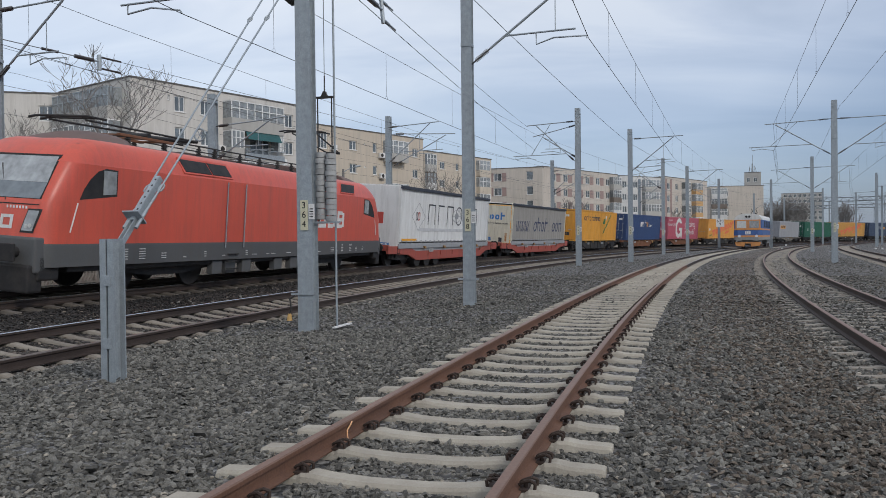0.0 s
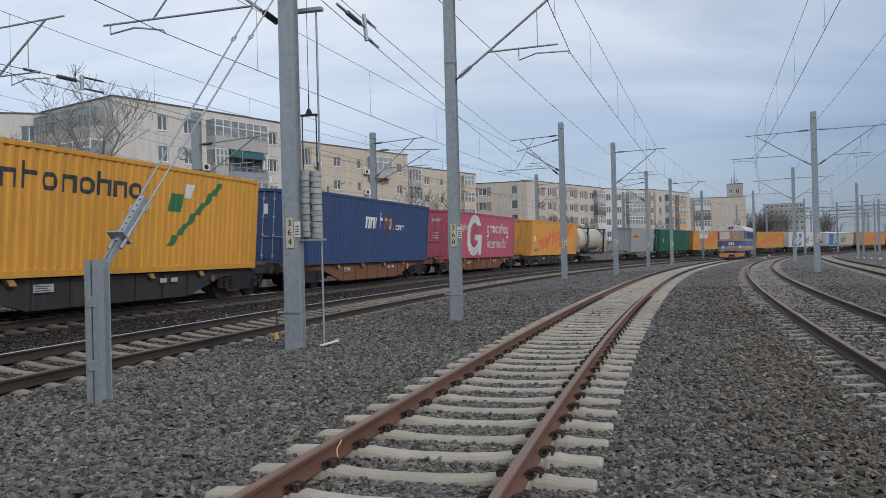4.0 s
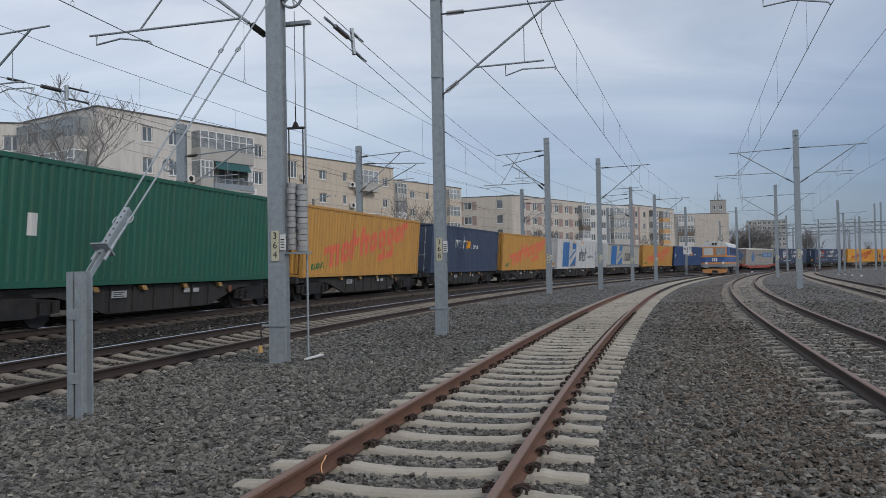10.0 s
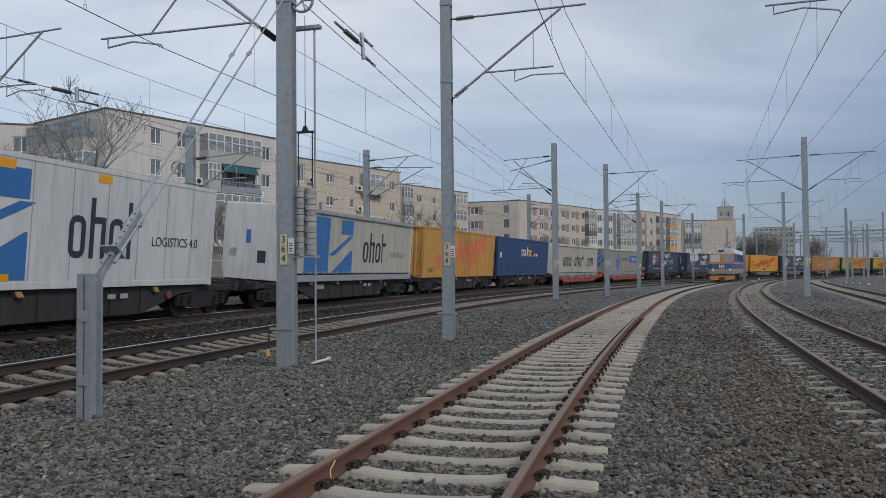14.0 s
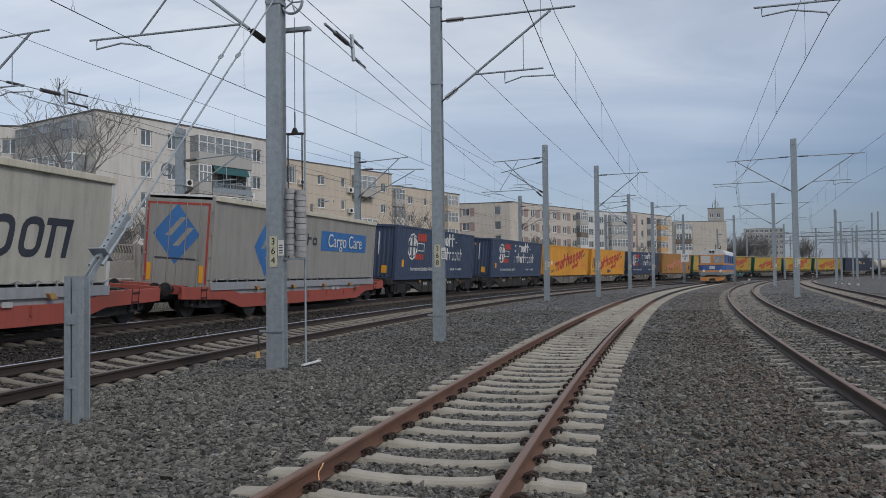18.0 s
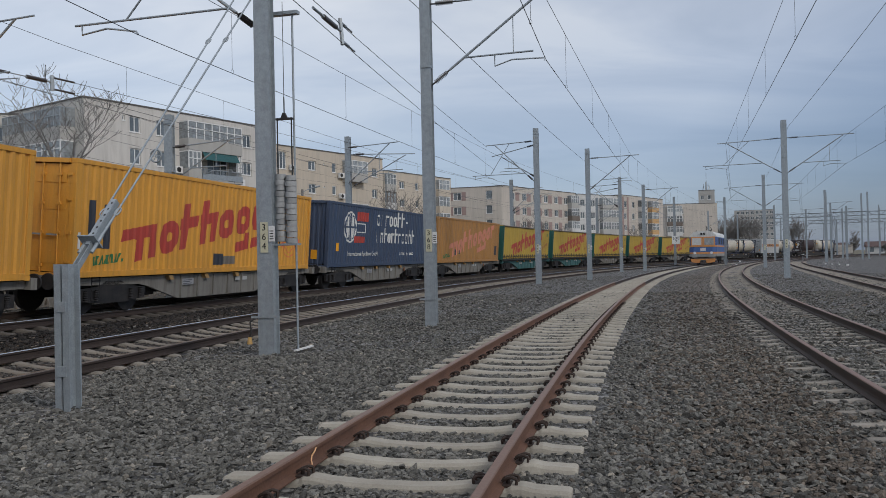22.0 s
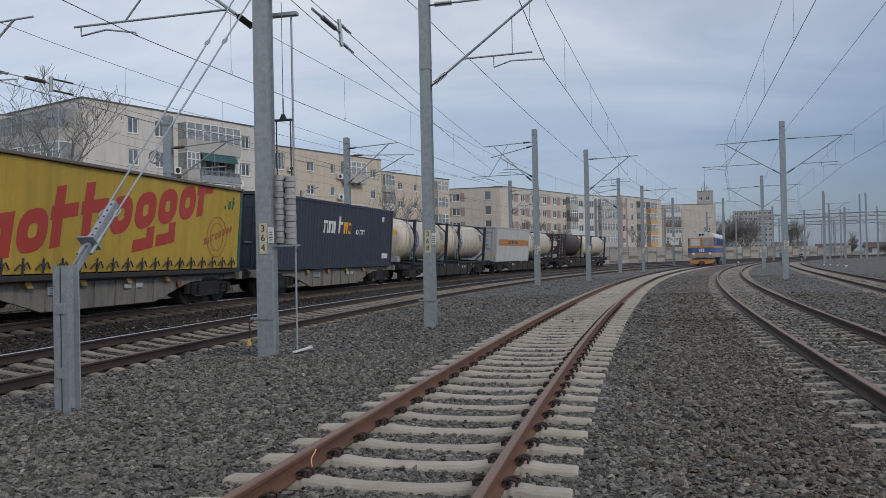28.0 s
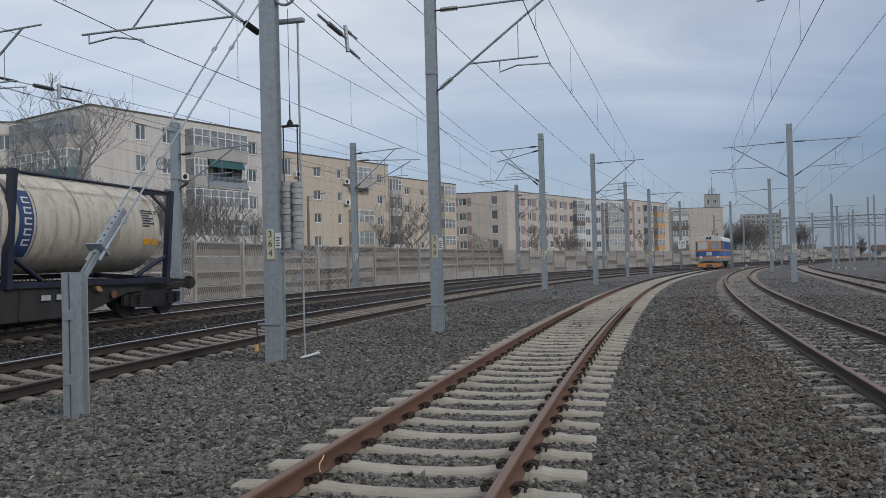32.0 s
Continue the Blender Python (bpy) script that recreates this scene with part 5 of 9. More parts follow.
def tank_container(base, label, overhang=1.45, frame_len=6.06, radius=1.18, marks=()):
    """A tank with domed ends on a steel frame; its leading end stands out past the frame."""
    ob = thing("tank_container", label, "tank container", group="containers on the freight train")
    F = frame_len / 2
    steel = "frame" if base == "tank" else base
    zc = 1.42
    x0, x1 = -F - overhang, F - 0.1
    bm = bmesh.new()
    n = 36
    prof = [(x0, 0.02), (x0 + 0.03, 0.45), (x0 + 0.10, 0.78), (x0 + 0.22, 1.0), (x0 + 0.36, 1.12), (x0 + 0.5, radius), (x1 - 0.5, radius), (x1 - 0.36, 1.12), (x1 - 0.22, 1.0), (x1 - 0.1, 0.78), (x1 - 0.03, 0.45), (x1, 0.02)]
    ringsv = [[bm.verts.new((x, r * math.sin(k * math.tau / n), zc + r * math.cos(k * math.tau / n))) for k in range(n)] for x, r in prof]
    for a, b in zip(ringsv, ringsv[1:]):
        for k in range(n):
            f = bm.faces.new((a[k], b[k], b[(k + 1) % n], a[(k + 1) % n]))
            f.smooth = True
    bmesh.ops.recalc_face_normals(bm, faces=bm.faces[:])
    part("barrel", bm, C[base], ob)
    for k in range(5):
        bm = bmesh.new()
        x = x0 + 0.7 + k * (x1 - x0 - 1.4) / 4
        tube(bm, (x - 0.035, 0, zc), (x + 0.035, 0, zc), radius + 0.022, n=36, caps=False)
        part("hoop", bm, C["tank"] if base == "tank" else C[base], ob)
    for sx in (-1, 1):
        for sy in (-1, 1):
            bm = bmesh.new()
            box(bm, sx * (F - 0.08) - 0.08, sx * (F - 0.08) + 0.08, sy * 1.14 - 0.08, sy * 1.14 + 0.08, 0, 2.6, 0.01)
            part("corner_post", bm, C[steel], ob)
            bm = bmesh.new()
            tube(bm, (sx * (F - 0.1), sy * 1.12, 0.75), (sx * (F - 1.3), sy * 0.95, 0.16), 0.06, n=8)
            part("brace", bm, C[steel], ob)
        for z in (0.02, 2.46):
            bm = bmesh.new()
            box(bm, sx * (F - 0.08) - 0.07, sx * (F - 0.08) + 0.07, -1.06, 1.06, z, z + 0.12)
            if z > 1:
                for sg in (-1, 1):
                    tube(bm, (sx * (F - 0.08), sg * 1.08, 2.0), (sx * (F - 0.08), sg * 0.5, 2.5), 0.05, n=6)
            part("end_beam", bm, C[steel], ob)
    for sy in (-1, 1):
        bm = bmesh.new()
        box(bm, -F + 0.16, F - 0.16, sy * 1.14 - 0.05, sy * 1.14 + 0.05, 0.02, 0.14)
        part("bottom_rail", bm, C[steel], ob)
        bm = bmesh.new()
        tube(bm, (-F + 0.16, sy * 1.12, 2.54), (F - 0.16, sy * 1.12, 2.54), 0.04, n=6)
        part("top_rail", bm, C[steel], ob)
    bm = bmesh.new()
    box(bm, x0 + 0.8, x1 - 0.4, -0.3, 0.3, 2.62, 2.65)
    for k in range(8):
        x = x0 + 0.9 + k * (x1 - x0 - 1.5) / 7
        tube(bm, (x, -0.5, 2.55), (x, 0.5, 2.63), 0.015, n=5)
    part("walkway", bm, GALV, ob)
    if base == "tank":
        bm = bmesh.new()
        xl = -F - 0.42
        for x in (xl - 0.2, xl + 0.2):
            tube(bm, (x, -1.22, 0.3), (x, -1.20, 1.75), 0.018, n=6)
            tube(bm, (x, -1.20, 1.75), (x, -0.75, 2.62), 0.018, n=6)
        for k in range(9):
            z = 0.45 + k * 0.27
            y = -1.21 if z < 1.75 else -1.20 + (z - 1.75) * 0.52
            tube(bm, (xl - 0.2, y, z), (xl + 0.2, y, z), 0.014, n=6)
        part("ladder", bm, GALV, ob)
        bm = bmesh.new()
        box(bm, x0 + 0.2, x0 + 0.7, -0.7, -0.15, 0.16, 0.48, 0.02)
        part("valve_box", bm, C["grey"], ob)
    # a blue name band round the near side, and small plates
    if base == "tank":
        bm = bmesh.new()
        for k in range(12):
            a0, a1 = [math.radians(52 + 76 * (k + j) / 12) for j in (0, 1)]
            r = radius + 0.012
            q = [bm.verts.new((x, -r * math.sin(a), zc + r * math.cos(a))) for x, a in ((-F + 0.30, a0), (-F + 0.30, a1), (-F + 0.82, a1), (-F + 0.82, a0))]
            bm.faces.new(q[::-1])
        bmesh.ops.recalc_face_normals(bm, faces=bm.faces[:])
        part("name_band", bm, C["blue"], ob, "dark blue name band")
        bm = bmesh.new()
        r = radius + 0.018
        for k in range(5):
            a = math.radians(60 + 11.5 * k)
            for x0m, x1m, a0m, a1m in ((0.44, 0.49, 0.0, 0.13), (0.49, 0.66, 0.0, 0.03), (0.49, 0.66, 0.1, 0.13)):
                bm.faces.new([bm.verts.new((-F + x, -r * math.sin(b), zc + r * math.cos(b))) for x, b in ((x0m, a + a0m), (x0m, a + a1m), (x1m, a + a1m), (x1m, a + a0m))])
        bmesh.ops.recalc_face_normals(bm, faces=bm.faces[:])
        part("band_marks", bm, C["mark_white"], ob)
        bm = bmesh.new()
        for x, a in ((F - 1.25, 100), (F - 0.9, 100)):
            aa = math.radians(a)
            r = radius + 0.012
            q = [bm.verts.new((x + dx, -r * math.sin(aa + da), zc + r * math.cos(aa + da))) for dx, da in ((0, 0), (0, 0.14), (0.3, 0.14), (0.3, 0))]
            bm.faces.new(q[::-1])
        part("hazard_plate", bm, C["label"], ob)
        bm = bmesh.new()
        for row in range(7):
            aa = math.radians(62 + 3.4 * row)
            r = radius + 0.012
            x = F - 1.35
            w = (0.8, 0.7, 0.35, 0.5, 0.4, 0.55, 0.3)[row]
            q = [bm.verts.new((x + dx, -r * math.sin(aa + da), zc + r * math.cos(aa + da))) for dx, da in ((0, 0), (0, 0.03), (w, 0.03), (w, 0))]
            bm.faces.new(q[::-1])
        part("data_bars", bm, C["mark_dark"], ob)

        def dome(y, z):
            return x0 + float(np.interp(math.hypot(y, z - zc), [0.02, 0.45, 0.78, 1.0, 1.12, radius], [0, 0.03, 0.10, 0.22, 0.36, 0.5])) - 0.012

        def patch(bm, y0, y1, z0, z1):
            n = 4
            ys = [y0 + (y1 - y0) * k / n for k in range(n + 1)]
            zs = [z0, (z0 + z1) / 2, z1]
            g = [[bm.verts.new((dome(y, z), y, z)) for y in ys] for z in zs]
            for a, b in zip(g, g[1:]):
                for k in range(n):
                    bm.faces.new((a[k + 1], a[k], b[k], b[k + 1]))

        for y0, y1, z0, z1, col in ((0.05, 0.55, 1.45, 1.85, "mark_blue"), (0.1, 0.6, 2.22, 2.27, "mark_dark"), (-0.62, -0.42, 1.72, 1.92, "label")):
            bm = bmesh.new()
            patch(bm, y0, y1, z0, z1)
            part("end_plate", bm, C[col], ob)
        bm = bmesh.new()
        for row in range(9):
            w = (0.75, 0.45, 0, 0.4, 0.34, 0.42, 0.3, 0.38, 0.26)[row]
            if w:
                z = 2.06 - 0.09 * row
                y = 0.35 if row < 2 else -0.08
                patch(bm, y - w * 0.8, y, z, z + 0.022)
        part("data_bars", bm, C["mark_dark"], ob)
    else:
        # a pressed end plate inside the frame, a ladder and round and square plates on it
        xe = -F + 0.02
        corner = [(sy * (0.66 + 0.32 * math.cos(a)), 1.42 + sz * (0.7 + 0.32 * math.sin(a))) for sy, sz, turn in ((1, 1, 0), (-1, 1, 1), (-1, -1, 0), (1, -1, 1)) for a in [math.radians(22.5 * (4 - m if turn else m)) for m in range(5)]]
        bm = bmesh.new()
        prism(bm, [(y, z) for y, z in corner], "x", xe, xe + 0.3)
        part("end_wall", bm, C[base], ob)
        bm = bmesh.new()
        for y in (-0.62, -0.9):
            tube(bm, (xe - 0.1, y, 0.15), (xe - 0.1, y, 2.5), 0.018, n=6)
        for k in range(8):
            tube(bm, (xe - 0.1, -0.62, 0.35 + 0.29 * k), (xe - 0.1, -0.9, 0.35 + 0.29 * k), 0.014, n=6)
        part("ladder", bm, GALV, ob)
        bm = bmesh.new()
        prism(bm, [(0.52, 0.5), (-0.32, 0.5), (-0.32, 0.3), (-0.2, 0.14), (0.4, 0.14), (0.52, 0.3)], "x", xe - 0.06, xe)
        part("valve_box", bm, C["pale"], ob, "pale valve cover")
        for sides, y, z, size, turn, col in ((24, 0.0, 1.6, 0.29, 0, "mark_white"), (24, 0.0, 1.6, 0.16, 0, "cream"), (4, 0.2, 1.05, 0.24, 0, "mark_white"), (4, 0.38, 1.55, 0.22, 45, "label"), (4, 0.72, 1.78, 0.16, 45, "label"), (16, 0.82, 1.4, 0.08, 0, "mark_white")):
            bm = bmesh.new()
            prism(bm, [(y + size * math.cos(math.radians(turn) + k * math.tau / sides), z + size * math.sin(math.radians(turn) + k * math.tau / sides)) for k in range(sides)], "x", xe - (0.02 if col == "label" else 0.016 if col == "cream" else 0.01), xe)
            part("end_plate", bm, C[col], ob)
        for y0, y1, z in ((0.35, -0.3, 2.26), (0.15, -0.05, 2.12), (0.4, 0.22, 2.02), (0.4, 0.25, 1.95), (0.12, -0.05, 2.0), (-0.1, -0.25, 1.95), (-0.35, -0.55, 2.0)):
            bm = bmesh.new()
            box(bm, xe - 0.008, xe, y1, y0, z, z + 0.045)
            part("data_bar", bm, C["mark_white"], ob)
    return ob


WHEEL = {}


def bogie(parent, x, col):
    bm = bmesh.new()
    for sg in (-1, 1):
        prism(bm, [(x - 1.35, 0.36), (x - 1.35, 0.64), (x - 0.62, 0.70), (x - 0.3, 0.84), (x + 0.3, 0.84), (x + 0.62, 0.70), (x + 1.35, 0.64), (x + 1.35, 0.36), (x + 0.5, 0.27), (x - 0.5, 0.27)], "y", sg * 1.0 - 0.05, sg * 1.0 + 0.05)
    box(bm, x - 0.18, x + 0.18, -0.95, 0.95, 0.5, 0.76)
    bo = part("bogie", bm, BLACK, parent, "black two-axle bogie")
    for dx in (-0.9, 0.9):
        for sg in (-1, 1):
            if "w" not in WHEEL:
                b2 = bmesh.new()
                tube(b2, (0, -0.065, 0), (0, 0.065, 0), 0.455, n=26)
                tube(b2, (0, 0.066, 0), (0, 0.085, 0), 0.48, n=26)
                tube(b2, (0, -0.13, 0), (0, -0.066, 0), 0.12, n=12)
                me = bpy.data.meshes.new("wheel")
                b2.to_mesh(me)
                b2.free()
                me.materials.append(BLACK)
                WHEEL["w"] = me
                b2 = bmesh.new()
                prof = [(0.045 if k % 2 else 0.068, 0.0225 * k) for k in range(13)]
                ringsv = [[b2.verts.new((r * math.cos(j * math.tau / 10), r * math.sin(j * math.tau / 10), z)) for j in range(10)] for r, z in prof]
                for ra, rb in zip(ringsv, ringsv[1:]):
                    for j in range(10):
                        b2.faces.new((ra[j], ra[(j + 1) % 10], rb[(j + 1) % 10], rb[j]))
                me = bpy.data.meshes.new("spring")
                b2.to_mesh(me)
                b2.free()
                me.materials.append(BLACK)
                WHEEL["s"] = me
            w = new("wheel", WHEEL["w"])
            w.parent, w.location = bo, (x + dx, sg * 0.76, 0.46)
            w.rotation_euler = (0, 0, math.pi if sg > 0 else 0)
            for ds in (-0.2, 0.2):
                sp = new("spring", WHEEL["s"])
                sp.parent, sp.location = bo, (x + dx + ds, sg * 1.08, 0.36)


def wagon(length, col, label, pocket=False, belly=0.44):
    """A skeletal container wagon: fish-bellied side sills, cross members, buffers, two bogies."""
    ob = thing("pocket_wagon" if pocket else "container_wagon", label, "wagon", group="wagons of the freight train")
    L = length / 2
    body = C[col]
    for sg in (-1, 1):
        bm = bmesh.new()
        if pocket:
            out = [(-L + 0.05, 0.95), (-L + 0.05, 0.60), (-L + 2.4, 0.52), (-L + 3.5, 0.22), (L - 3.5, 0.22), (L - 2.4, 0.52), (L - 0.05, 0.60), (L - 0.05, 0.95), (L - 2.3, 0.92), (L - 3.4, 0.68), (-L + 3.4, 0.68), (-L + 2.3, 0.92)]
        else:
            out = [(-L + 0.2, 0.93), (-L + 0.2, 0.76), (-L + 3.0, 0.72), (-L + 3.4, 0.64), (-L + 4.9, belly - 0.22), (L - 4.9, belly - 0.22), (L - 3.4, 0.64), (L - 3.0, 0.72), (L - 0.2, 0.76), (L - 0.2, 0.93)]
        y = sg * (1.24 if pocket else 1.05)
        prism(bm, out, "y", min(y, y - sg * 0.12), max(y, y - sg * 0.12))
        part("side_sill", bm, body, ob)
        for k in range(6 if not pocket else 5):
            x = -L + 5.0 + k * (length - 10.0) / (5 if not pocket else 4)
            bm = bmesh.new()
            box(bm, x - 0.035, x + 0.035, min(y, y + sg * 0.05), max(y, y + sg * 0.05), belly - 0.18 * (not pocket), 0.66 if pocket else 0.9)
            part("sill_rib", bm, body, ob)
        for k in range(4):
            x = -L + 4.4 + k * (length - 8.8) / 3
            bm = bmesh.new()
            prism(bm, [(x - 0.22, 0.93), (x - 0.02, 0.93), (x + 0.08, 0.80), (x - 0.12, 0.80)], "y", min(y, y + sg * 0.12), max(y, y + sg * 0.12))
            part("container_lug", bm, C["lug"], ob)
        bm = bmesh.new()
        x = L - 3.8
        tube(bm, (x, y + sg * 0.06, 0.70), (x, y + sg * 0.09, 0.70), 0.17 if col == "rust" else 0.11, n=18)
        part("brake_wheel", bm, C["rust"] if col != "rust" else C["lug"], ob)
        bm = bmesh.new()
        box(bm, -L + 5.0, -L + 5.6, y + sg * 0.051 - 0.006, y + sg * 0.051 + 0.006, 0.62, 0.80)
        dp = part("data_panel", bm, C["pale"] if col != "wagon" else C["grey"], ob)
        bm = bmesh.new()
        for k in range(3):
            box(bm, -L + 5.05, -L + 5.5 - 0.1 * (k % 2), y + sg * 0.058 - 0.003, y + sg * 0.058 + 0.003, 0.65 + 0.05 * k, 0.67 + 0.05 * k)
        part("panel_bars", bm, C["mark_dark"], dp)
        for k in range(2):
            bm = bmesh.new()
            box(bm, L - 6.4 + 0.5 * k, L - 6.1 + 0.5 * k, y + sg * 0.051 - 0.006, y + sg * 0.051 + 0.006, 0.66, 0.78)
            part("data_panel", bm, C["pale"], ob)
        for x in (-L + 1.2, L - 1.2):
            bm = bmesh.new()
            for k in range(3):
                box(bm, x - 0.16, x + 0.16, y - 0.03, y + 0.03, 0.36 + 0.24 * k, 0.39 + 0.24 * k)
            for dx in (-0.15, 0.15):
                tube(bm, (x + dx, y, 0.36), (x + dx, y, 0.95), 0.015, n=5)
            part("step", bm, BLACK, ob)
    bm = bmesh.new()
    box(bm, -L + 0.25, L - 0.25, -0.18, 0.18, 0.62, 0.9)
    for k in range(7):
        x = -L + 0.5 + k * (length - 1.0) / 6
        box(bm, x - 0.1, x + 0.1, -1.1 if pocket else -0.92, 1.1 if pocket else 0.92, 0.7, 0.88)
    part("centre_beam", bm, BLACK, ob)
    bm = bmesh.new()
    for k, x in enumerate((-L + 3.9, -L + 5.6, -0.9, 1.1, L - 5.4, L - 3.9)):
        tube(bm, (x - 0.45, 0.42 if k % 2 else -0.45, 0.5), (x + 0.45, 0.42 if k % 2 else -0.45, 0.5), 0.17, n=12)
        box(bm, x - 0.2, x + 0.2, -0.75, 0.75, 0.36, 0.62)
    tube(bm, (-L + 3.2, -0.5, 0.42), (L - 3.2, -0.5, 0.42), 0.03, n=6)
    tube(bm, (-L + 3.2, 0.2, 0.40), (L - 3.2, 0.2, 0.40), 0.04, n=6)
    part("brake_gear", bm, BLACK, ob)
    for sx in (-1, 1):
        bm = bmesh.new()
        box(bm, sx * (L - 0.15) - 0.1, sx * (L - 0.15) + 0.1, -1.2, 1.2, 0.74, 1.0)
        part("headstock", bm, body, ob)
        for sy in (-0.875, 0.875):
            bm = bmesh.new()
            tube(bm, (sx * (L - 0.1), sy, 0.88), (sx * (L + 0.22), sy, 0.88), 0.1, n=12)
            tube(bm, (sx * (L + 0.22), sy, 0.88), (sx * (L + 0.27), sy, 0.88), 0.2, n=16)
            part("buffer", bm, BLACK, ob)
        bogie(ob, sx * (L - 1.9), col)
    return ob


TRAIN = []  # (thing, front, back, height) along the train from a mark in front of the engine


def load(ob, front, back, z=FLOOR):
    TRAIN.append((ob, front, back, z))
    return ob


def again(ob, front, back, z=FLOOR):
    return load(copy_thing(ob, Matrix()), front, back, z)


# ---- engines ----
def engine(label):
    """A modern red electric engine with a raked rounded front, side doors, roof gear."""
    ob = thing("electric_locomotive", label, "locomotive", group="freight train")
    L = 9.65
    # level cuts: height, set-back of the front, half width, half width of the flat front, run of the corner
    cuts = [(0.74, 0.0, 1.48, 1.1, 0.4), (1.21, 0.0, 1.5, 1.15, 0.4), (1.25, 0.0, 1.5, 1.15, 0.42), (1.8, 0.08, 1.5, 1.15, 0.5), (2.12, 0.14, 1.5, 1.24, 0.5), (2.5, 0.36, 1.5, 1.24, 0.5), (2.9, 0.60, 1.5, 1.22, 0.5), (3.04, 0.69, 1.5, 1.2, 0.55), (3.06, 0.70, 1.49, 1.2, 0.55), (3.24, 0.84, 1.44, 1.1, 0.65), (3.44, 1.06, 1.35, 1.0, 0.75), (3.56, 1.26, 1.27, 0.9, 0.8), (3.64, 1.5, 1.16, 0.8, 0.8), (3.68, 1.9, 0.9, 0.6, 0.6)]

    def outline(z, back, w, wf, run, grow=0.0):
        corner = [(-L + back + run * (1 - math.cos(a)), wf + (w - wf) * math.sin(a)) for a in (math.radians(d) for d in (0, 22, 45, 68, 90))]
        quarter = [(x - grow, y + grow) for x, y in [(-L + back, 0.0)] + corner]
        half = quarter + [(-x, y) for x, y in quarter[::-1]]
        return [(x, y, z) for x, y in half] + [(x, -y, z) for x, y in half[-2:0:-1]]

    bm = bmesh.new()
    loops = [[bm.verts.new(p) for p in outline(*c)] for c in cuts]
    n = len(loops[0])
    for a, b in zip(loops, loops[1:]):
        for k in range(n):
            f = bm.faces.new((a[k], a[(k + 1) % n], b[(k + 1) % n], b[k]))
            f.smooth = True
            f.material_index = 1 if f.calc_center_median().z < 1.24 else 2 if f.calc_center_median().z > 3.62 else 0
    bm.faces.new(loops[-1]).material_index = 2
    bm.faces.new(loops[0][::-1])
    for ring_verts in (loops[1], loops[2], loops[7], loops[8]):
        for k in range(n):
            bm.edges.get((ring_verts[k], ring_verts[(k + 1) % n])).smooth = False
    bmesh.ops.recalc_face_normals(bm, faces=bm.faces[:])
    part("body", bm, [C["loco"], C["locog"], C["roofdirt"]], ob, "red body with a dark grey skirt")
    levels = np.array(cuts)

    def front(y, z):
        """How far forward the nose stands at a place across and up."""
        back, w, wf, run = (float(np.interp(z, levels[:, 0], levels[:, i])) for i in range(1, 5))
        s = min(1.0, max(0.0, (abs(y) - wf) / (w - wf)))
        return -L + back + run * (1 - math.sqrt(1 - s * s))

    def on_nose(bm, quad, lift, sx, n=4):
        """A patch on the nose inside a quad of (across, up) places, lifted off it."""
        (y0, z0), (y1, z1), (y2, z2), (y3, z3) = quad
        g = []
        for j in range(n + 1):
            b = j / n
            g.append([])
            for i in range(n + 1):
                a = i / n
                y, z = (y0 * (1 - a) + y1 * a) * (1 - b) + (y3 * (1 - a) + y2 * a) * b, (z0 * (1 - a) + z1 * a) * (1 - b) + (z3 * (1 - a) + z2 * a) * b
                g[-1].append(bm.verts.new((sx * (front(y, z) - lift), y, z + lift * 0.4)))
        fs = [bm.faces.new((p[i], p[i + 1], q[i + 1], q[i])) for p, q in zip(g, g[1:]) for i in range(n)]
        for f in fs:
            f.smooth = True
        bmesh.ops.recalc_face_normals(bm, faces=fs)
        if sum(f.normal.x for f in fs) * sx > 0:
            bmesh.ops.reverse_faces(bm, faces=fs)

    for sx in (1, -1):
        bm = bmesh.new()
        on_nose(bm, ((-1.24, 2.06), (1.24, 2.06), (1.17, 3.2), (-1.17, 3.2)), 0.006, sx, 6)
        part("windscreen_seal", bm, C["rubber"], ob)
        # upper pane: its pale colour paints the reflected sky
        bm = bmesh.new()
        on_nose(bm, ((-1.19, 2.56), (1.19, 2.56), (1.12, 3.15), (-1.12, 3.15)), 0.014, sx, 6)
        part("windscreen", bm, CABGLASS, ob, "windscreen that mirrors the sky")
        # lower pane: darker glass paints the dim inside of the cab
        bm = bmesh.new()
        on_nose(bm, ((-1.2, 2.2), (1.2, 2.2), (1.19, 2.556), (-1.19, 2.556)), 0.014, sx, 6)
        part("windscreen", bm, GLASS, ob)
        bm = bmesh.new()
        for y0, y1 in ((0.05, 0.62), (-0.3, 0.3)):
            tube(bm, (-sx * (L - 0.16), y0, 2.14), (-sx * (L - 0.62), y1, 2.95), 0.018, n=6)
        part("wiper", bm, BLACK, ob)
        bm = bmesh.new()
        for k in range(3):
            y0 = -0.62 + 0.42 * k
            for quad in ([(0, 0), (0.08, 0), (0.08, 0.3), (0, 0.3)], [(0.26, 0), (0.34, 0), (0.34, 0.3), (0.26, 0.3)], [(0.08, 0), (0.26, 0), (0.26, 0.07), (0.08, 0.07)], [(0.08, 0.23), (0.26, 0.23), (0.26, 0.3), (0.08, 0.3)]):
                on_nose(bm, [(y0 + a, 1.53 + b) for a, b in quad], 0.01, sx, 1)
        for k in range(7):
            y0 = -0.95 + 0.085 * k
            on_nose(bm, [(y0, 1.97), (y0 + 0.05, 1.97), (y0 + 0.06, 2.03), (y0 + 0.01, 2.03)], 0.01, sx, 1)
        part("marking", bm, C["mark_white"], ob)
    bm = bmesh.new()
    box(bm, -L + 0.9, L - 0.9, -1.34, 1.34, 0.6, 0.76, 0.03)
    part("skirt", bm, BLACK, ob)
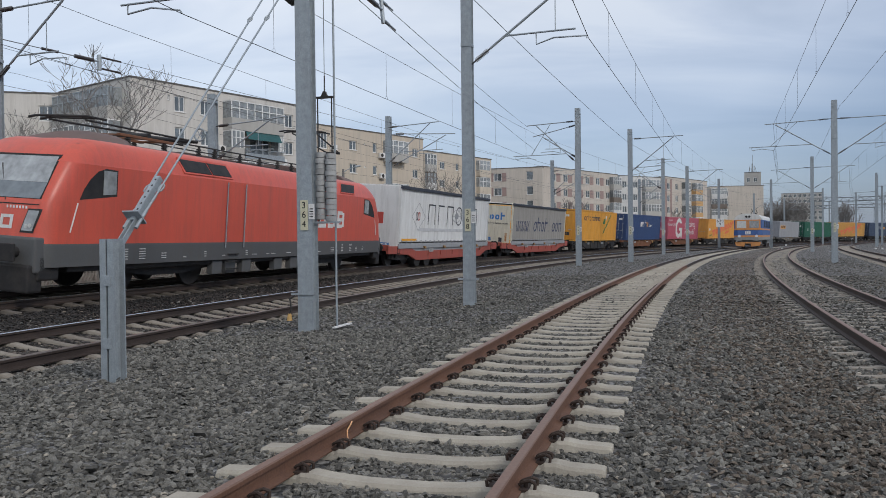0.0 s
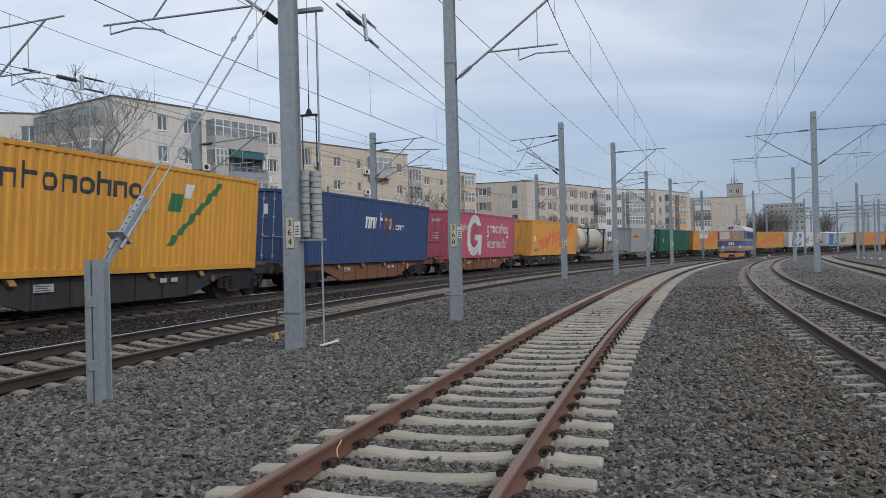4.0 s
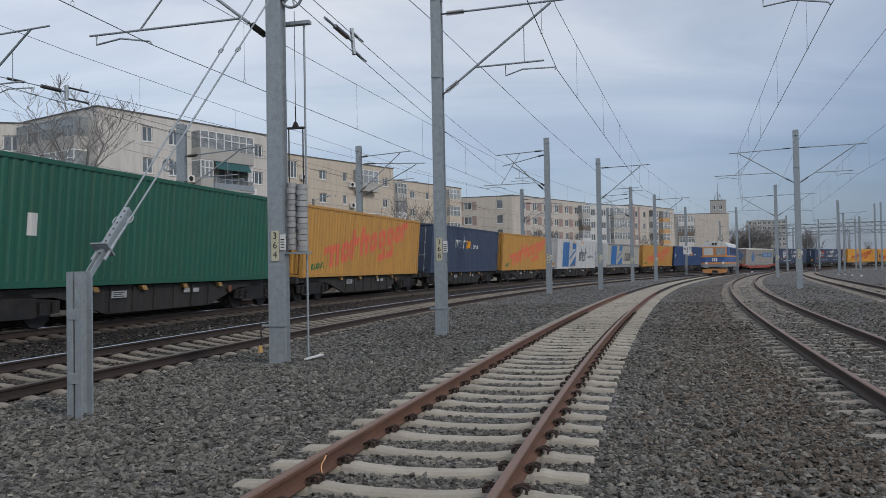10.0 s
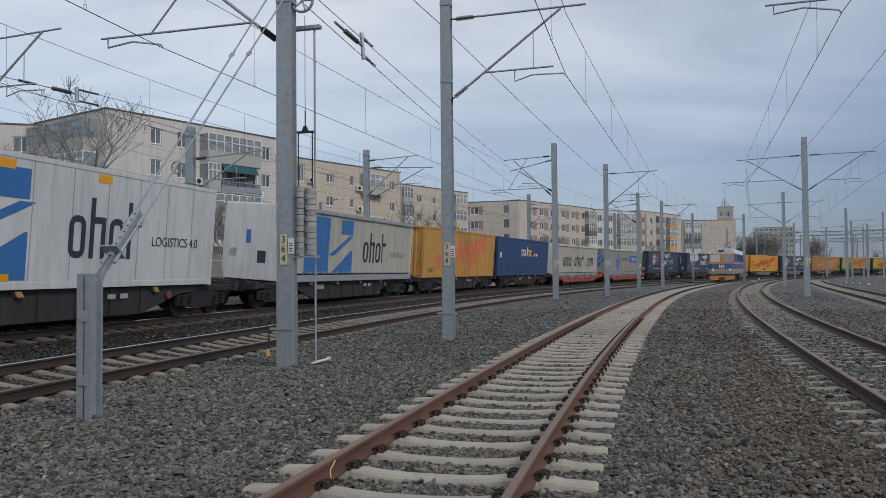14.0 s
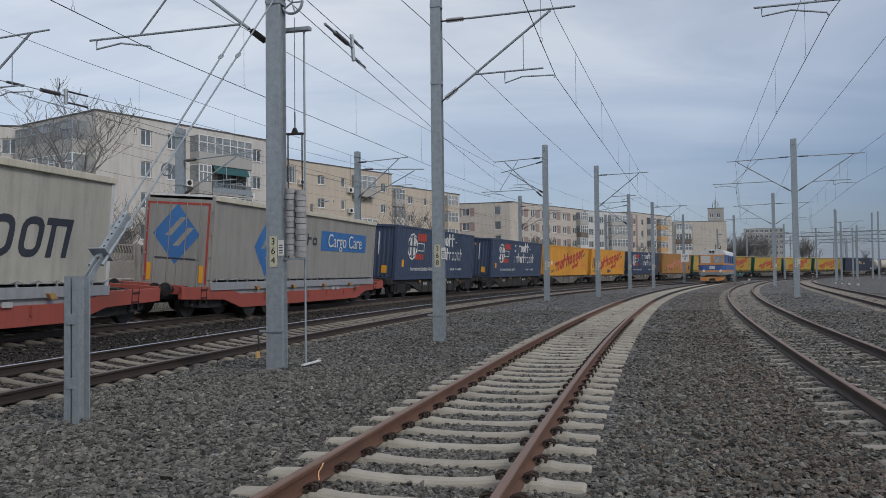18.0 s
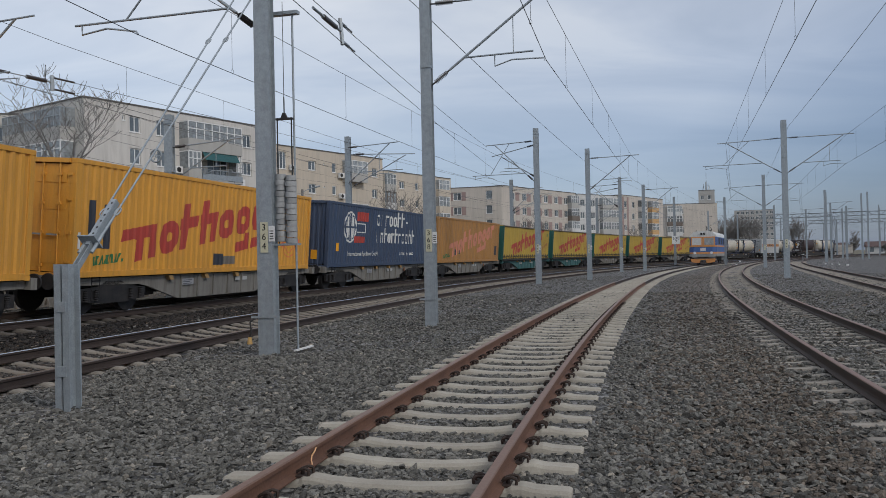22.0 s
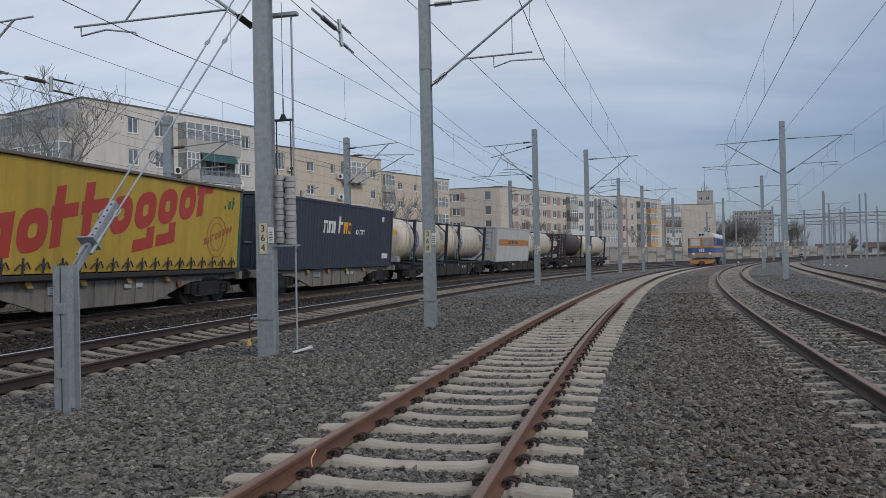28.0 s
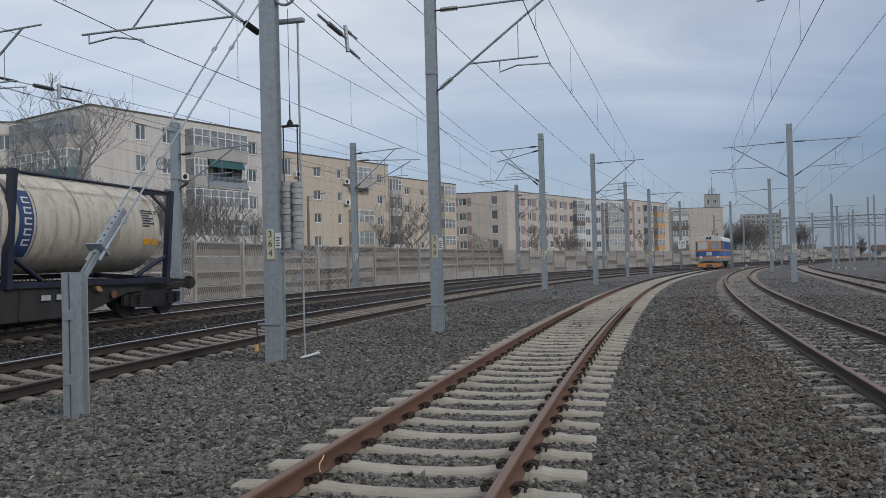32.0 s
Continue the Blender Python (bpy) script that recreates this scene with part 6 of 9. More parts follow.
    for sx in (-1, 1):
        # a domed cab roof, sooty from the wire
        bm = bmesh.new()
        xs, ys = [L - 1.25 - 0.2 * k for k in range(11)], [-1.16 + 0.29 * k for k in range(9)]
        dome = [[bm.verts.new((sx * x, y, 3.50 + 0.44 * (1 - (y / 1.16) ** 2) ** 0.6 * math.sin(min(1.0, (L - 1.25 - x) / 1.5) * math.pi / 2) ** 0.8)) for y in ys] for x in xs]
        low = [bm.verts.new((sx * xs[-1], y, 3.5)) for y in ys]
        for p, q in zip(dome + [dome[-1]], dome[1:] + [low]):
            if p is not q:
                for a, b, c, d in zip(p, p[1:], q[1:], q):
                    bm.faces.new((a, b, c, d)).smooth = q is not low
        bmesh.ops.recalc_face_normals(bm, faces=bm.faces[:])
        part("cab_roof", bm, C["roofdirt"], ob, "sooty domed cab roof")
        bm = bmesh.new()
        box(bm, min(sx * (L - 0.55), sx * (L + 0.1)), max(sx * (L - 0.55), sx * (L + 0.1)), -1.40, 1.40, 0.62, 1.38, 0.05)
        part("buffer_beam", bm, C["locog"], ob, "dark grey buffer beam")
        for sy in (-1, 1):
            bm = bmesh.new()
            on_nose(bm, [(sy * 0.84, 1.46), (sy * 1.20, 1.46), (sy * 1.32, 1.98), (sy * 0.98, 1.98)], 0.008, sx)
            hl = part("headlight", bm, BLACK, ob, "lamp cluster in a black surround")
            bm = bmesh.new()
            on_nose(bm, [(sy * 0.88, 1.50), (sy * 1.17, 1.50), (sy * 1.27, 1.94), (sy * 1.0, 1.94)], 0.016, sx)
            part("lens", bm, CABGLASS, hl, "pale lamp glass")
            for yy, zz in ((1.0, 1.6), (1.1, 1.62)):
                bm = bmesh.new()
                tube(bm, (sx * (front(yy, zz) - 0.03), sy * yy, zz), (sx * (front(yy, zz) + 0.02), sy * yy, zz), 0.045, n=12)
                part("bulb", bm, C["lamp"], hl)
            bm = bmesh.new()
            tube(bm, (sx * (L - 0.1), sy * 0.88, 1.05), (sx * (L + 0.36), sy * 0.88, 1.05), 0.12, n=12)
            box(bm, sx * (L + 0.38) - 0.03, sx * (L + 0.38) + 0.03, sy * 0.88 - 0.26, sy * 0.88 + 0.26, 0.86, 1.24, 0.02)
            part("buffer", bm, BLACK, ob)
            # cab side window in a dark swoosh, and its door
            bm = bmesh.new()
            y = sy * 1.505
            prism(bm, [(sx * (L - 1.0), 2.23), (sx * (L - 2.2), 2.36), (sx * (L - 2.2), 2.97), (sx * (L - 1.8), 2.98), (sx * (L - 1.55), 2.9), (sx * (L - 1.3), 2.7), (sx * (L - 1.12), 2.47)], "y", min(y, y - sy * 0.03), max(y, y - sy * 0.03))
            part("cab_window_surround", bm, BLACK, ob)
            bm = bmesh.new()
            prism(bm, [(sx * (L - 1.72), 2.37), (sx * (L - 2.15), 2.41), (sx * (L - 2.15), 2.93), (sx * (L - 1.72), 2.94)], "y", min(y + sy * 0.004, y + sy * 0.012), max(y + sy * 0.004, y + sy * 0.012))
            part("cab_window", bm, CABGLASS, ob)
            bm = bmesh.new()
            tube(bm, (sx * (L - 0.75), sy * 1.5, 1.5), (sx * (L - 0.95), sy * 1.5, 2.15), 0.02, n=6)
            part("handrail", bm, C["mark_white"], ob)
        bm = bmesh.new()
        box(bm, sx * (L + 0.02) - 0.2, sx * (L + 0.02) + 0.2, -1.35, 1.35, 0.2, 0.8, 0.05)
        box(bm, sx * (L - 0.3) - 0.3, sx * (L - 0.3) + 0.3, -1.4, 1.4, 0.45, 1.0, 0.05)
        part("snow_plough", bm, BLACK, ob)
        for dx in (-1.5, 1.5):
            for sy in (-1, 1):
                bm = bmesh.new()
                x = sx * 4.95 + dx
                tube(bm, (x, sy * 0.70, 0.575), (x, sy * 0.83, 0.575), 0.575, n=28)
                tube(bm, (x, sy * 0.83, 0.575), (x, sy * 0.95, 0.575), 0.2, n=12)
                part("wheel", bm, BLACK, ob)
        for sy in (-1, 1):
            bm = bmesh.new()
            prism(bm, [(sx * 4.95 - 2.3, 0.55), (sx * 4.95 - 2.3, 0.8), (sx * 4.95 - 0.7, 0.95), (sx * 4.95 + 0.7, 0.95), (sx * 4.95 + 2.3, 0.8), (sx * 4.95 + 2.3, 0.55), (sx * 4.95 + 0.6, 0.38), (sx * 4.95 - 0.6, 0.38)], "y", sy * 1.05 - 0.07, sy * 1.05 + 0.07)
            for dx in (-2.0, -1.0, 1.0, 2.0):
                tube(bm, (sx * 4.95 + dx, sy * 1.15, 0.6), (sx * 4.95 + dx, sy * 1.15, 0.98), 0.09, n=10)
            part("bogie_frame", bm, BLACK, ob)
    for sy in (-1, 1):
        y = sy * 1.505
        for x in (-2.82, -1.83):
            bm = bmesh.new()
            tube(bm, (x, y + sy * 0.05, 1.1), (x, y + sy * 0.05, 3.0), 0.02, n=6)
            part("door_handrail", bm, GALV, ob)
        bm = bmesh.new()
        box(bm, -2.7, -1.93, min(y, y + sy * 0.012), max(y, y + sy * 0.012), 1.26, 3.0, 0.004)
        part("side_door", bm, C["loco"], ob)
        bm = bmesh.new()
        for k in range(3):
            box(bm, -2.6, -2.05, y - 0.05, y + 0.05, 0.45 + 0.22 * k, 0.47 + 0.22 * k)
        part("door_steps", bm, BLACK, ob)
        for x, w in ((-5.0, 1.22), (-3.72, 0.95), (5.35, 1.22)):
            for grow, material, name in ((0.07, C["loco"], "grille_frame"), (0.0, BLACK, "roof_grille")):
                bm = bmesh.new()
                lean = 0.2 if x < 0 else -0.2
                za, ya, zb, yb = 3.15 - grow * 0.8, 1.475 + grow * 0.2, 3.46 + grow * 0.7, 1.355 - grow * 0.25
                q = [(px - (grow if k in (0, 3) else -grow), py + (0.006 if not grow else 0.0), pz) for k, (px, py, pz) in enumerate(((x + lean, ya, za), (x + w + lean, ya, za), (x + w, yb, zb), (x, yb, zb)))]
                lo = [bm.verts.new((px, sy * py, pz)) for px, py, pz in q]
                hi = [bm.verts.new((px, sy * (py + 0.012), pz + 0.018)) for px, py, pz in q]
                fs = [bm.faces.new(hi), bm.faces.new(lo)] + [bm.faces.new((lo[k], lo[(k + 1) % 4], hi[(k + 1) % 4], hi[k])) for k in range(4)]
                bmesh.ops.recalc_face_normals(bm, faces=fs)
                part(name, bm, material, ob)
        bm = bmesh.new()
        for k in range(3):
            a = 3.28 + 0.8 * k
            box(bm, a, a + 0.17, min(y, y + sy * 0.008), max(y, y + sy * 0.008), 1.75, 2.4)
            box(bm, a + 0.45, a + 0.62, min(y, y + sy * 0.008), max(y, y + sy * 0.008), 1.75 if k == 0 else 1.8, 2.4 if k == 0 else 2.35)
            if k:
                box(bm, a + 0.17, a + 0.45, min(y, y + sy * 0.008), max(y, y + sy * 0.008), 2.01, 2.14)
            box(bm, a + 0.17, a + 0.45, min(y, y + sy * 0.008), max(y, y + sy * 0.008), 1.75, 1.89)
            box(bm, a + 0.17, a + 0.45, min(y, y + sy * 0.008), max(y, y + sy * 0.008), 2.26, 2.4)
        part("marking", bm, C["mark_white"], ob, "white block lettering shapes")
        bm = bmesh.new()
        rng = random.Random(5)
        x = -7.2
        while x < 7.5:
            w = rng.uniform(0.08, 0.3)
            for k in range(rng.choice((1, 3, 5))):
                box(bm, x, x + w, min(y, y + sy * 0.006), max(y, y + sy * 0.006), 0.86 + 0.06 * k, 0.878 + 0.06 * k)
            x += w + rng.uniform(0.15, 0.9)
        part("data_bars", bm, C["mark_white"], ob)
        for x in (-3.2, -2.5, -1.6, 0.4, 1.5, 2.4):
            bm = bmesh.new()
            box(bm, x, x + 0.5, sy * 1.3 - 0.1, sy * 1.3 + 0.1, 0.32, 0.7, 0.02)
            part("equipment_box", bm, C["locog"], ob)
    # roof gear: the leading collector lies folded, the trailing one reaches up to the wire
    for x in (-5.2, 5.6):
        bm = bmesh.new()
        for y in (-0.5, 0.5):
            for dx in (-0.75, 0.75):
                for k in range(5):
                    tube(bm, (x + dx, y, 3.66 + 0.05 * k), (x + dx, y, 3.69 + 0.05 * k), 0.085, n=10)
                tube(bm, (x + dx, y, 3.6), (x + dx, y, 3.92), 0.05, n=8)
        part("insulator", bm, BLACK, ob)
        bm = bmesh.new()
        box(bm, x - 1.1, x + 1.1, -0.56, -0.44, 3.92, 3.99, 0.01)
        box(bm, x - 1.1, x + 1.1, 0.44, 0.56, 3.92, 3.99, 0.01)
        for dx in (-0.9, 0.0, 0.9):
            box(bm, x + dx - 0.06, x + dx + 0.06, -0.44, 0.44, 3.93, 3.98, 0.01)
        part("pantograph_base", bm, C["rust"], ob, "rusty red collector frame")
        bm = bmesh.new()
        up = x > 0
        hinge, elbow, head = (x + 0.2, 4.03), ((x + 1.75, 4.83) if up else (x + 2.55, 4.16)), ((x - 0.9, 5.32) if up else (x - 2.3, 4.14))
        tube(bm, (hinge[0], 0, hinge[1]), (elbow[0], 0, elbow[1]), 0.075, 0.06, n=8)
        tube(bm, (hinge[0] + 0.5, 0.12, hinge[1] - 0.02), (elbow[0] - 0.1, 0.12, elbow[1] - 0.12), 0.025, n=6)
        tube(bm, (hinge[0] - 0.1, -0.5, hinge[1]), (hinge[0] - 0.1, 0.5, hinge[1]), 0.09, n=8)
        tube(bm, (elbow[0], -0.3, elbow[1]), (elbow[0], 0.3, elbow[1]), 0.05, n=8)
        for y in (-0.28, 0.28):
            tube(bm, (elbow[0], y, elbow[1]), (head[0], y * 1.9, head[1]), 0.032, 0.026, n=6)
        for dx in (-0.18, 0.18):
            chain(bm, [(head[0] + dx, y, head[1] + 0.07 - 0.22 * max(0.0, abs(y) - 0.7) ** 1.3) for y in (-0.98, -0.88, -0.78, -0.68, 0.0, 0.68, 0.78, 0.88, 0.98)], 0.032, 6)
        for y in (-0.5, 0.5):
            tube(bm, (head[0] - 0.18, y, head[1] + 0.06), (head[0] + 0.18, y, head[1] + 0.06), 0.02, n=6)
        part("pantograph", bm, BLACK, ob, "raised collector" if up else "folded collector")
    for x in (-3.2, -2.4, -1.0, 0.2, 1.4, 2.4, 3.4):
        bm = bmesh.new()
        for k in range(4):
            tube(bm, (x, -0.75, 3.68 + 0.06 * k), (x, -0.75, 3.72 + 0.06 * k), 0.10 - 0.03 * (k % 2), n=10)
        tube(bm, (x, -0.75, 3.6), (x, -0.75, 3.98), 0.04, n=8)
        part("insulator", bm, BLACK, ob)
    bm = bmesh.new()
    tube(bm, (-4.2, -0.75, 3.98), (4.6, -0.75, 3.98), 0.022, n=6)
    tube(bm, (-4.2, 0.4, 3.96), (4.6, 0.4, 3.96), 0.02, n=6)
    part("roof_conductor", bm, BLACK, ob)
    for a, b, h in ((-3.6, 1.9, 3.78), (2.2, 3.4, 3.9)):
        bm = bmesh.new()
        box(bm, a, b, -0.5, 0.7, 3.62, h, 0.03)
        part("roof_cover", bm, C["roofdirt"], ob)
    return ob


def old_engine(m):
    """A standing older engine with a white roof, blue sides, orange bands."""
    ob = thing("diesel_locomotive", "blue and orange locomotive with a white roof, standing on the siding", "locomotive", m)
    blue, orange, roofw = paint("engine_blue", (0.05, 0.115, 0.31), 0.2), paint("engine_orange", (0.62, 0.27, 0.085), 0.3), paint("engine_white_roof", (0.62, 0.62, 0.60), 0.35)
    greyp = paint("engine_grey", (0.25, 0.26, 0.26), 0.4)
    L, W = 8.2, 1.58
    for z0, z1, col, nm in ((0.95, 1.3, greyp, "skirt"), (1.3, 1.5, orange, "band"), (1.5, 2.12, blue, "body"), (2.12, 2.3, orange, "band"), (2.3, 3.32, blue, "body")):
        bm = bmesh.new()
        w = W if z1 < 2.4 else W - 0.03
        prism(bm, [(-L + 0.25, -w), (-L, -w + 0.5), (-L, w - 0.5), (-L + 0.25, w), (L - 0.25, w), (L, w - 0.5), (L, -w + 0.5), (L - 0.25, -w)], "z", z0, z1 - 0.002)
        part(nm, bm, col, ob)
    bm = bmesh.new()
    prism(bm, [(-W + 0.03, 3.32), (-W + 0.16, 3.62), (-W + 0.5, 3.92), (-0.5, 4.06), (0.5, 4.06), (W - 0.5, 3.92), (W - 0.16, 3.62), (W - 0.03, 3.32)], "x", -L + 0.12, L - 0.12)
    part("roof", bm, roofw, ob)
    # one pane takes the pale lamp glass to paint a bright reflection
    for sy, glare in ((0.7, True), (-0.7, False)):
        bm = bmesh.new()
        box(bm, -L - 0.03, -L - 0.004, sy - 0.69, sy + 0.69, 2.14, 3.34, 0.01)
        f = part("window_surround", bm, orange, ob)
        bm = bmesh.new()
        box(bm, -L - 0.045, -L - 0.031, sy - 0.53, sy + 0.53, 2.36, 3.2, 0.01)
        part("windscreen", bm, C["lamp"] if glare else CABGLASS, f)
    for y in (-0.95, 0.95):
        bm = bmesh.new()
        tube(bm, (-L - 0.06, y, 1.42), (-L + 0.05, y, 1.42), 0.16, n=16)
        part("headlight", bm, C["mark_white"], ob)
        bm = bmesh.new()
        tube(bm, (-L - 0.45, y, 1.06), (-L + 0.05, y, 1.06), 0.12, n=12)
        box(bm, -L - 0.5, -L - 0.45, y - 0.3, y + 0.3, 0.86, 1.26, 0.03)
        part("buffer", bm, greyp, ob)
    for y in (-0.16, 0.16):
        bm = bmesh.new()
        tube(bm, (-L + 0.02, y, 3.7), (-L + 0.3, y, 3.7), 0.13, n=14)
        part("top_lamp", bm, BLACK, ob)
    for y in (-0.8, 0.8):
        bm = bmesh.new()
        tube(bm, (-L + 0.7, y, 3.8), (-L + 0.7, y, 4.12), 0.07, n=8)
        part("horn", bm, BLACK, ob)
    for k in range(3):
        bm = bmesh.new()
        box(bm, -L - 0.012, -L - 0.004, -0.3 + 0.22 * k, -0.14 + 0.22 * k, 1.62, 2.02)
        part("marking", bm, C["mark_white"], ob)
    bm = bmesh.new()
    prism(bm, [(-1.45, 0.72), (-1.3, 0.3), (-0.4, 0.18), (-0.3, 0.55), (0.3, 0.55), (0.4, 0.18), (1.3, 0.3), (1.45, 0.72)], "x", -L - 0.12, -L - 0.02)
    part("snow_plough", bm, orange, ob)
    for x in (-L + 1.6, -L + 3.6, L - 3.6, L - 1.6):
        for sy in (-1, 1):
            bm = bmesh.new()
            tube(bm, (x, sy * 0.7, 0.5), (x, sy * 0.85, 0.5), 0.5, n=24)
            part("wheel", bm, BLACK, ob)
    for sx in (-1, 1):
        bm = bmesh.new()
        box(bm, sx * (L - 2.6) - 1.8, sx * (L - 2.6) + 1.8, -1.15, 1.15, 0.45, 0.948)
        part("bogie_frame", bm, greyp, ob)
    for sy in (-1, 1):
        for k in range(4):
            bm = bmesh.new()
            x = -L + 3.0 + k * 3.2
            y = sy * (W - 0.02)
            box(bm, x, x + 1.5, min(y, y + sy * 0.02), max(y, y + sy * 0.02), 2.45, 3.2, 0.006)
            part("side_grille", bm, BLACK, ob)
    bm = bmesh.new()
    for x in (-3.2, 3.2):
        tube(bm, (x - 1.0, 0, 4.1), (x + 0.6, 0, 4.5), 0.05, n=6)
        tube(bm, (x + 0.6, 0, 4.5), (x - 0.6, 0, 4.75), 0.04, n=6)
    part("roof_gear", bm, BLACK, ob)
    return ob


# ---- laying out: tracks ----
build_ground()
build_track(SIDING, 0.0, RAIL_TOP, 0.0, -10, 122, 6.005, 60, (RUST, RUSTTOP, CONC), "rusty siding track on pale concrete sleepers, curving to the right", clips_to=26)
build_track(MAIN, -GAUGE / 2, MAIN_Z, MAIN_CANT, -30, 330, 0.2, 62, (RAILDARK, SHINE, CONCOLD), "main track with polished rails on stained concrete sleepers", joined_to=130, tall=1.19)
build_track(MAIN, OUTER_OFF - GAUGE / 2, OUTER_Z, OUTER_CANT, -40, 330, 0.1, 40, (RAILDARK, SHINE, CONCSOOTSHADE), "outer main track with polished rails beneath the freight train", joined_to=130, tall=1.19)
build_track(EAST, 0.0, RAIL_TOP, 0.0, -65, 300, 0.1, 50, (RAILDARK, RUSTTOP, CONCDARK), "curving yard track with dark rails on old sleepers", joined_to=130, tall=1.07)
build_track(FAREAST, 0.0, RAIL_TOP, 0.0, -18, 280, 0.1, 24, (RAILDARK, RUSTTOP, CONCDARK), "far yard track with dark rails", joined_to=110)

# an orange chalk stroke on the inner side of the siding's rail
chalk = thing("chalk_mark", "short orange chalk stroke on the rusty rail", "chalk mark")
bm = bmesh.new()
chain(bm, [(*[float(v) for v in SIDING.at(5.75 + ds, -GAUGE / 2 + du)[:2]], dz) for ds, du, dz in ((0.02, 0.0375, 0.158), (0.0, 0.0375, 0.14), (-0.01, 0.014, 0.10), (-0.02, 0.014, 0.07), (-0.05, 0.03, 0.058), (-0.1, 0.055, 0.052))], 0.006, 6)
part("stroke", bm, mat("orange_chalk", (0.85, 0.5, 0.28), 0.9), chalk)

# ---- noise wall of concrete panels ----
WALLC = mat("wall_concrete", (0.35, 0.33, 0.30), 0.92, 0, 0.16, 1.2, 14, 0.5, dirt=(0.17, 0.155, 0.14), dirt_amount=0.6, dirt_scale=1.3, each=0.16)
WALL_OFF, WALL_TOP = -10.6, 2.95


def build_wall():
    wall = thing("noise_wall", "tall grey concrete panel noise wall beside the tracks", "wall", kind="structure")
    step = 4.0

    def slab(pattern):
        bm = bmesh.new()
        if pattern:
            box(bm, 0.02, step - 0.18, 0.06, 0.1, 0.0, 0.655)
            box(bm, 0.02, step - 0.18, -0.05, 0.06, 0.0, 0.05)
            box(bm, 0.02, step - 0.18, -0.05, 0.06, 0.595, 0.655)
            box(bm, 0.02, 0.1, -0.05, 0.06, 0.05, 0.595)
            box(bm, step - 0.26, step - 0.18, -0.05, 0.06, 0.05, 0.595)
        else:
            box(bm, 0.02, step - 0.18, -0.05, 0.05, 0.0, 0.325)
            box(bm, 0.02, step - 0.18, -0.045, 0.05, 0.33, 0.655)
        if pattern:
            n = 21
            for k in range(n):
                x = 0.12 + k * (step - 0.45) / n
                for z, dr in ((0.055, 1), (0.335, -1)):
                    q = [(x + (0.0 if dr > 0 else 0.13), z), (x + 0.07 + (0.0 if dr > 0 else 0.13), z), (x + 0.07 + (0.13 if dr > 0 else 0.0), z + 0.25), (x + (0.13 if dr > 0 else 0.0), z + 0.25)]
                    prism(bm, q, "y", -0.06, 0.058)
        me = bpy.data.meshes.new("panel")
        bm.to_mesh(me)
        bm.free()
        me.materials.append(WALLC)
        return me

    flat, cut = slab(False), slab(True)
    bm = bmesh.new()
    box(bm, -0.075, 0.075, -0.09, 0.09, -0.3, 2.74, 0.012)
    pm = bpy.data.meshes.new("wall_post")
    bm.to_mesh(pm)
    bm.free()
    pm.materials.append(WALLC)
    s = 4.0
    k = 0
    while s < 230:
        x, y, h = MAIN.at(s, WALL_OFF)
        x2, y2, _ = MAIN.at(s + step, WALL_OFF)
        ang = math.degrees(math.atan2(y2 - y, x2 - x))
        m = pose(float(x), float(y), 0.2, 0, 0, ang)
        p = new("wall_post", pm)
        p.parent, p.matrix_world = wall, m
        for j in range(4):
            pat = (j != 2 or k % 3 == 0) if s < 50 else (j != 0) if s < 80 else (k + j) % 3 == 2
            q = new("panel", cut if pat else flat)
            q.parent, q.matrix_world = wall, m @ pose(0.1, 0, 0.02 + 0.675 * j)
        s += step
        k += 1


build_wall()

# ---- blocks of flats ----
PLASTER["grey"] = plaster("grey", (0.42, 0.41, 0.39))
PLASTER["roof"] = mat("roof_felt", (0.12, 0.115, 0.11), 0.9, 0, 0.2, 1, 20, 0.1)
PLASTER["dark"] = plaster("dark", (0.16, 0.13, 0.11))
PLASTER["cream"] = plaster("cream", (0.60, 0.575, 0.54), 0.55)
PLASTER["sand"] = plaster("sand", (0.55, 0.48, 0.395), 0.5)
PLASTER["pink"] = plaster("pink", (0.33, 0.235, 0.22))
PLASTER["beige"] = plaster("beige", (0.54, 0.49, 0.435), 0.55)
PLASTER["white"] = plaster("white", (0.60, 0.60, 0.59))
PLASTER["ochre"] = plaster("ochre", (0.56, 0.34, 0.15))
PLASTER["teal"] = plaster("teal", (0.10, 0.17, 0.18))
AWNING = mat("green_awning", (0.025, 0.095, 0.10), 0.8, 0, 0.2, 3, 30, 0.1)
FL = [1.6, 4.3, 6.95, 9.6, 12.3]
SLABS = [1.0, 3.7, 6.35, 9.0, 11.7]

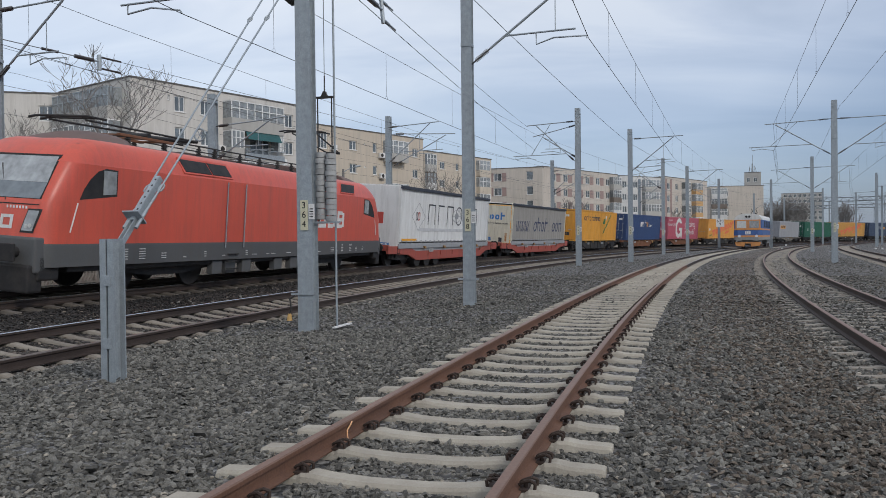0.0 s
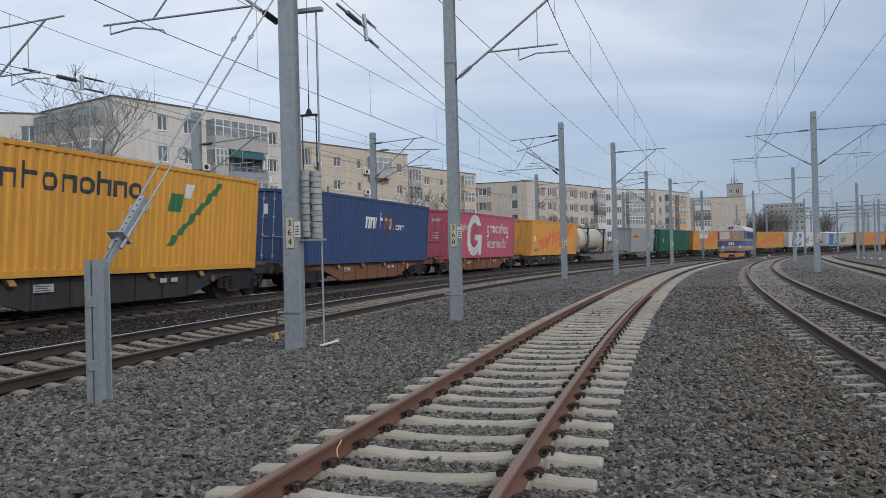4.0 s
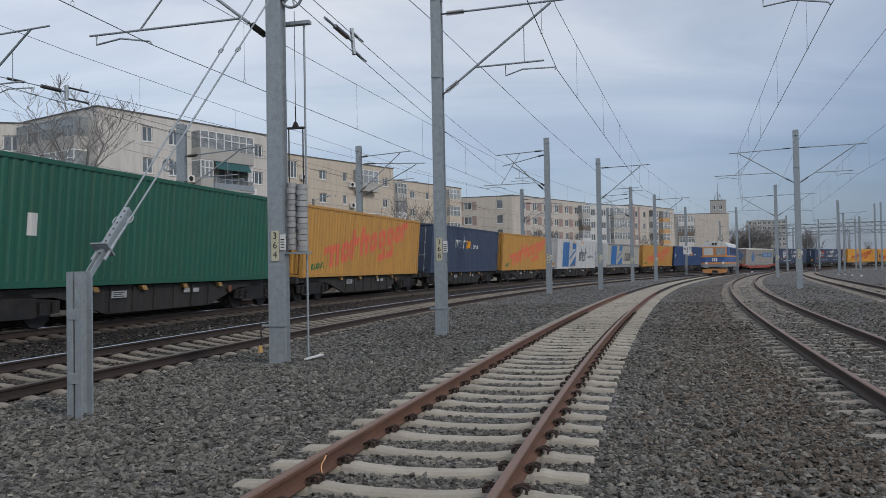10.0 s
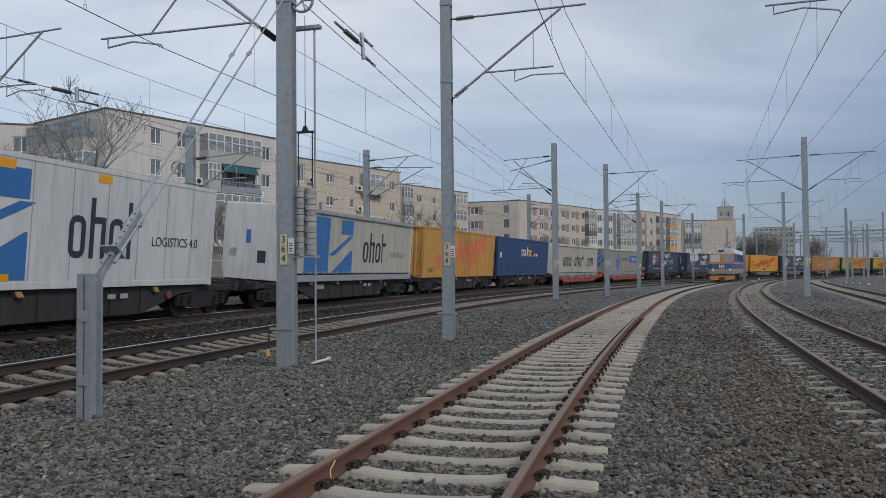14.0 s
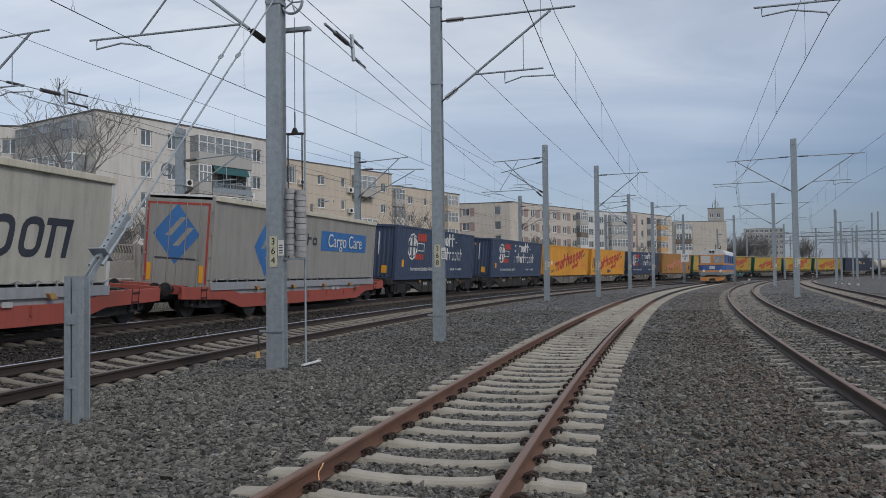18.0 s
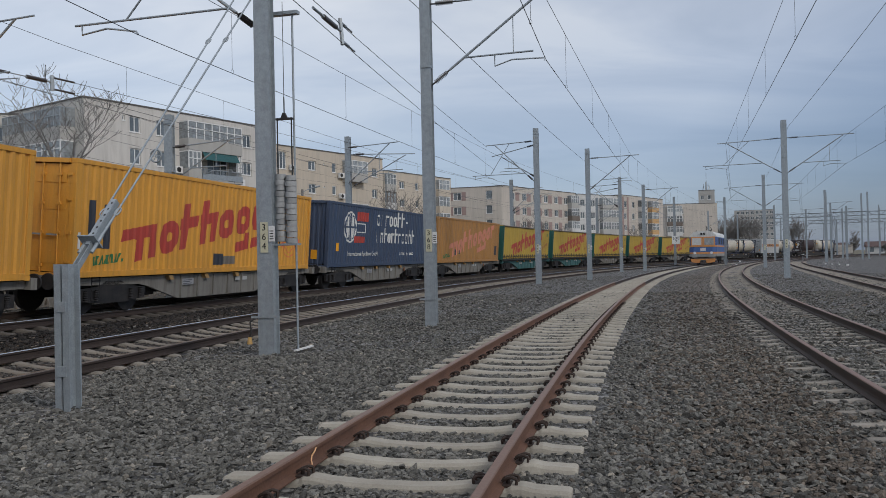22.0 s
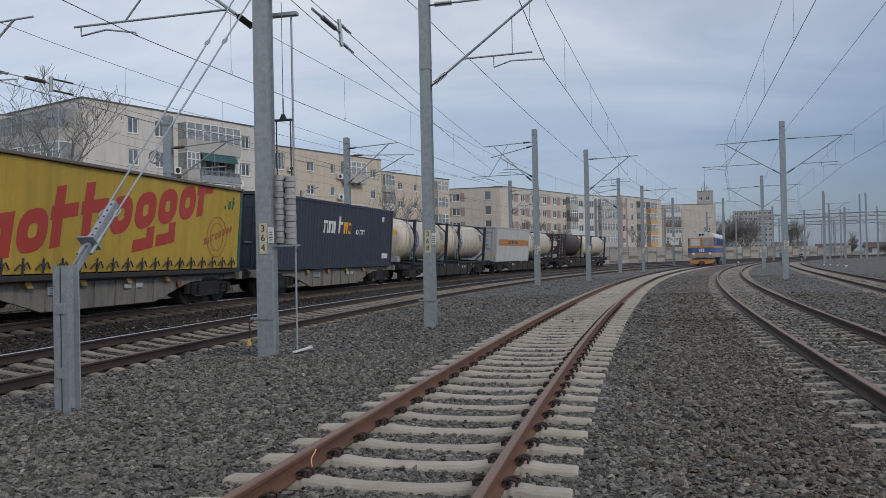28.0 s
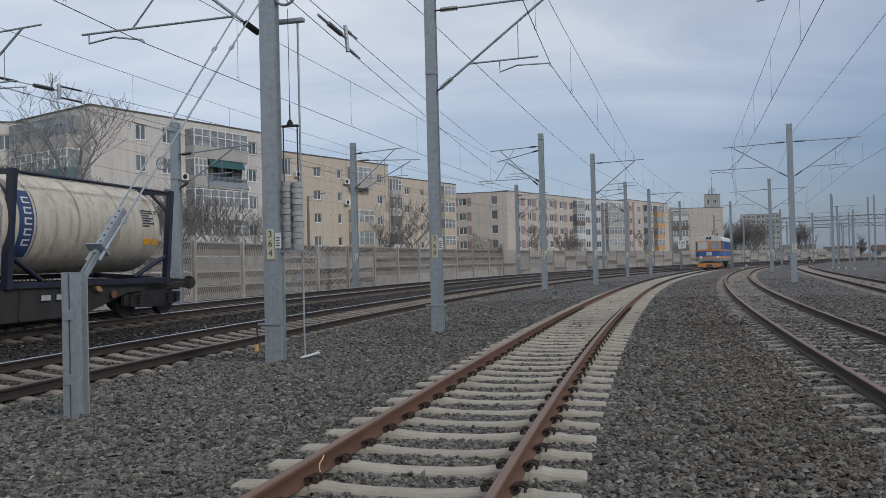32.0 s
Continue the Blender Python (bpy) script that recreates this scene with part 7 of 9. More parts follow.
# first block: near corner, long front with a stack of balconies
FL2 = [1.4, 4.1, 6.8, 9.5, 12.2]
FL1 = [2.1, 4.75, 7.4, 10.05, 12.72]
b1 = block((-27.8, 63.0), (-17.6, 78.2), 11, 15.0, PLASTER["cream"], "cream five-storey block of flats with stacked glazed balconies",
    windows=[(4.1, 5.15, z, z + 1.35, 1) for z in FL1] + [(6.75, 7.75, z, z + 1.35, 1) for z in FL1] + [(16.1, 17.6, z, z + 1.25, 2) for z in FL1] + [(3.42, 3.68, 13.6, 14.05, 0)] + [(10.2, 11.6, 9.4, 11.3, 1), (12.2, 14.6, 9.6, 11.2, 2)],
    balconies=[dict(x0=9.1, x1=15.3, z=1.0), dict(x0=9.1, x1=15.3, z=3.75, base=PLASTER["white"]), dict(x0=9.1, x1=15.3, z=6.4, base=PLASTER["white"]), dict(x0=10.6, x1=15.3, z=9.1, glazed=False, cloth=AWNING, rail=True), dict(x0=9.1, x1=10.5, z=9.1), dict(x0=14.7, x1=15.3, z=9.104, depth=1.1), dict(x0=9.1, x1=15.3, z=11.75, base=PLASTER["grey"])],
    left_balconies=[dict(x0=1.2, x1=9.8, z=z, depth=1.3, base=PLASTER["teal"] if z > 8 else PLASTER["grey"]) for z in (1.0, 3.75, 6.4, 9.1)] + [dict(x0=1.2, x1=9.8, z=11.75, depth=1.3, base=PLASTER["grey"], fm=GALV)])
for bx, z in ((15.55, 8.95), (8.4, 9.6)):
    bm = bmesh.new()
    box(bm, bx, bx + 0.85, -0.42, -0.06, z, z + 0.6, 0.02)
    ac = part("air_conditioner", bm, PVC, b1, "white outdoor cooling unit")
    bm = bmesh.new()
    tube(bm, (bx + 0.32, -0.43, z + 0.3), (bx + 0.32, -0.42, z + 0.3), 0.23, n=16)
    part("fan_grille", bm, BLACK, ac)
b0 = block((-44.0, 66.0), (-35.4, 68.4), 10, 14.7, PLASTER["cream"], "cream block of flats behind bare trees", windows=rows([2.0, 6.2], FL))
b2 = block((-18.6, 87.0), (-6.9, 103.0), 11, 14.6, PLASTER["sand"], "sand-coloured five-storey block of flats with small windows",
    windows=[(a, a + w, z, z + 1.1, 1) for a, w in ((6.45, 1.2), (17.7, 1.05)) for z in FL2] + [(10.4, 11.1, z, z + 1.1, 0) for z in FL2] + [(1.6, 3.0, 12.0, 13.95, 2)] + [(8.9, 9.1, z + 0.8, z + 1.0, 0) for z in FL2],
    balconies=[dict(x0=12.2, x1=15.9, z=z, depth=0.9, base=PLASTER["sand"] if z < 7 else PLASTER["grey"]) for z in (0.65, 3.35, 6.05, 11.35)])
for bx, z in ((11.3, 11.6), (11.4, 9.1), (3.3, 11.9)):
    bm = bmesh.new()
    box(bm, bx, bx + 0.85, -0.42, -0.06, z, z + 0.6, 0.02)
    ac = part("air_conditioner", bm, PVC, b2, "white outdoor cooling unit")
    bm = bmesh.new()
    tube(bm, (bx + 0.32, -0.43, z + 0.3), (bx + 0.32, -0.42, z + 0.3), 0.23, n=16)
    part("fan_grille", bm, BLACK, ac)
b3 = block((-7.6, 116.0), (2.4, 130.4), 11, 14.6, PLASTER["sand"], "sand-coloured block of flats with dark loggias",
    windows=[(a, a + w, z, z + 1.1, m) for a, w, m in ((3.7, 1.25, 1), (7.7, 0.8, 0), (10.4, 0.8, 0)) for z in FL2], balconies=[dict(x0=0.1, x1=2.3, z=z, depth=0.5, base=PLASTER["white"] if k % 2 else PLASTER["grey"], fm=PLASTER["dark"] if k < 4 else None) for k, z in enumerate(SLABS)] + [dict(x0=13.2, x1=16.2, z=z, depth=0.7, base=PLASTER["sand"]) for z in SLABS[1:]])
b4g = block((2.2, 148.0), (11.9, 145.2), 10, 14.6, PLASTER["beige"], "beige gable end of a block of flats with dull red bands",
    windows=[(a, a + 1.5, z, z + 1.4, 1) for a in (1.0,) for z in FL] + [(7.2, 8.4, z, z + 1.6, 0) for z in FL],
    stripes=[(a, b, z - 0.1, z + 1.5, PLASTER["pink"]) for z in FL for a, b in ((0.1, 0.9), (2.6, 3.4))])
cols4 = [3.0 + 4.1 * k for k in range(6)]
b4 = block((12.1, 146.2), (29.6, 168.6), 10, 14.8, PLASTER["beige"], "beige block of flats with dull red bands between the windows",
    windows=[(a, a + 1.5, z, z + 1.4, 1) for a in cols4 for z in FL], stripes=[(a + 1.6, a + 3.0, z - 0.1, z + 1.5, PLASTER["pink"]) for a in cols4[:5] for z in FL],
    balconies=[dict(x0=24.9, x1=28.3, z=z, depth=1.0, base=PLASTER["dark"] if k == 3 else PLASTER["white"] if k == 2 else PLASTER["grey"]) for k, z in enumerate(SLABS)])
b5 = block((30.4, 170.5), (40.8, 178.5), 10, 14.8, PLASTER["white"], "pale grey block of flats with green-framed balconies",
    windows=[(a, a + 1.4, z, z + 1.4, 1) for a in (0.8, 4.2) for z in FL], balconies=[dict(x0=7.0, x1=12.4, z=z, depth=1.0) for z in SLABS])
b6 = block((41.6, 178.0), (56.0, 196.0), 10, 15.0, PLASTER["beige"], "block of flats with pink and orange painted panels",
    windows=[(a, a + 1.4, z, z + 1.4, 1) for a in (1.2, 5.4, 19.0) for z in FL], stripes=[(0.2, 1.1, 0.4, 14.6, PLASTER["pink"]), (2.7, 3.6, 0.4, 14.6, PLASTER["pink"])],
    balconies=[dict(x0=8.6, x1=11.4, z=z, depth=1.0, base=PLASTER["white"]) for z in SLABS] + [dict(x0=14.0, x1=18.0, z=z, depth=1.1, base=PLASTER["ochre"]) for z in SLABS])
b7 = block((61.8, 214.0), (75.5, 213.0), 12, 14.9, PLASTER["beige"], "block of flats with white balconies behind the standing engine",
    windows=[(a, a + 1.4, z, z + 1.4, 1) for a in (0.9, 3.4) for z in FL], balconies=[dict(x0=0.4, x1=4.4, z=z, depth=0.5, base=PLASTER["dark"] if k % 2 else PLASTER["white"]) for k, z in enumerate((0.8, 3.6, 6.4, 9.2, 11.9))])
tower = block((81.2, 245.2), (85.6, 243.6), 5, 20.9, PLASTER["grey"], "pale tower with a mast on its top, far behind", windows=rows([0.6, 2.6], [6, 9, 12, 15, 18], 1.0))
for k in range(7):
    a = math.tau * k / 7
    bm = bmesh.new()
    tube(bm, (2.3 + 1.2 * math.cos(a), 2.5 + 1.2 * math.sin(a), 20.9), (2.3 + 0.8 * math.cos(a), 2.5 + 0.8 * math.sin(a), 22.6 + (k % 3) * 0.5), 0.09, n=6)
    part("aerial", bm, GALV, tower)
bm = bmesh.new()
tube(bm, (2.3, 2.5, 20.9), (2.3, 2.5, 23.8), 0.3, 0.14, n=8)
tube(bm, (2.3, 2.5, 23.8), (2.3, 2.5, 26.5), 0.07, n=6)
part("antenna", bm, GALV, tower)
far1 = block((148.5, 395.0), (165.5, 388.5), 12, 22.2, PLASTER["grey"], "far grey ten-storey block of flats", windows=rows([1 + 2.2 * k for k in range(8)], [1.4 + 2.7 * k for k in range(8)], 1.5, 1.4))

# ---- masts and wires ----
H0 = 0.245


def heading(line, x, y):
    s, _ = line.side(np.array([x]), np.array([y]))
    return float(np.interp(s[0], line.s, line.h))


# x, y, top, width, number, arms (side, reach, top at mast, top at end, bracket foot, contact wire, steady arm back, shift)
SITES = [(-2.97, 13.95, 8.6, 0.30, "364", [(-1, 2.58, 7.3, 7.6, 5.72, 5.83, True)]), (-0.16, 18.78, 8.3, 0.27, "368", [(1, 2.85, 7.62, 7.66, 5.69, 6.06)]), (5.87, 46.13, 9.05, 0.32, "---", [(-1, 2.5, 8.29, 8.19, 5.99, 6.15, True, -0.2), (-1, 2.3, 8.15, 7.6, 6.25, 6.6, False, 0.35)]), (9.77, 50.96, 8.45, 0.30, "---", [(1, 2.8, 7.82, 7.87, 5.81, 6.2)]), (17.3, 74.6, 8.9, 0.30, "---", [(-1, 2.6, 8.2, 8.1, 6.0, 6.2, True, -0.3), (-1, 2.4, 7.9, 7.5, 6.1, 6.5, False, 0.3)]), (20.0, 76.5, 8.3, 0.30, "---", [(1, 2.8, 7.8, 7.85, 5.8, 6.2)]), (33.6, 112, 9.6, 0.32, "", [(-1, 3.0, 8.2, 8.1, 6.3, 6.4, True)]), (38.1, 104.7, 8.9, 0.3, "", [])]
for x, y, top, wd, plate, arms in SITES:
    mast(x, y, 0, top, heading(SIDING, x, y), wd, wd * 0.75, plate, arms)
PAIR = [(-1, 3.25, 8.25, 8.14, 6.2, 6.54, True), (1, 3.27, 8.24, 8.26, 6.18, 6.52)]
YARD0 = tuple(float(v) for v in EAST.at(10.6, 3.03)[:2])
for x, y in ((20.49, 46.44), (32.82, 79.31), YARD0):
    mast(x, y, 0, 9.3, heading(EAST, x, y), 0.34, 0.26, "---", PAIR if y > 40 else [(-1, 2.9, 8.25, 8.14, 6.2, 6.5, True), PAIR[1]], "double-armed grey steel overhead line mast between yard tracks")
mast(61.5, 125, 0, 10.8, heading(EAST, 61, 125), 0.34, 0.26, "", PAIR[:1])
for s, top in ((17.5, 8.6), (27.4, 7.3), (44.2, 8.9), (78, 9.3), (108, 9.3)):
    x, y, h = MAIN.at(s, -8.2)
    arms = [(1, 2.9, 8.2, 8.35, 6.1, 6.5, False, -0.3), (1, 3.6, 7.9, 7.7, 6.0, 6.6, False, 0.4)] if s > 30 else [(1, 2.35, 7.75, 7.9, 6.0, 6.3)] if s < 20 else [(1, 2.7, 6.05, 6.25, 4.75, 5.0)]
    mast(float(x), float(y), 0.12, top, float(h), 0.34, 0.26, "---" if s > 40 else "", arms)
for x, y, top in ((48, 140, 9), (60, 158, 9), (52.9, 107.7, 9.8), (69.0, 133.2, 9.0), (62.4, 125.3, 9.1), (71.0, 132.1, 11.0), (71.8, 131.7, 11.2), (70, 150, 9.5), (76, 175, 9), (82, 160, 10), (92, 178, 10), (96, 190, 9), (104, 186, 12), (112, 200, 12), (122, 205, 9), (130, 222, 10), (58, 136, 9.5), (112, 240, 9)):
    mast(x, y, 0, top, 0.5, 0.3, 0.24, "", [(-1, 2.9, 8.0, 8.1, 6.2, 6.5, True)] if int(x) % 2 else [(1, 2.9, 8.0, 8.1, 6.2, 6.5)])

def on(line, s, off, zm, zc):
    x, y, _ = line.at(s, off)
    return float(x), float(y), zm, zc


def by(line, x, y, lat, zm, zc):
    """Beside a mast, a distance to its right."""
    h = heading(line, x, y)
    return x + lat * math.cos(h), y - lat * math.sin(h), zm, zc


catenary("main_contact_wire", [on(MAIN, -40, 0.3, 7.2, 5.8), on(MAIN, -9, 0.3, 7.2, 5.8), by(SIDING, -2.97, 13.95, -2.54, 7.2, 5.83), by(SIDING, 5.87, 46.13, -2.35, 7.62, 6.1), by(SIDING, 17.3, 74.6, -2.45, 7.9, 6.2)] + [on(MAIN, s, 0.1, 7.9, 6.3) for s in (113, 160, 210, 260)], "overhead contact wire of the near main track")
catenary("outer_contact_wire", [on(MAIN, s, OUTER_OFF - GAUGE / 2, zm, 5.98) for s, zm in ((-40, 7.35), (-9, 7.35), (18.2, 7.36), (44.2, 7.5), (78, 7.6), (108, 7.6), (160, 7.6), (210, 7.6), (260, 7.6))], "overhead contact wire of the outer main track")
catenary("siding_contact_wire", [on(SIDING, -11, -0.4, 7.5, 6.06), by(SIDING, -0.16, 18.78, 2.84, 7.52, 6.06), by(SIDING, 9.77, 50.96, 2.78, 7.82, 6.36), by(SIDING, 20.0, 76.5, 2.8, 7.85, 6.36), on(SIDING, 110, -0.5, 7.85, 6.4), on(SIDING, 150, -0.5, 7.85, 6.4), on(SIDING, 190, -0.5, 7.85, 6.4)], "overhead contact wire of the siding")
catenary("yard_contact_wire", [on(EAST, -25, 0.3, 8.2, 6.6), on(EAST, 10.6, 0.2, 8.12, 6.52), by(EAST, 20.49, 46.44, -3.22, 8.08, 6.54), by(EAST, 32.82, 79.31, -3.05, 8.2, 6.6), on(EAST, 130, 0, 8.2, 6.6), on(EAST, 180, 0, 8.2, 6.6), on(EAST, 230, 0, 8.2, 6.6)], "overhead contact wire of the yard track")
catenary("far_yard_contact_wire", [by(EAST, *YARD0, 3.2, 8.15, 6.55), by(EAST, 20.49, 46.44, 3.2, 8.12, 6.52), by(EAST, 32.82, 79.31, 3.2, 8.25, 6.6), on(FAREAST, 130, 0, 8.2, 6.6), on(FAREAST, 180, 0, 8.2, 6.6)], "overhead contact wire of the far yard track")


def run_wire(name, label, pts, radius=0.009, drop=0.3):
    path = [Vector(pts[0])]
    for a, b in zip(pts, pts[1:]):
        path += sag(a, b, drop, 8)[1:]
    return wire(name, [path], radius, label)


def along(off, z, ss):
    return [(*[float(v) for v in MAIN.at(s, off)[:2]], z) for s in ss]


for off, z, nm in ((-8.4, 7.0, "feeder_wire"), (-9.3, 6.2, "feeder_wire"), (-9.3, 5.4, "feeder_wire"), (-12.5, 7.4, "feeder_wire")):
    run_wire(nm, "thin dark line wire along the tracks", along(off, z, [-30, 0, 22.6, 44.2, 78, 108, 150, 200]), 0.006, 0.2)
for line, spots, lat, z in ((SIDING, ((-0.16, 18.78), (9.77, 50.96), (20.0, 76.5)), -0.23, 7.62), (EAST, (YARD0, (20.49, 46.44), (32.82, 79.31)), 0.27, 8.83)):
    pts = [by(line, x, y, lat, z + 0.1 * k, 0)[:3] for k, (x, y) in enumerate(spots)]
    back = Vector(pts[0]) + (Vector(pts[0]) - Vector(pts[1])) * 0.95
    run_wire("earth_wire", "thin grey earth wire strung from mast to mast", [tuple(back), *pts], 0.009, 0.12)

# ---- anchor post, stays and counterweights by the first mast ----
def build_anchor():
    ob = thing("anchor_post", "short galvanised double-channel anchor post in the ballast", "post", pose(-4.185, 9.01, 0, 0, 0, -14))
    for sg in (-1, 1):
        bm = bmesh.new()
        x = sg * 0.012
        w = sg * 0.094
        out = [(x, -0.10), (w, -0.10), (w, -0.082), (x + sg * 0.014, -0.082), (x + sg * 0.014, 0.082), (w, 0.082), (w, 0.10), (x, 0.10)]
        prism(bm, out, "z", -0.2, 1.62)
        part("channel", bm, GALV, ob)
    for z in (0.36, 1.08):
        bm = bmesh.new()
        box(bm, -0.06, 0.06, -0.112, -0.101, z, z + 0.12, 0.003)
        part("tie_plate", bm, GALV, ob)
    # the stay: a drilled strap, a plate, two rods up to the mast
    foot, head = Vector((-4.2, 9.05, 1.42)), Vector((-2.99, 13.75, 6.62))
    st = thing("mast_stay", "galvanised stay with a drilled strap and two long rods", "stay")
    d = (head - foot).normalized()
    side = Vector((0.97, -0.22, 0))
    up = side.cross(d)
    basis = Matrix((side, d, up)).transposed().to_4x4()
    for off in (-0.03, 0.03):
        bm = bmesh.new()
        box(bm, off - 0.006, off + 0.006, 0.0, 1.32, -0.035, 0.035)
        s1 = part("strap", bm, GALV, st)
        s1.matrix_local = Matrix.Translation(foot) @ basis
    bm = bmesh.new()
    box(bm, -0.03, 0.03, 0.55, 1.32, -0.045, 0.045)
    s1 = part("drilled_bar", bm, GALV, st)
    s1.matrix_local = Matrix.Translation(foot) @ basis
    for k in range(7):
        bm = bmesh.new()
        y = 0.62 + 0.105 * k
        tube(bm, (0, y, 0.0452), (0, y, 0.048), 0.014, n=10)
        hole = part("hole", bm, INK, s1)
    bm = bmesh.new()
    box(bm, -0.115, 0.115, 0.60, 0.62, -0.09, 0.13, 0.005)
    s1 = part("spreader_plate", bm, GALV, st)
    s1.matrix_local = Matrix.Translation(foot) @ basis
    for off in (-0.12, 0.12):
        bm = bmesh.new()
        a = foot + d * 1.0 + side * off * 0.75
        b = head + side * off * 1.45
        tube(bm, a, b, 0.013, n=8)
        tube(bm, foot + d * 0.45 + side * off * 0.7, foot + d * 0.75 + side * off * 0.7, 0.022, n=8)
        tube(bm, foot + d * 0.75 + side * off * 0.7, a, 0.016, n=8)
        part("rod", bm, GALV, st)
        for f in (0.16, 0.70):
            c = foot.lerp(head, f) + side * off * (0.72 + 0.73 * f)
            bm = bmesh.new()
            chain(bm, [c + d * 0.07 * math.cos(math.tau * k / 8) + side * 0.035 * math.sin(math.tau * k / 8) for k in range(9)], 0.011, 6)
            part("shackle", bm, GALV, st)
    # counterweights
    cw = thing("counterweight", "two hanging stacks of grey concrete tension weights beside the mast", "counterweight", pose(-2.65, 14.02, 0, 0, 0, -14))
    WT = mat("weight_concrete", (0.33, 0.335, 0.335), 0.9, 0, 0.15, 6, 60, 0.2, each=0.12)
    for col, x in ((0, -0.098), (1, 0.102)):
        for k in range(12):
            bm = bmesh.new()
            z = 1.95 + 0.1 * k - (0.03 if col else 0)
            tube(bm, (x + 0.008 * (k % 2), 0, z), (x + 0.008 * (k % 2), 0, z + 0.091), 0.102 - 0.009 * (k % 2), n=20)
            part("weight", bm, WT, cw)
    bm = bmesh.new()
    box(bm, -0.24, 0.24, -0.09, 0.09, 1.88, 1.915)
    part("carrier_plate", bm, GALV, cw)
    bm = bmesh.new()
    for x in (-0.135, 0.135):
        tube(bm, (x, 0, 1.9), (x, 0, 4.1), 0.012, n=6)
    box(bm, -0.16, 0.16, -0.04, 0.04, 4.1, 4.13)
    prism(bm, [(-0.06, 4.13), (0.06, 4.13), (0.02, 4.22), (-0.02, 4.22)], "y", -0.03, 0.03)
    tube(bm, (0, 0, 4.2), (0, 0, 4.5), 0.012, n=8)
    part("hanger_frame", bm, BLACK, cw)
    bm = bmesh.new()
    tube(bm, (0, 0, 4.5), (0, 0, 6.2), 0.006, n=6)
    part("hanger_cable", bm, WIRE, cw)
    gr = thing("guide_rod", "thin galvanised guide rod from a foot plate to a mast bracket", "rod", pose(-2.50, 14.14, 0, 0, 0, -14))
    bm = bmesh.new()
    tube(bm, (0, 0, 0.0), (0, 0, 6.05), 0.02, n=8)
    part("rod", bm, GALV, gr)
    bm = bmesh.new()
    box(bm, -0.55, 0.12, -0.06, 0.06, 6.0, 6.06)
    part("bracket", bm, GALV, gr)
    bm = bmesh.new()
    box(bm, 0.0, 0.06, -0.2, 0.55, 0.02, 0.045)
    part("foot_plate", bm, WHITE, gr)
    wh = thing("line_tensioner", "spoked tensioning pulley of the overhead line", "pulley", pose(-2.68, 13.95, 6.45, 0, 0, -14))
    bm = bmesh.new()
    for k in range(16):
        t0, t1 = math.tau * k / 16, math.tau * (k + 1) / 16
        tube(bm, (0.2 * math.cos(t0), 0, 0.2 * math.sin(t0)), (0.2 * math.cos(t1), 0, 0.2 * math.sin(t1)), 0.025, n=6)
    for k in range(5):
        t0 = math.tau * k / 5
        tube(bm, (0, 0, 0), (0.2 * math.cos(t0), 0, 0.2 * math.sin(t0)), 0.014, n=6)
    part("rim", bm, GALV, wh)
    # anchored wires with their yoke and insulator
    ends = []
    for z, end in ((6.48, by(SIDING, 5.87, 46.13, -2.5, 6.75, 0)[:3]), (6.8, by(SIDING, 5.87, 46.13, -2.97, 8.15, 0)[:3])):
        p, q = Vector((-2.72, 14.1, z)), Vector(end)
        run_wire("anchored_wire", "anchored overhead wire running from the mast", [p, q], 0.008, 0.1)
        ends.append((p, q))
    (pa, qa), (pb, qb) = ends
    yk = thing("tension_yoke", "dark rod insulator with a yoke plate between two anchored wires", "insulator")

    def mid(f):
        return (pa.lerp(qa, f) + pb.lerp(qb, f)) / 2

    for f0, f1, r, m, nm in ((0.055, 0.075, 0.03, GALV, "clamp"), (0.075, 0.1, 0.055, INSUL, "insulator"), (0.1, 0.112, 0.03, GALV, "clamp")):
        bm = bmesh.new()
        tube(bm, mid(f0), mid(f1), r, n=10)
        part(nm, bm, m, yk)
    bm = bmesh.new()
    tube(bm, pa.lerp(qa, 0.112) - Vector((0, 0, 0.08)), pb.lerp(qb, 0.112) + Vector((0, 0, 0.08)), 0.05, n=6)
    part("yoke_plate", bm, GALV, yk)
    for p, q in ends:
        bm = bmesh.new()
        tube(bm, p.lerp(q, 0.112), p.lerp(q, 0.125), 0.035, n=8)
        tube(bm, p.lerp(q, 0.125), p.lerp(q, 0.14), 0.022, n=8)
        part("turnbuckle", bm, GALV, yk)
    eb = thing("earth_cable", "short earth cable with a yellow-brown fitting on the mast", "cable", pose(-3.18, 13.8, 0))
    bm = bmesh.new()
    pts = [(0, 0, 0.62), (-0.08, -0.02, 0.56), (-0.06, -0.02, 0.4), (-0.09, -0.02, 0.3)]
    for a, b in zip(pts, pts[1:]):
        tube(bm, a, b, 0.014, n=6)
    part("cable", bm, BLACK, eb)
    bm = bmesh.new()
    tube(bm, (-0.09, -0.02, 0.18), (-0.09, -0.02, 0.3), 0.05, 0.03, n=8)
    part("fitting", bm, mat("ochre_fitting", (0.45, 0.28, 0.10), 0.7), eb)


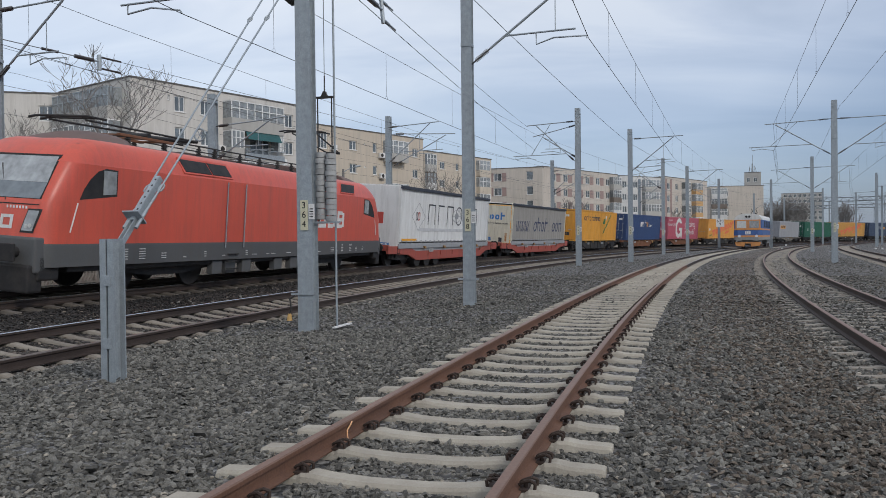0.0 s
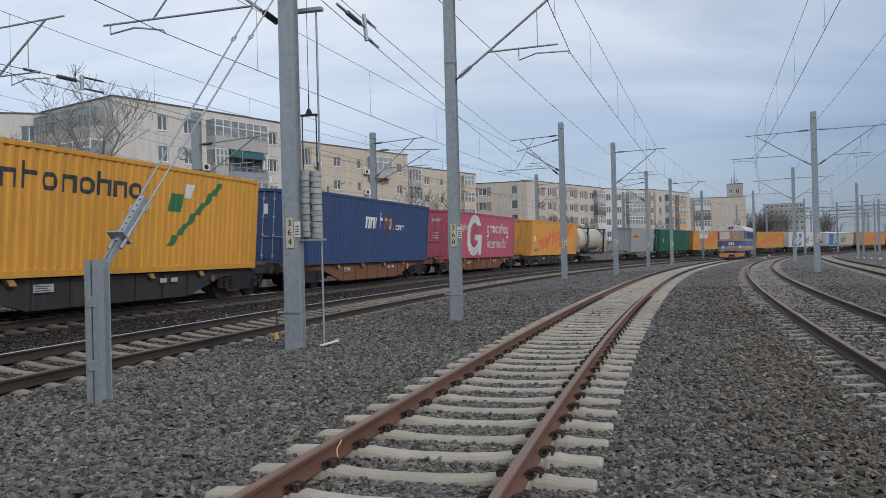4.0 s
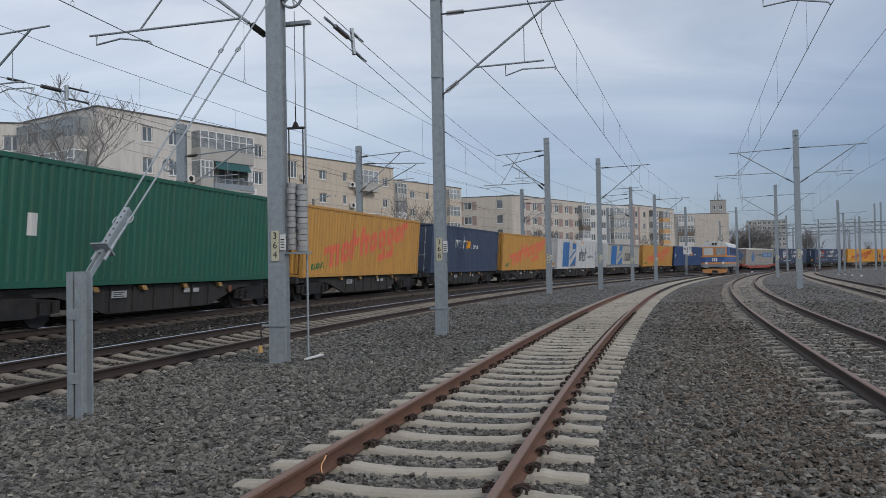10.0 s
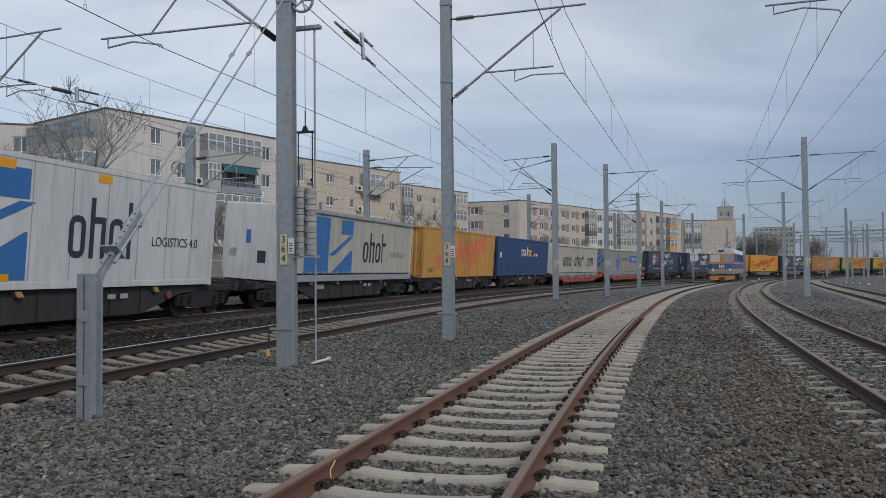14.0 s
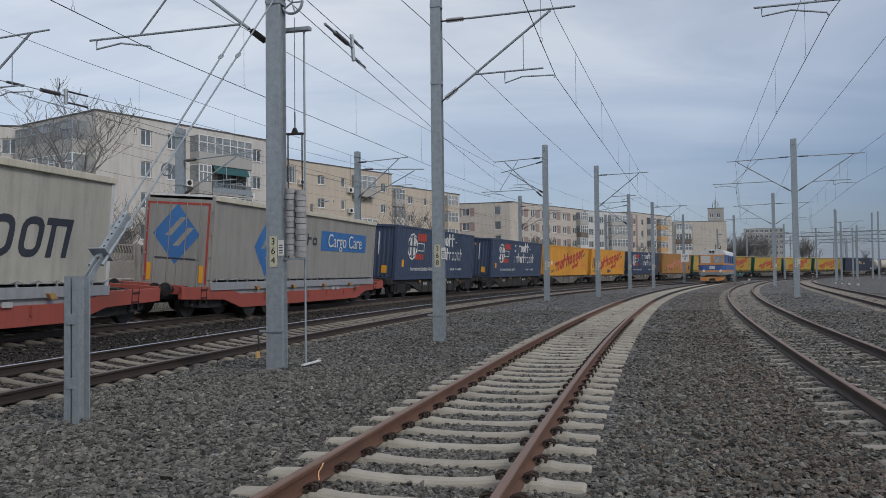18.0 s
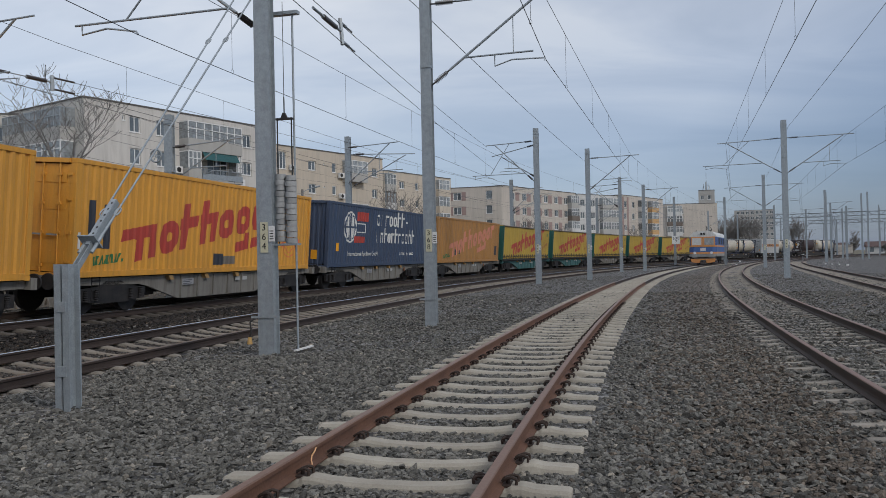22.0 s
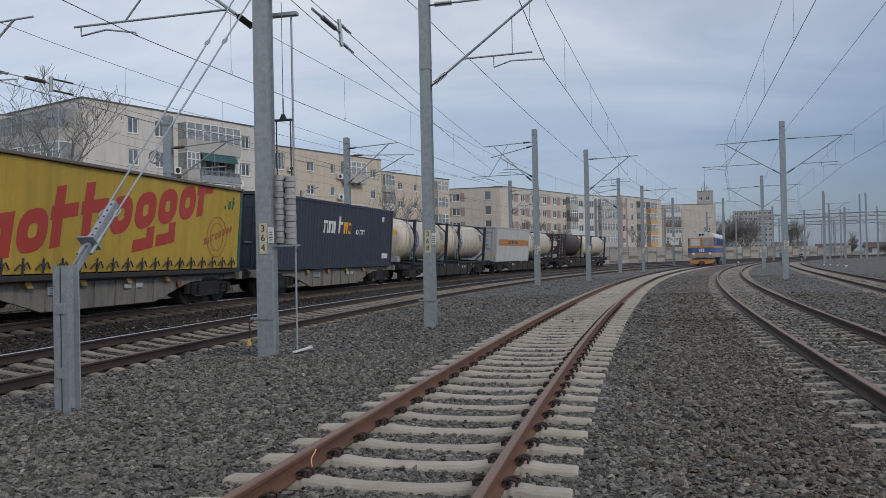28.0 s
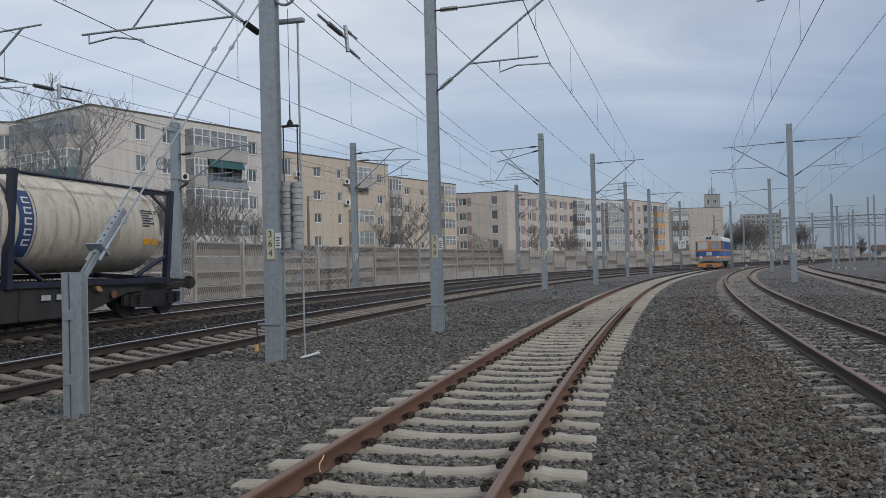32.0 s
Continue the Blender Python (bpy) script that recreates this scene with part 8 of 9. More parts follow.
build_anchor()
qx, qy, qh = (float(v) for v in MAIN.at(27.4, -8.45))
wa = Vector((*[float(v) for v in MAIN.at(17.5, -8.2)[:2]], 7.06))
wb = Vector((*[float(v) for v in MAIN.at(23.5, -7.0)[:2]], 7.05))
for z0, end in ((0.14, (*[float(v) for v in MAIN.at(60, -4.9)[:2]], 7.5)), (-0.2, (*[float(v) for v in MAIN.at(60, -5.1)[:2]], 6.0))):
    run_wire("anchored_wire", "anchored overhead wire of the outer track", [wa.lerp(wb, 0.52) + Vector((0, 0, z0)), Vector(end)], 0.008, 0.05)
ti = thing("tension_insulator", "dark rod insulators with a yoke plate in an anchored wire", "insulator")
for f0, f1, r, m, nm in ((0.0, 0.22, 0.014, GALV, "clamp"), (0.22, 0.3, 0.04, INSUL, "turnbuckle"), (0.3, 0.39, 0.016, GALV, "clamp"), (0.39, 0.49, 0.06, INSUL, "insulator"), (0.49, 0.53, 0.03, GALV, "clamp")):
    bm = bmesh.new()
    tube(bm, wa.lerp(wb, f0), wa.lerp(wb, f1), r, n=8)
    part(nm, bm, m, ti)
bm = bmesh.new()
tube(bm, wa.lerp(wb, 0.525) + Vector((0, 0, 0.2)), wa.lerp(wb, 0.525) - Vector((0, 0, 0.26)), 0.06, n=6)
part("yoke_plate", bm, GALV, ti)
for dz in (0.14, -0.2):
    bm = bmesh.new()
    a = wa.lerp(wb, 0.53) + Vector((0, 0, dz))
    tube(bm, a, a + (wb - wa) * 0.12, 0.03, n=8)
    part("turnbuckle", bm, INSUL, ti)
pw = thing("line_tensioner", "spoked tensioning pulley of the outer track's wire", "pulley", pose(qx - 0.3, qy, 5.75, 0, 0, -14))
bm = bmesh.new()
chain(bm, [(0.24 * math.cos(math.tau * k / 16), 0, 0.24 * math.sin(math.tau * k / 16)) for k in range(17)], 0.035, 6)
part("rim", bm, GALV, pw)
for k in range(3):
    bm = bmesh.new()
    a = math.pi * k / 3
    tube(bm, (-0.24 * math.cos(a), 0, -0.24 * math.sin(a)), (0.24 * math.cos(a), 0, 0.24 * math.sin(a)), 0.016, n=6)
    part("spoke", bm, GALV, pw)

# ---- standing engine ----
ex, ey, eh = SIDING.at(108.6)
old_engine(pose(float(ex) - 0.1, float(ey), RAIL_TOP, 0, 0, 93 - math.degrees(float(eh))))

# ---- a wooden pole with a lamp behind the noise wall ----
pole = thing("lamp_post", "weathered wooden pole with a lamp on a curved arm", "lamp post", pose(-10.13, 60.16, 0))
bm = bmesh.new()
tube(bm, (0, 0, -0.2), (0, 0, 7.03), 0.13, 0.09, n=10)
part("pole", bm, BARK, pole)
bm = bmesh.new()
chain(bm, [(1.01 * a, 0.16 * a, 6.68 + 0.55 * a ** 0.5) for a in (0.0, 0.1, 0.25, 0.5, 0.75, 1.0)], 0.03, 6)
part("arm", bm, GALV, pole)
bm = bmesh.new()
tube(bm, (0.93, 0.15, 7.22), (1.31, 0.21, 7.28), 0.09, 0.06, n=10)
part("lamp_head", bm, GALV, pole)

# ---- trees ----
bare_tree(-21.2, 45.5, 0.2, 11.6, 12, trunk=0.19, levels=4, first=0.56, spread=0.62, thin=0.013, pull=0.36)
bare_tree(-25.2, 47.0, 0.2, 10.5, 9, trunk=0.15, levels=4, first=0.42, thin=0.013)
bare_tree(-29.5, 49.0, 0.2, 12.0, 23, trunk=0.15, levels=4, first=0.38, thin=0.012)
for x, y, h, seed in ((-15.9, 57.0, 8.8, 3), (-13.6, 58.0, 7.8, 5), (-21.5, 52.0, 7.2, 8), (-18.5, 53.5, 9.2, 2), (-17.2, 55.5, 9.4, 18), (-20.0, 52.6, 8.6, 28), (-11.8, 59.0, 7.4, 19)):
    bare_tree(x, y, 0.2, h, seed, 0.65, 0.045, 3, "bare many-stemmed bush behind the noise wall", 0.4, 0.011, 5, "bare_bush", "bush")
for x, y, h, seed, tr in ((-3.6, 97.0, 13.0, 4, 0.16), (-6.0, 95.0, 9.0, 6, 0.12), (5.6, 127.0, 8.0, 12, 0.12), (8.6, 128.0, 6.5, 13, 0.1), (15.6, 130.0, 10.5, 14, 0.13), (20.6, 133.0, 9.0, 15, 0.13), (23.5, 140.0, 8.5, 16, 0.12), (38.0, 150.0, 10.0, 17, 0.13)):
    bare_tree(x, y, 0.2, h, seed, 0.6, tr, 4, first=0.3, thin=0.017)
for x, y, h, seed in ((80.5, 218.0, 17.5, 31), (83.5, 219.5, 18.5, 32), (86.0, 217.0, 16.0, 33)):
    bare_tree(x, y, 0.0, h, seed, 0.6, 0.16, 4, "dense dark bare tree at the yard's end", 0.2, 0.03, 3)
for x, y, h, seed in ((91.6, 205.6, 13.5, 34), (93.6, 205.0, 12.4, 35)):
    bare_tree(x, y, 0.0, h, seed, 0.2, 0.14, 4, "slender upright bare poplar", 0.22, 0.02, 2, wide=0.12)
for x, y, h, seed in ((118.0, 225.0, 9.0, 36), (131.0, 222.0, 8.0, 38)):
    bare_tree(x, y, 0.0, h, seed, 0.6, 0.14, 4, "pale bare tree at the yard's end", 0.3, 0.024)

for k in range(16):
    x = 100.0 + 5.2 * k
    bare_tree(x, 214.0 - 0.42 * (x - 90) + (k % 3) * 3, 0.0, 3.6 + 1.3 * (k * 7 % 5) / 4, 60 + k, 0.65, 0.06, 3, "low brown bare scrub beyond the yard", 0.4, 0.03, 7, "bare_bush", "bush")

# ---- the yard's far end ----
GIRDER = mat("grey_lattice_steel", (0.20, 0.22, 0.24), 0.7, 0.2, 0.15, 2, 20, 0.05)


def gantry(x0, y0, x1, y1, z, legs):
    """A lattice girder on lattice legs across the yard tracks."""
    d = Vector((x1 - x0, y1 - y0, 0))
    n = d.length
    ob = thing("lattice_gantry", "grey lattice girder gantry spanning the yard tracks", "gantry", pose(x0, y0, 0, 0, 0, math.degrees(math.atan2(d.y, d.x))), group="lattice gantries")
    bm = bmesh.new()
    for y in (-0.35, 0.35):
        for zz in (z, z + 0.9):
            tube(bm, (0, y, zz), (n, y, zz), 0.07, n=4)
        k = 0.0
        up = True
        while k < n - 0.9:
            tube(bm, (k, y, z if up else z + 0.9), (k + 0.9, y, z + 0.9 if up else z), 0.045, n=4)
            k += 0.9
            up = not up
    part("girder", bm, GIRDER, ob)
    for f in legs:
        x = f * n
        bm = bmesh.new()
        for dx in (-0.3, 0.3):
            tube(bm, (x + dx * 1.3, 0, 0), (x + dx * 0.7, 0, z), 0.07, n=4)
        for k in range(int(z)):
            w0, w1 = 0.39 - 0.018 * k, 0.39 - 0.018 * (k + 1)
            tube(bm, (x - w0 if k % 2 else x + w0, 0, k), (x + w1 if k % 2 else x - w1, 0, k + 1), 0.04, n=4)
        part("leg", bm, GIRDER, ob)
    return ob


gantry(81.0, 199.0, 126.0, 178.0, 9.8, (0.03, 0.34, 0.66, 0.98))
gantry(95.0, 231.0, 140.0, 211.0, 9.2, (0.02, 0.33, 0.64, 0.97))


def house(x, y, w, d, h, wall, roof, turn, label):
    ob = thing("small_house", label, "house", pose(x, y, 0, 0, 0, turn))
    bm = bmesh.new()
    box(bm, 0, w, 0, d, -0.2, h)
    part("wall", bm, wall, ob)
    bm = bmesh.new()
    prism(bm, [(-0.4, h - 0.1), (d + 0.4, h - 0.1), (d / 2, h + 1.3)], "x", -0.3, w + 0.3)
    part("roof", bm, roof, ob)
    for k in range(3):
        bm = bmesh.new()
        a = 0.7 + k * (w - 1.4) / 3
        box(bm, a, a + 0.9, -0.03, 0.0, 0.9, 2.1)
        part("window", bm, GLASS, ob)


ROOFRED = mat("red_roof_tiles", (0.10, 0.065, 0.06), 0.85, 0, 0.2, 2, 20, 0.2)
house(103.0, 214.0, 7.0, 6.0, 2.3, PLASTER["cream"], ROOFRED, -24, "low cream house with a red roof beyond the yard")
house(113.5, 209.0, 8.0, 6.0, 2.4, PLASTER["white"], ROOFRED, -24, "low pale house with a red roof beyond the yard")
house(96.0, 226.0, 9.0, 6.0, 3.2, PLASTER["beige"], PLASTER["roof"], -24, "low shed with a dark roof beyond the yard")


def yard_fence():
    ob = thing("yard_wall", "low grey wall at the far end of the yard", "wall", kind="structure")
    pts = [(60, 203), (78, 213), (94, 206)]
    for (xa, ya), (xb, yb) in zip(pts, pts[1:]):
        d = Vector((xb - xa, yb - ya, 0))
        bm = bmesh.new()
        box(bm, 0, d.length, -0.1, 0.1, -0.2, 2.3)
        w = part("panel", bm, WALLC, ob)
        w.matrix_local = pose(xa, ya, 0, 0, 0, math.degrees(math.atan2(d.y, d.x)))


yard_fence()


def signal_box(x, y, h, label, head=True):
    ob = thing("ground_signal", label, "signal", pose(x, y, 0, 0, 0, -20))
    bm = bmesh.new()
    tube(bm, (0, 0, -0.1), (0, 0, h), 0.05, n=8)
    part("post", bm, GALV, ob)
    bm = bmesh.new()
    box(bm, -0.26, 0.26, -0.14, 0.14, h, h + 0.55, 0.03)
    b = part("housing", bm, BLACK, ob)
    for k in (-0.12, 0.12):
        bm = bmesh.new()
        tube(bm, (k, -0.17, h + 0.28), (k, -0.14, h + 0.28), 0.075, n=12)
        part("lens", bm, C["lamp"], b)


signal_box(42.3, 117.0, 1.25, "low black ground signal on a short post")
signal_box(56.0, 128.0, 0.9, "low black ground signal on a short post")
signal_box(58.6, 127.0, 0.7, "low black ground signal on a short post")


def marker(x, y, r):
    ob = thing("white_marker_stone", "small whitewashed marker block in the ballast", "marker", pose(x, y, 0, 0, 0, 20), group="white markers")
    bm = bmesh.new()
    box(bm, -r, r, -r * 0.7, r * 0.7, -0.05, r * 1.3, r * 0.3)
    part("block", bm, WHITE, ob)


for x, y, r in ((41.4, 79.9, 0.17), (42.6, 84.0, 0.13), (43.6, 87.5, 0.12), (44.6, 91.0, 0.12), (50.0, 131.0, 0.2), (36.2, 96.0, 0.15)):
    marker(x, y, r * 0.7)

# kilometre board on a mast
kb = thing("kilometre_board", "white kilometre board with black digits on a mast", "sign", pose(32.25, 107.0, 0, 0, 0, -16))
bm = bmesh.new()
box(bm, -0.52, 0.52, -0.24, -0.20, 2.85, 3.95, 0.02)
bd = part("board", bm, WHITE, kb)
for text, x, z in (("6", -0.3, 3.62), ("3", 0, 3.62), ("0", 0.3, 3.62), ("7", 0, 3.14)):
    g = new("digit", lettering(text, 0.52, INK, "digit"))
    g.parent, g.location = bd, (x, -0.245, z)
bm = bmesh.new()
box(bm, -0.06, 0.06, -0.20, 0.5, 3.3, 3.4)
part("bracket", bm, GALV, kb)

# ---- the freight train, front to back ----
load(engine("red electric freight locomotive with a dark grey skirt"), 14.15, 33.45, 0)


def wg(a, b, col, label, pocket=False):
    load(wagon(b - a - 0.55, col, label, pocket), a, b, 0)


RED = "red articulated pocket wagon, dirty"
for a, b in ((34.3, 52.1), (52.3, 69.9), (295.9, 313.7), (313.9, 331.5)):
    wg(a, b, "redw", RED, True)
for a, b in ((87.4, 104.2), (104.6, 121.8)):
    wg(a, b, "rust", "rust-brown container wagon with orange brake discs")
for a, b in ((139.5, 157.2), (157.4, 169.5), (365.8, 380.9), (381.1, 396.2), (396.4, 411), (411.4, 426.5), (457.2, 472), (472.2, 487), (487.2, 502), (502.2, 517.6)):
    wg(a, b, "wagon", "pale grey container wagon streaked with dirt")
for a, b in ((426.7, 441.7), (441.9, 457)):
    wg(a, b, "tealw", "teal container wagon streaked with dirt")
for a, b in ((70.6, 87.1), (122.4, 139.2), (169.8, 185), (185.2, 200.7), (200.9, 216), (216.2, 231), (231.5, 248.2), (248.5, 265.2), (265.4, 281), (281.2, 295.6), (331.8, 348), (348.3, 365.5), (518, 536), (536.4, 555), (555.4, 576)):
    wg(a, b, "dark", "black container wagon with pale data panels")

TRZ = 0.78
BR = [(1.55, 1.6, 1.62, 2.3, 1.28, "grey"), (2.42, 2.47, 0.94, 1.62, 1.28, "grey"), (2.42, 2.47, 0.94, 1.62, -1.28, "grey"), (3.29, 3.34, 1.62, 2.3, -1.28, "grey")] + ring(2.08, 2.36, 1.42, 1.85, 0.06, 0, "mark_dark") + ring(2.36, 2.62, 1.42, 1.85, 0.06, 0, "red")
tr = load(curtain_body("pearl", "white curtain-sided semi-trailer with dark lettering shapes on a red wagon",
    BR + word(3.7, 11.7, 1.25, 2.3, "nrnoan", "mark_dark", 0, 0.07, 0.45) + [(7.35, 8.75, 1.42, 2.12, "e0.93", "grey"), (7.75, 8.35, 1.58, 1.96, "e0", "grey"), (7.4, 8.7, 1.755, 1.785, 0, "grey"), (8.04, 8.06, 1.44, 2.1, 0, "grey"), (2.4, 9.6, 0.9, 1.05, (0.9, -3.4), "curtain_mark")] + [(0.4, 2.3, 0.42, 0.52, 0, "label"), (4.5, 5.1, 0.12, 0.3, 0, "label"), (10.0, 10.5, 0.12, 0.3, 0, "label")],
    14.0, 3.05, "white", [(1.3, 1.62, 1.2, 1.75, 0, "red"), (1.5, 1.98, 0.02, 0.3, 0, "mark_blue"), (0.75, 0.95, 0.3, 0.5, 0, "label")], "mark_dark", low=1, doors=False), 35.7, 49.7, TRZ)
side_text(tr, "LOJ\u0130ST\u0130K", 0.46, "mark_dark", 10.3, 0.72, 14.0, -1.262)
plate = new("lettering", lettering("TIR", 0.27, C["mark_white"], "lettering", 0.003))
plate.parent, plate.matrix_local = tr, pose(-7.0 - 0.042, 1.2 - 1.74, 0.16, 0, 0, -90)
tr2 = load(curtain_body("curtain", "grey curtain-sided semi-trailer with cream rear doors on a red wagon",
    word(1.0, 12.6, 1.0, 1.75, "www.ohol.oon", "mark_navy", 0.2, 0.13, 0.25), 13.8, 2.95, "cream", word(0.35, 1.9, 1.75, 2.1, "oool", "mark_blue", 0, 0.12, 0.08) + [(0.03, 0.07, 0.12, 2.78, 0, "label"), (2.33, 2.37, 0.12, 2.78, 0, "label"), (0.03, 2.37, 2.74, 2.78, 0, "label"), (0.03, 2.37, 0.12, 0.16, 0, "label"), (0.2, 0.35, 0.25, 0.85, 0, "tan"), (1.95, 2.1, 0.25, 0.85, 0, "tan"), (0.75, 0.95, 0.25, 0.5, 0, "mark_blue"), (1.5, 1.75, 0.2, 0.5, 0, "mark_dark")], "mark_dark", low=1), 54.6, 68.4, TRZ)
slogan = new("lettering", lettering("logistics for a better world", 0.185, C["mark_dark"], "lettering", 0.003))
slogan.parent, slogan.matrix_local = tr2, pose(-6.9 - 0.042, 0.05, 1.5, 0, 0, -90)
load(container("bright", "yellow container with dark lettering shapes and green stripes", word(2.2, 7.4, 1.75, 2.15, "onlonohno", "mark_dark", 0, 0.1, 0.12) + [(8.6 + 0.42 * k, 8.9 + 0.42 * k, 0.55 + 0.3 * k, 0.85 + 0.32 * k, 0.9, "mark_green") for k in range(6)] + [(8.6, 9.2, 1.5, 2.0, 0.2, "mark_green"), (9.3, 9.7, 1.9, 2.3, 0.3, "mark_white")], doors=True, end=[(0.35, 0.6, 1.5, 1.7, 0, "mark_white"), (0.35, 0.6, 1.1, 1.4, 0, "mark_white"), (1.4, 1.7, 2.2, 2.4, 0, "mark_white"), (1.4, 1.8, 0.5, 0.8, 0, "mark_dark")]), 71.8, 85.5)
UN = word(5.2, 7.2, 1.38, 1.9, "nnil", "mark_white", 0.1, 0.12, 0.1) + word(7.35, 8.2, 1.38, 1.9, "no", "label", 0.1, 0.12, 0.1) + word(8.4, 9.9, 1.38, 1.62, ".onn", "mark_white", 0.1, 0.07, 0.08)
u1 = load(container("blue", "dark blue container with small white lettering shapes", UN, doors=True, end=[(0.4, 0.6, 1.9, 2.3, 0, "mark_white"), (1.5, 1.9, 2.2, 2.4, 0, "mark_white")]), 89.2, 102.9)
GR = [(4.6, 7.4, 0.0, 2.62, "e0.6", "mark_white"), (6.3, 7.6, 1.35, 1.95, 0, "pink"), (6.0, 7.45, 0.98, 1.35, 0, "mark_white"), (6.9, 7.45, 0.05, 1.0, 0, "mark_white")]
pk = load(container("pink", "crimson pink container with a pale ring emblem and white lettering", [(a - 1.5, b - 1.5, c, d, e, f) for a, b, c, d, e, f in GR] + word(7.0, 12.0, 1.5, 2.0, "grooolog", "mark_white", 0, 0.13, 0.12), doors=True, end=[(0.3, 0.7, 2.2, 2.4, 0, "mark_white"), (1.3, 1.9, 2.3, 2.36, 0, "mark_white"), (1.3, 1.8, 2.2, 2.25, 0, "mark_white"), (1.4, 1.75, 1.2, 1.26, 0, "mark_white"), (1.4, 1.75, 1.35, 1.4, 0, "mark_white"), (1.4, 1.75, 1.5, 1.55, 0, "mark_white"), (0.2, 0.45, 1.1, 1.35, 0, "cream")]), 106.1, 119.9)
side_text(pk, "Women Rights", 0.56, "mark_white", 1.55, 1.95, 13.72)
side_text(pk, "in support of", 0.32, "mark_white", 0.95, 2.5, 13.72)
side_text(pk, "intermodal", 1.02, "mark_white", 9.5, 0.95, 13.72)
NH = tilted(word(2.24, 11.7, 0.21, 1.13, "nolhoggor", "red", 0.1, 0.33, 0.15), 0.155) + [(1.65, 2.3, 0.83, 1.13, ("tilt", 0.155, 2.24, 0.2), "red")] + tilted(word(0.6, 1.95, 0.13, 0.36, "www.", "mark_green", 0.2, 0.085, 0.08), 0.09)
NF = [(a, b, c, d, e, "faint" if f == "red" else f) for a, b, c, d, e, f in NH]
load(container("yellow", "yellow-orange container with slanted red lettering shapes", [(a, b, c, d, e, "faint" if f == "red" else f) for a, b, c, d, e, f in NH] + [(0.5, 0.85, 1.0, 1.4, 0, "mark_white")], doors=True), 124.3, 138.0)
t1 = load(tank_container("tank", "cream cylindrical tank container in a navy frame, stained"), 141.6, 147.7)
load(container("grey", "grey bulk container with an orange label", [(0.5, 2.85, 1.62, 2.18, 0.0, "label")] + word(0.8, 2.65, 1.72, 2.08, "noolnoh", "mark_dark", 0, 0.1, 0.08), length=9.6, smooth=True, height=2.9), 158.3, 167.9)
load(container("green", "dark green corrugated steel container, dusty", [(1.3, 1.6, 1.0, 1.5, 0, "mark_white"), (12.6, 12.85, 2.05, 2.35, 0, "mark_white")], doors=True, end=[(0.4, 0.7, 0.8, 1.0, 0, "mark_white"), (1.4, 1.7, 1.9, 2.2, 0, "mark_white")]), 170.6, 184.3)
o1 = load(container("orange", "orange container with faded slanted red lettering shapes", NF), 186.0, 199.7)
n1 = load(container("navy", "navy blue container with small white lettering shapes", [(a - 1.2, b - 1.2, c, d, e, f) for a, b, c, d, e, f in UN], doors=True), 201.7, 215.4)
again(o1, 216.6, 230.3)
K = [(1.7, 3.8, 0.22, 2.6, 0.0, "mark_blue"), (3.8, 4.3, 1.0, 1.9, 2.3, "mark_blue"), (4.9, 6.15, 1.95, 2.6, 0, "mark_blue"), (4.1, 6.15, 0.22, 1.25, (1.9, 0), "mark_blue")] + word(7.4, 10.1, 0.72, 1.72, "ohol", "mark_dark", 0, 0.16, 0.14)
ek = load(container("white", "white insulated container with blue chevrons and tall dark lettering shapes", K + [(5.2, 5.7, 2.55, 2.75, 0, "label"), (8.3, 8.8, 2.55, 2.75, 0, "label"), (5.2, 5.7, 0.2, 0.36, 0, "label")], smooth=True, end=[(0.55, 1.0, 0.75, 1.35, 0.75, "mark_blue"), (0.6, 0.9, 1.5, 2.2, 0, "mark_blue"), (0.95, 1.3, 1.4, 1.62, 0.4, "mark_blue"), (1.15, 1.45, 0.5, 0.9, -0.25, "mark_dark"), (1.9, 2.1, 0.4, 0.55, 0, "label")]), 232.5, 246.2)
side_text(ek, "LOGISTICS 4.0", 0.36, "mark_dark", 11.7, 1.2, 13.72)
el = load(curtain_body("linen", "pale grey curtain-sided swap body with blue chevrons", [(a, b, c * 0.95 + 0.15, d * 0.95 + 0.15, e, f) for a, b, c, d, e, f in K], 13.7, 2.9, "white", [(0.9, 1.1, 1.4, 1.9, 0, "mark_blue"), (1.4, 1.75, 0.7, 1.15, 0, "mark_dark"), (0.2, 0.5, 0.9, 1.2, 0.2, "grey")], "grey", "container", "swap_body", doors=False), 250.6, 264.3, FLOOR - 0.05)
side_text(el, "LOGISTICS 4.0", 0.34, "grey", 11.7, 1.25, 13.7, -1.262)
again(o1, 266.2, 279.9)
load(container("blue", "bright dark blue container with white and orange lettering shapes", [(a + 0.4, b + 0.4, c, d, e, f) for a, b, c, d, e, f in UN] + [(0.5, 0.8, 1.2, 1.6, 0, "mark_white")]), 280.6, 294.3)
load(curtain_body("linen", "cream curtain-sided semi-trailer with dark lettering shapes on a red wagon", word(1.9, 12.4, 0.95, 1.85, "www.ohol.oon", "mark_dark", 0.22, 0.17, 0.2), 14.0, 3.0, "white", [(0.2, 0.7, 1.9, 2.2, 0, "mark_blue"), (0.4, 0.85, 1.2, 1.6, 0, "grey")], "cream", low=1, doors=False), 297.1, 311.1, TRZ)


def diamond(uc, vc, w, h, base):
    """A diamond with two leaning bars cut out of it."""
    out = [(uc - 0.01, uc + 0.01, vc - h, vc, (-w / h, w / h), "mark_blue"), (uc - w, uc + w, vc, vc + h, (w / h, -w / h), "mark_blue")]
    for k in (0.36, 0.70):
        a, b = uc - w + (k + 0.3) * w, vc - k * h + 0.3 * h
        out.append((a - 0.13 * w, a + 0.13 * w, b, b + 0.62 * h, w / h, base))
    return out


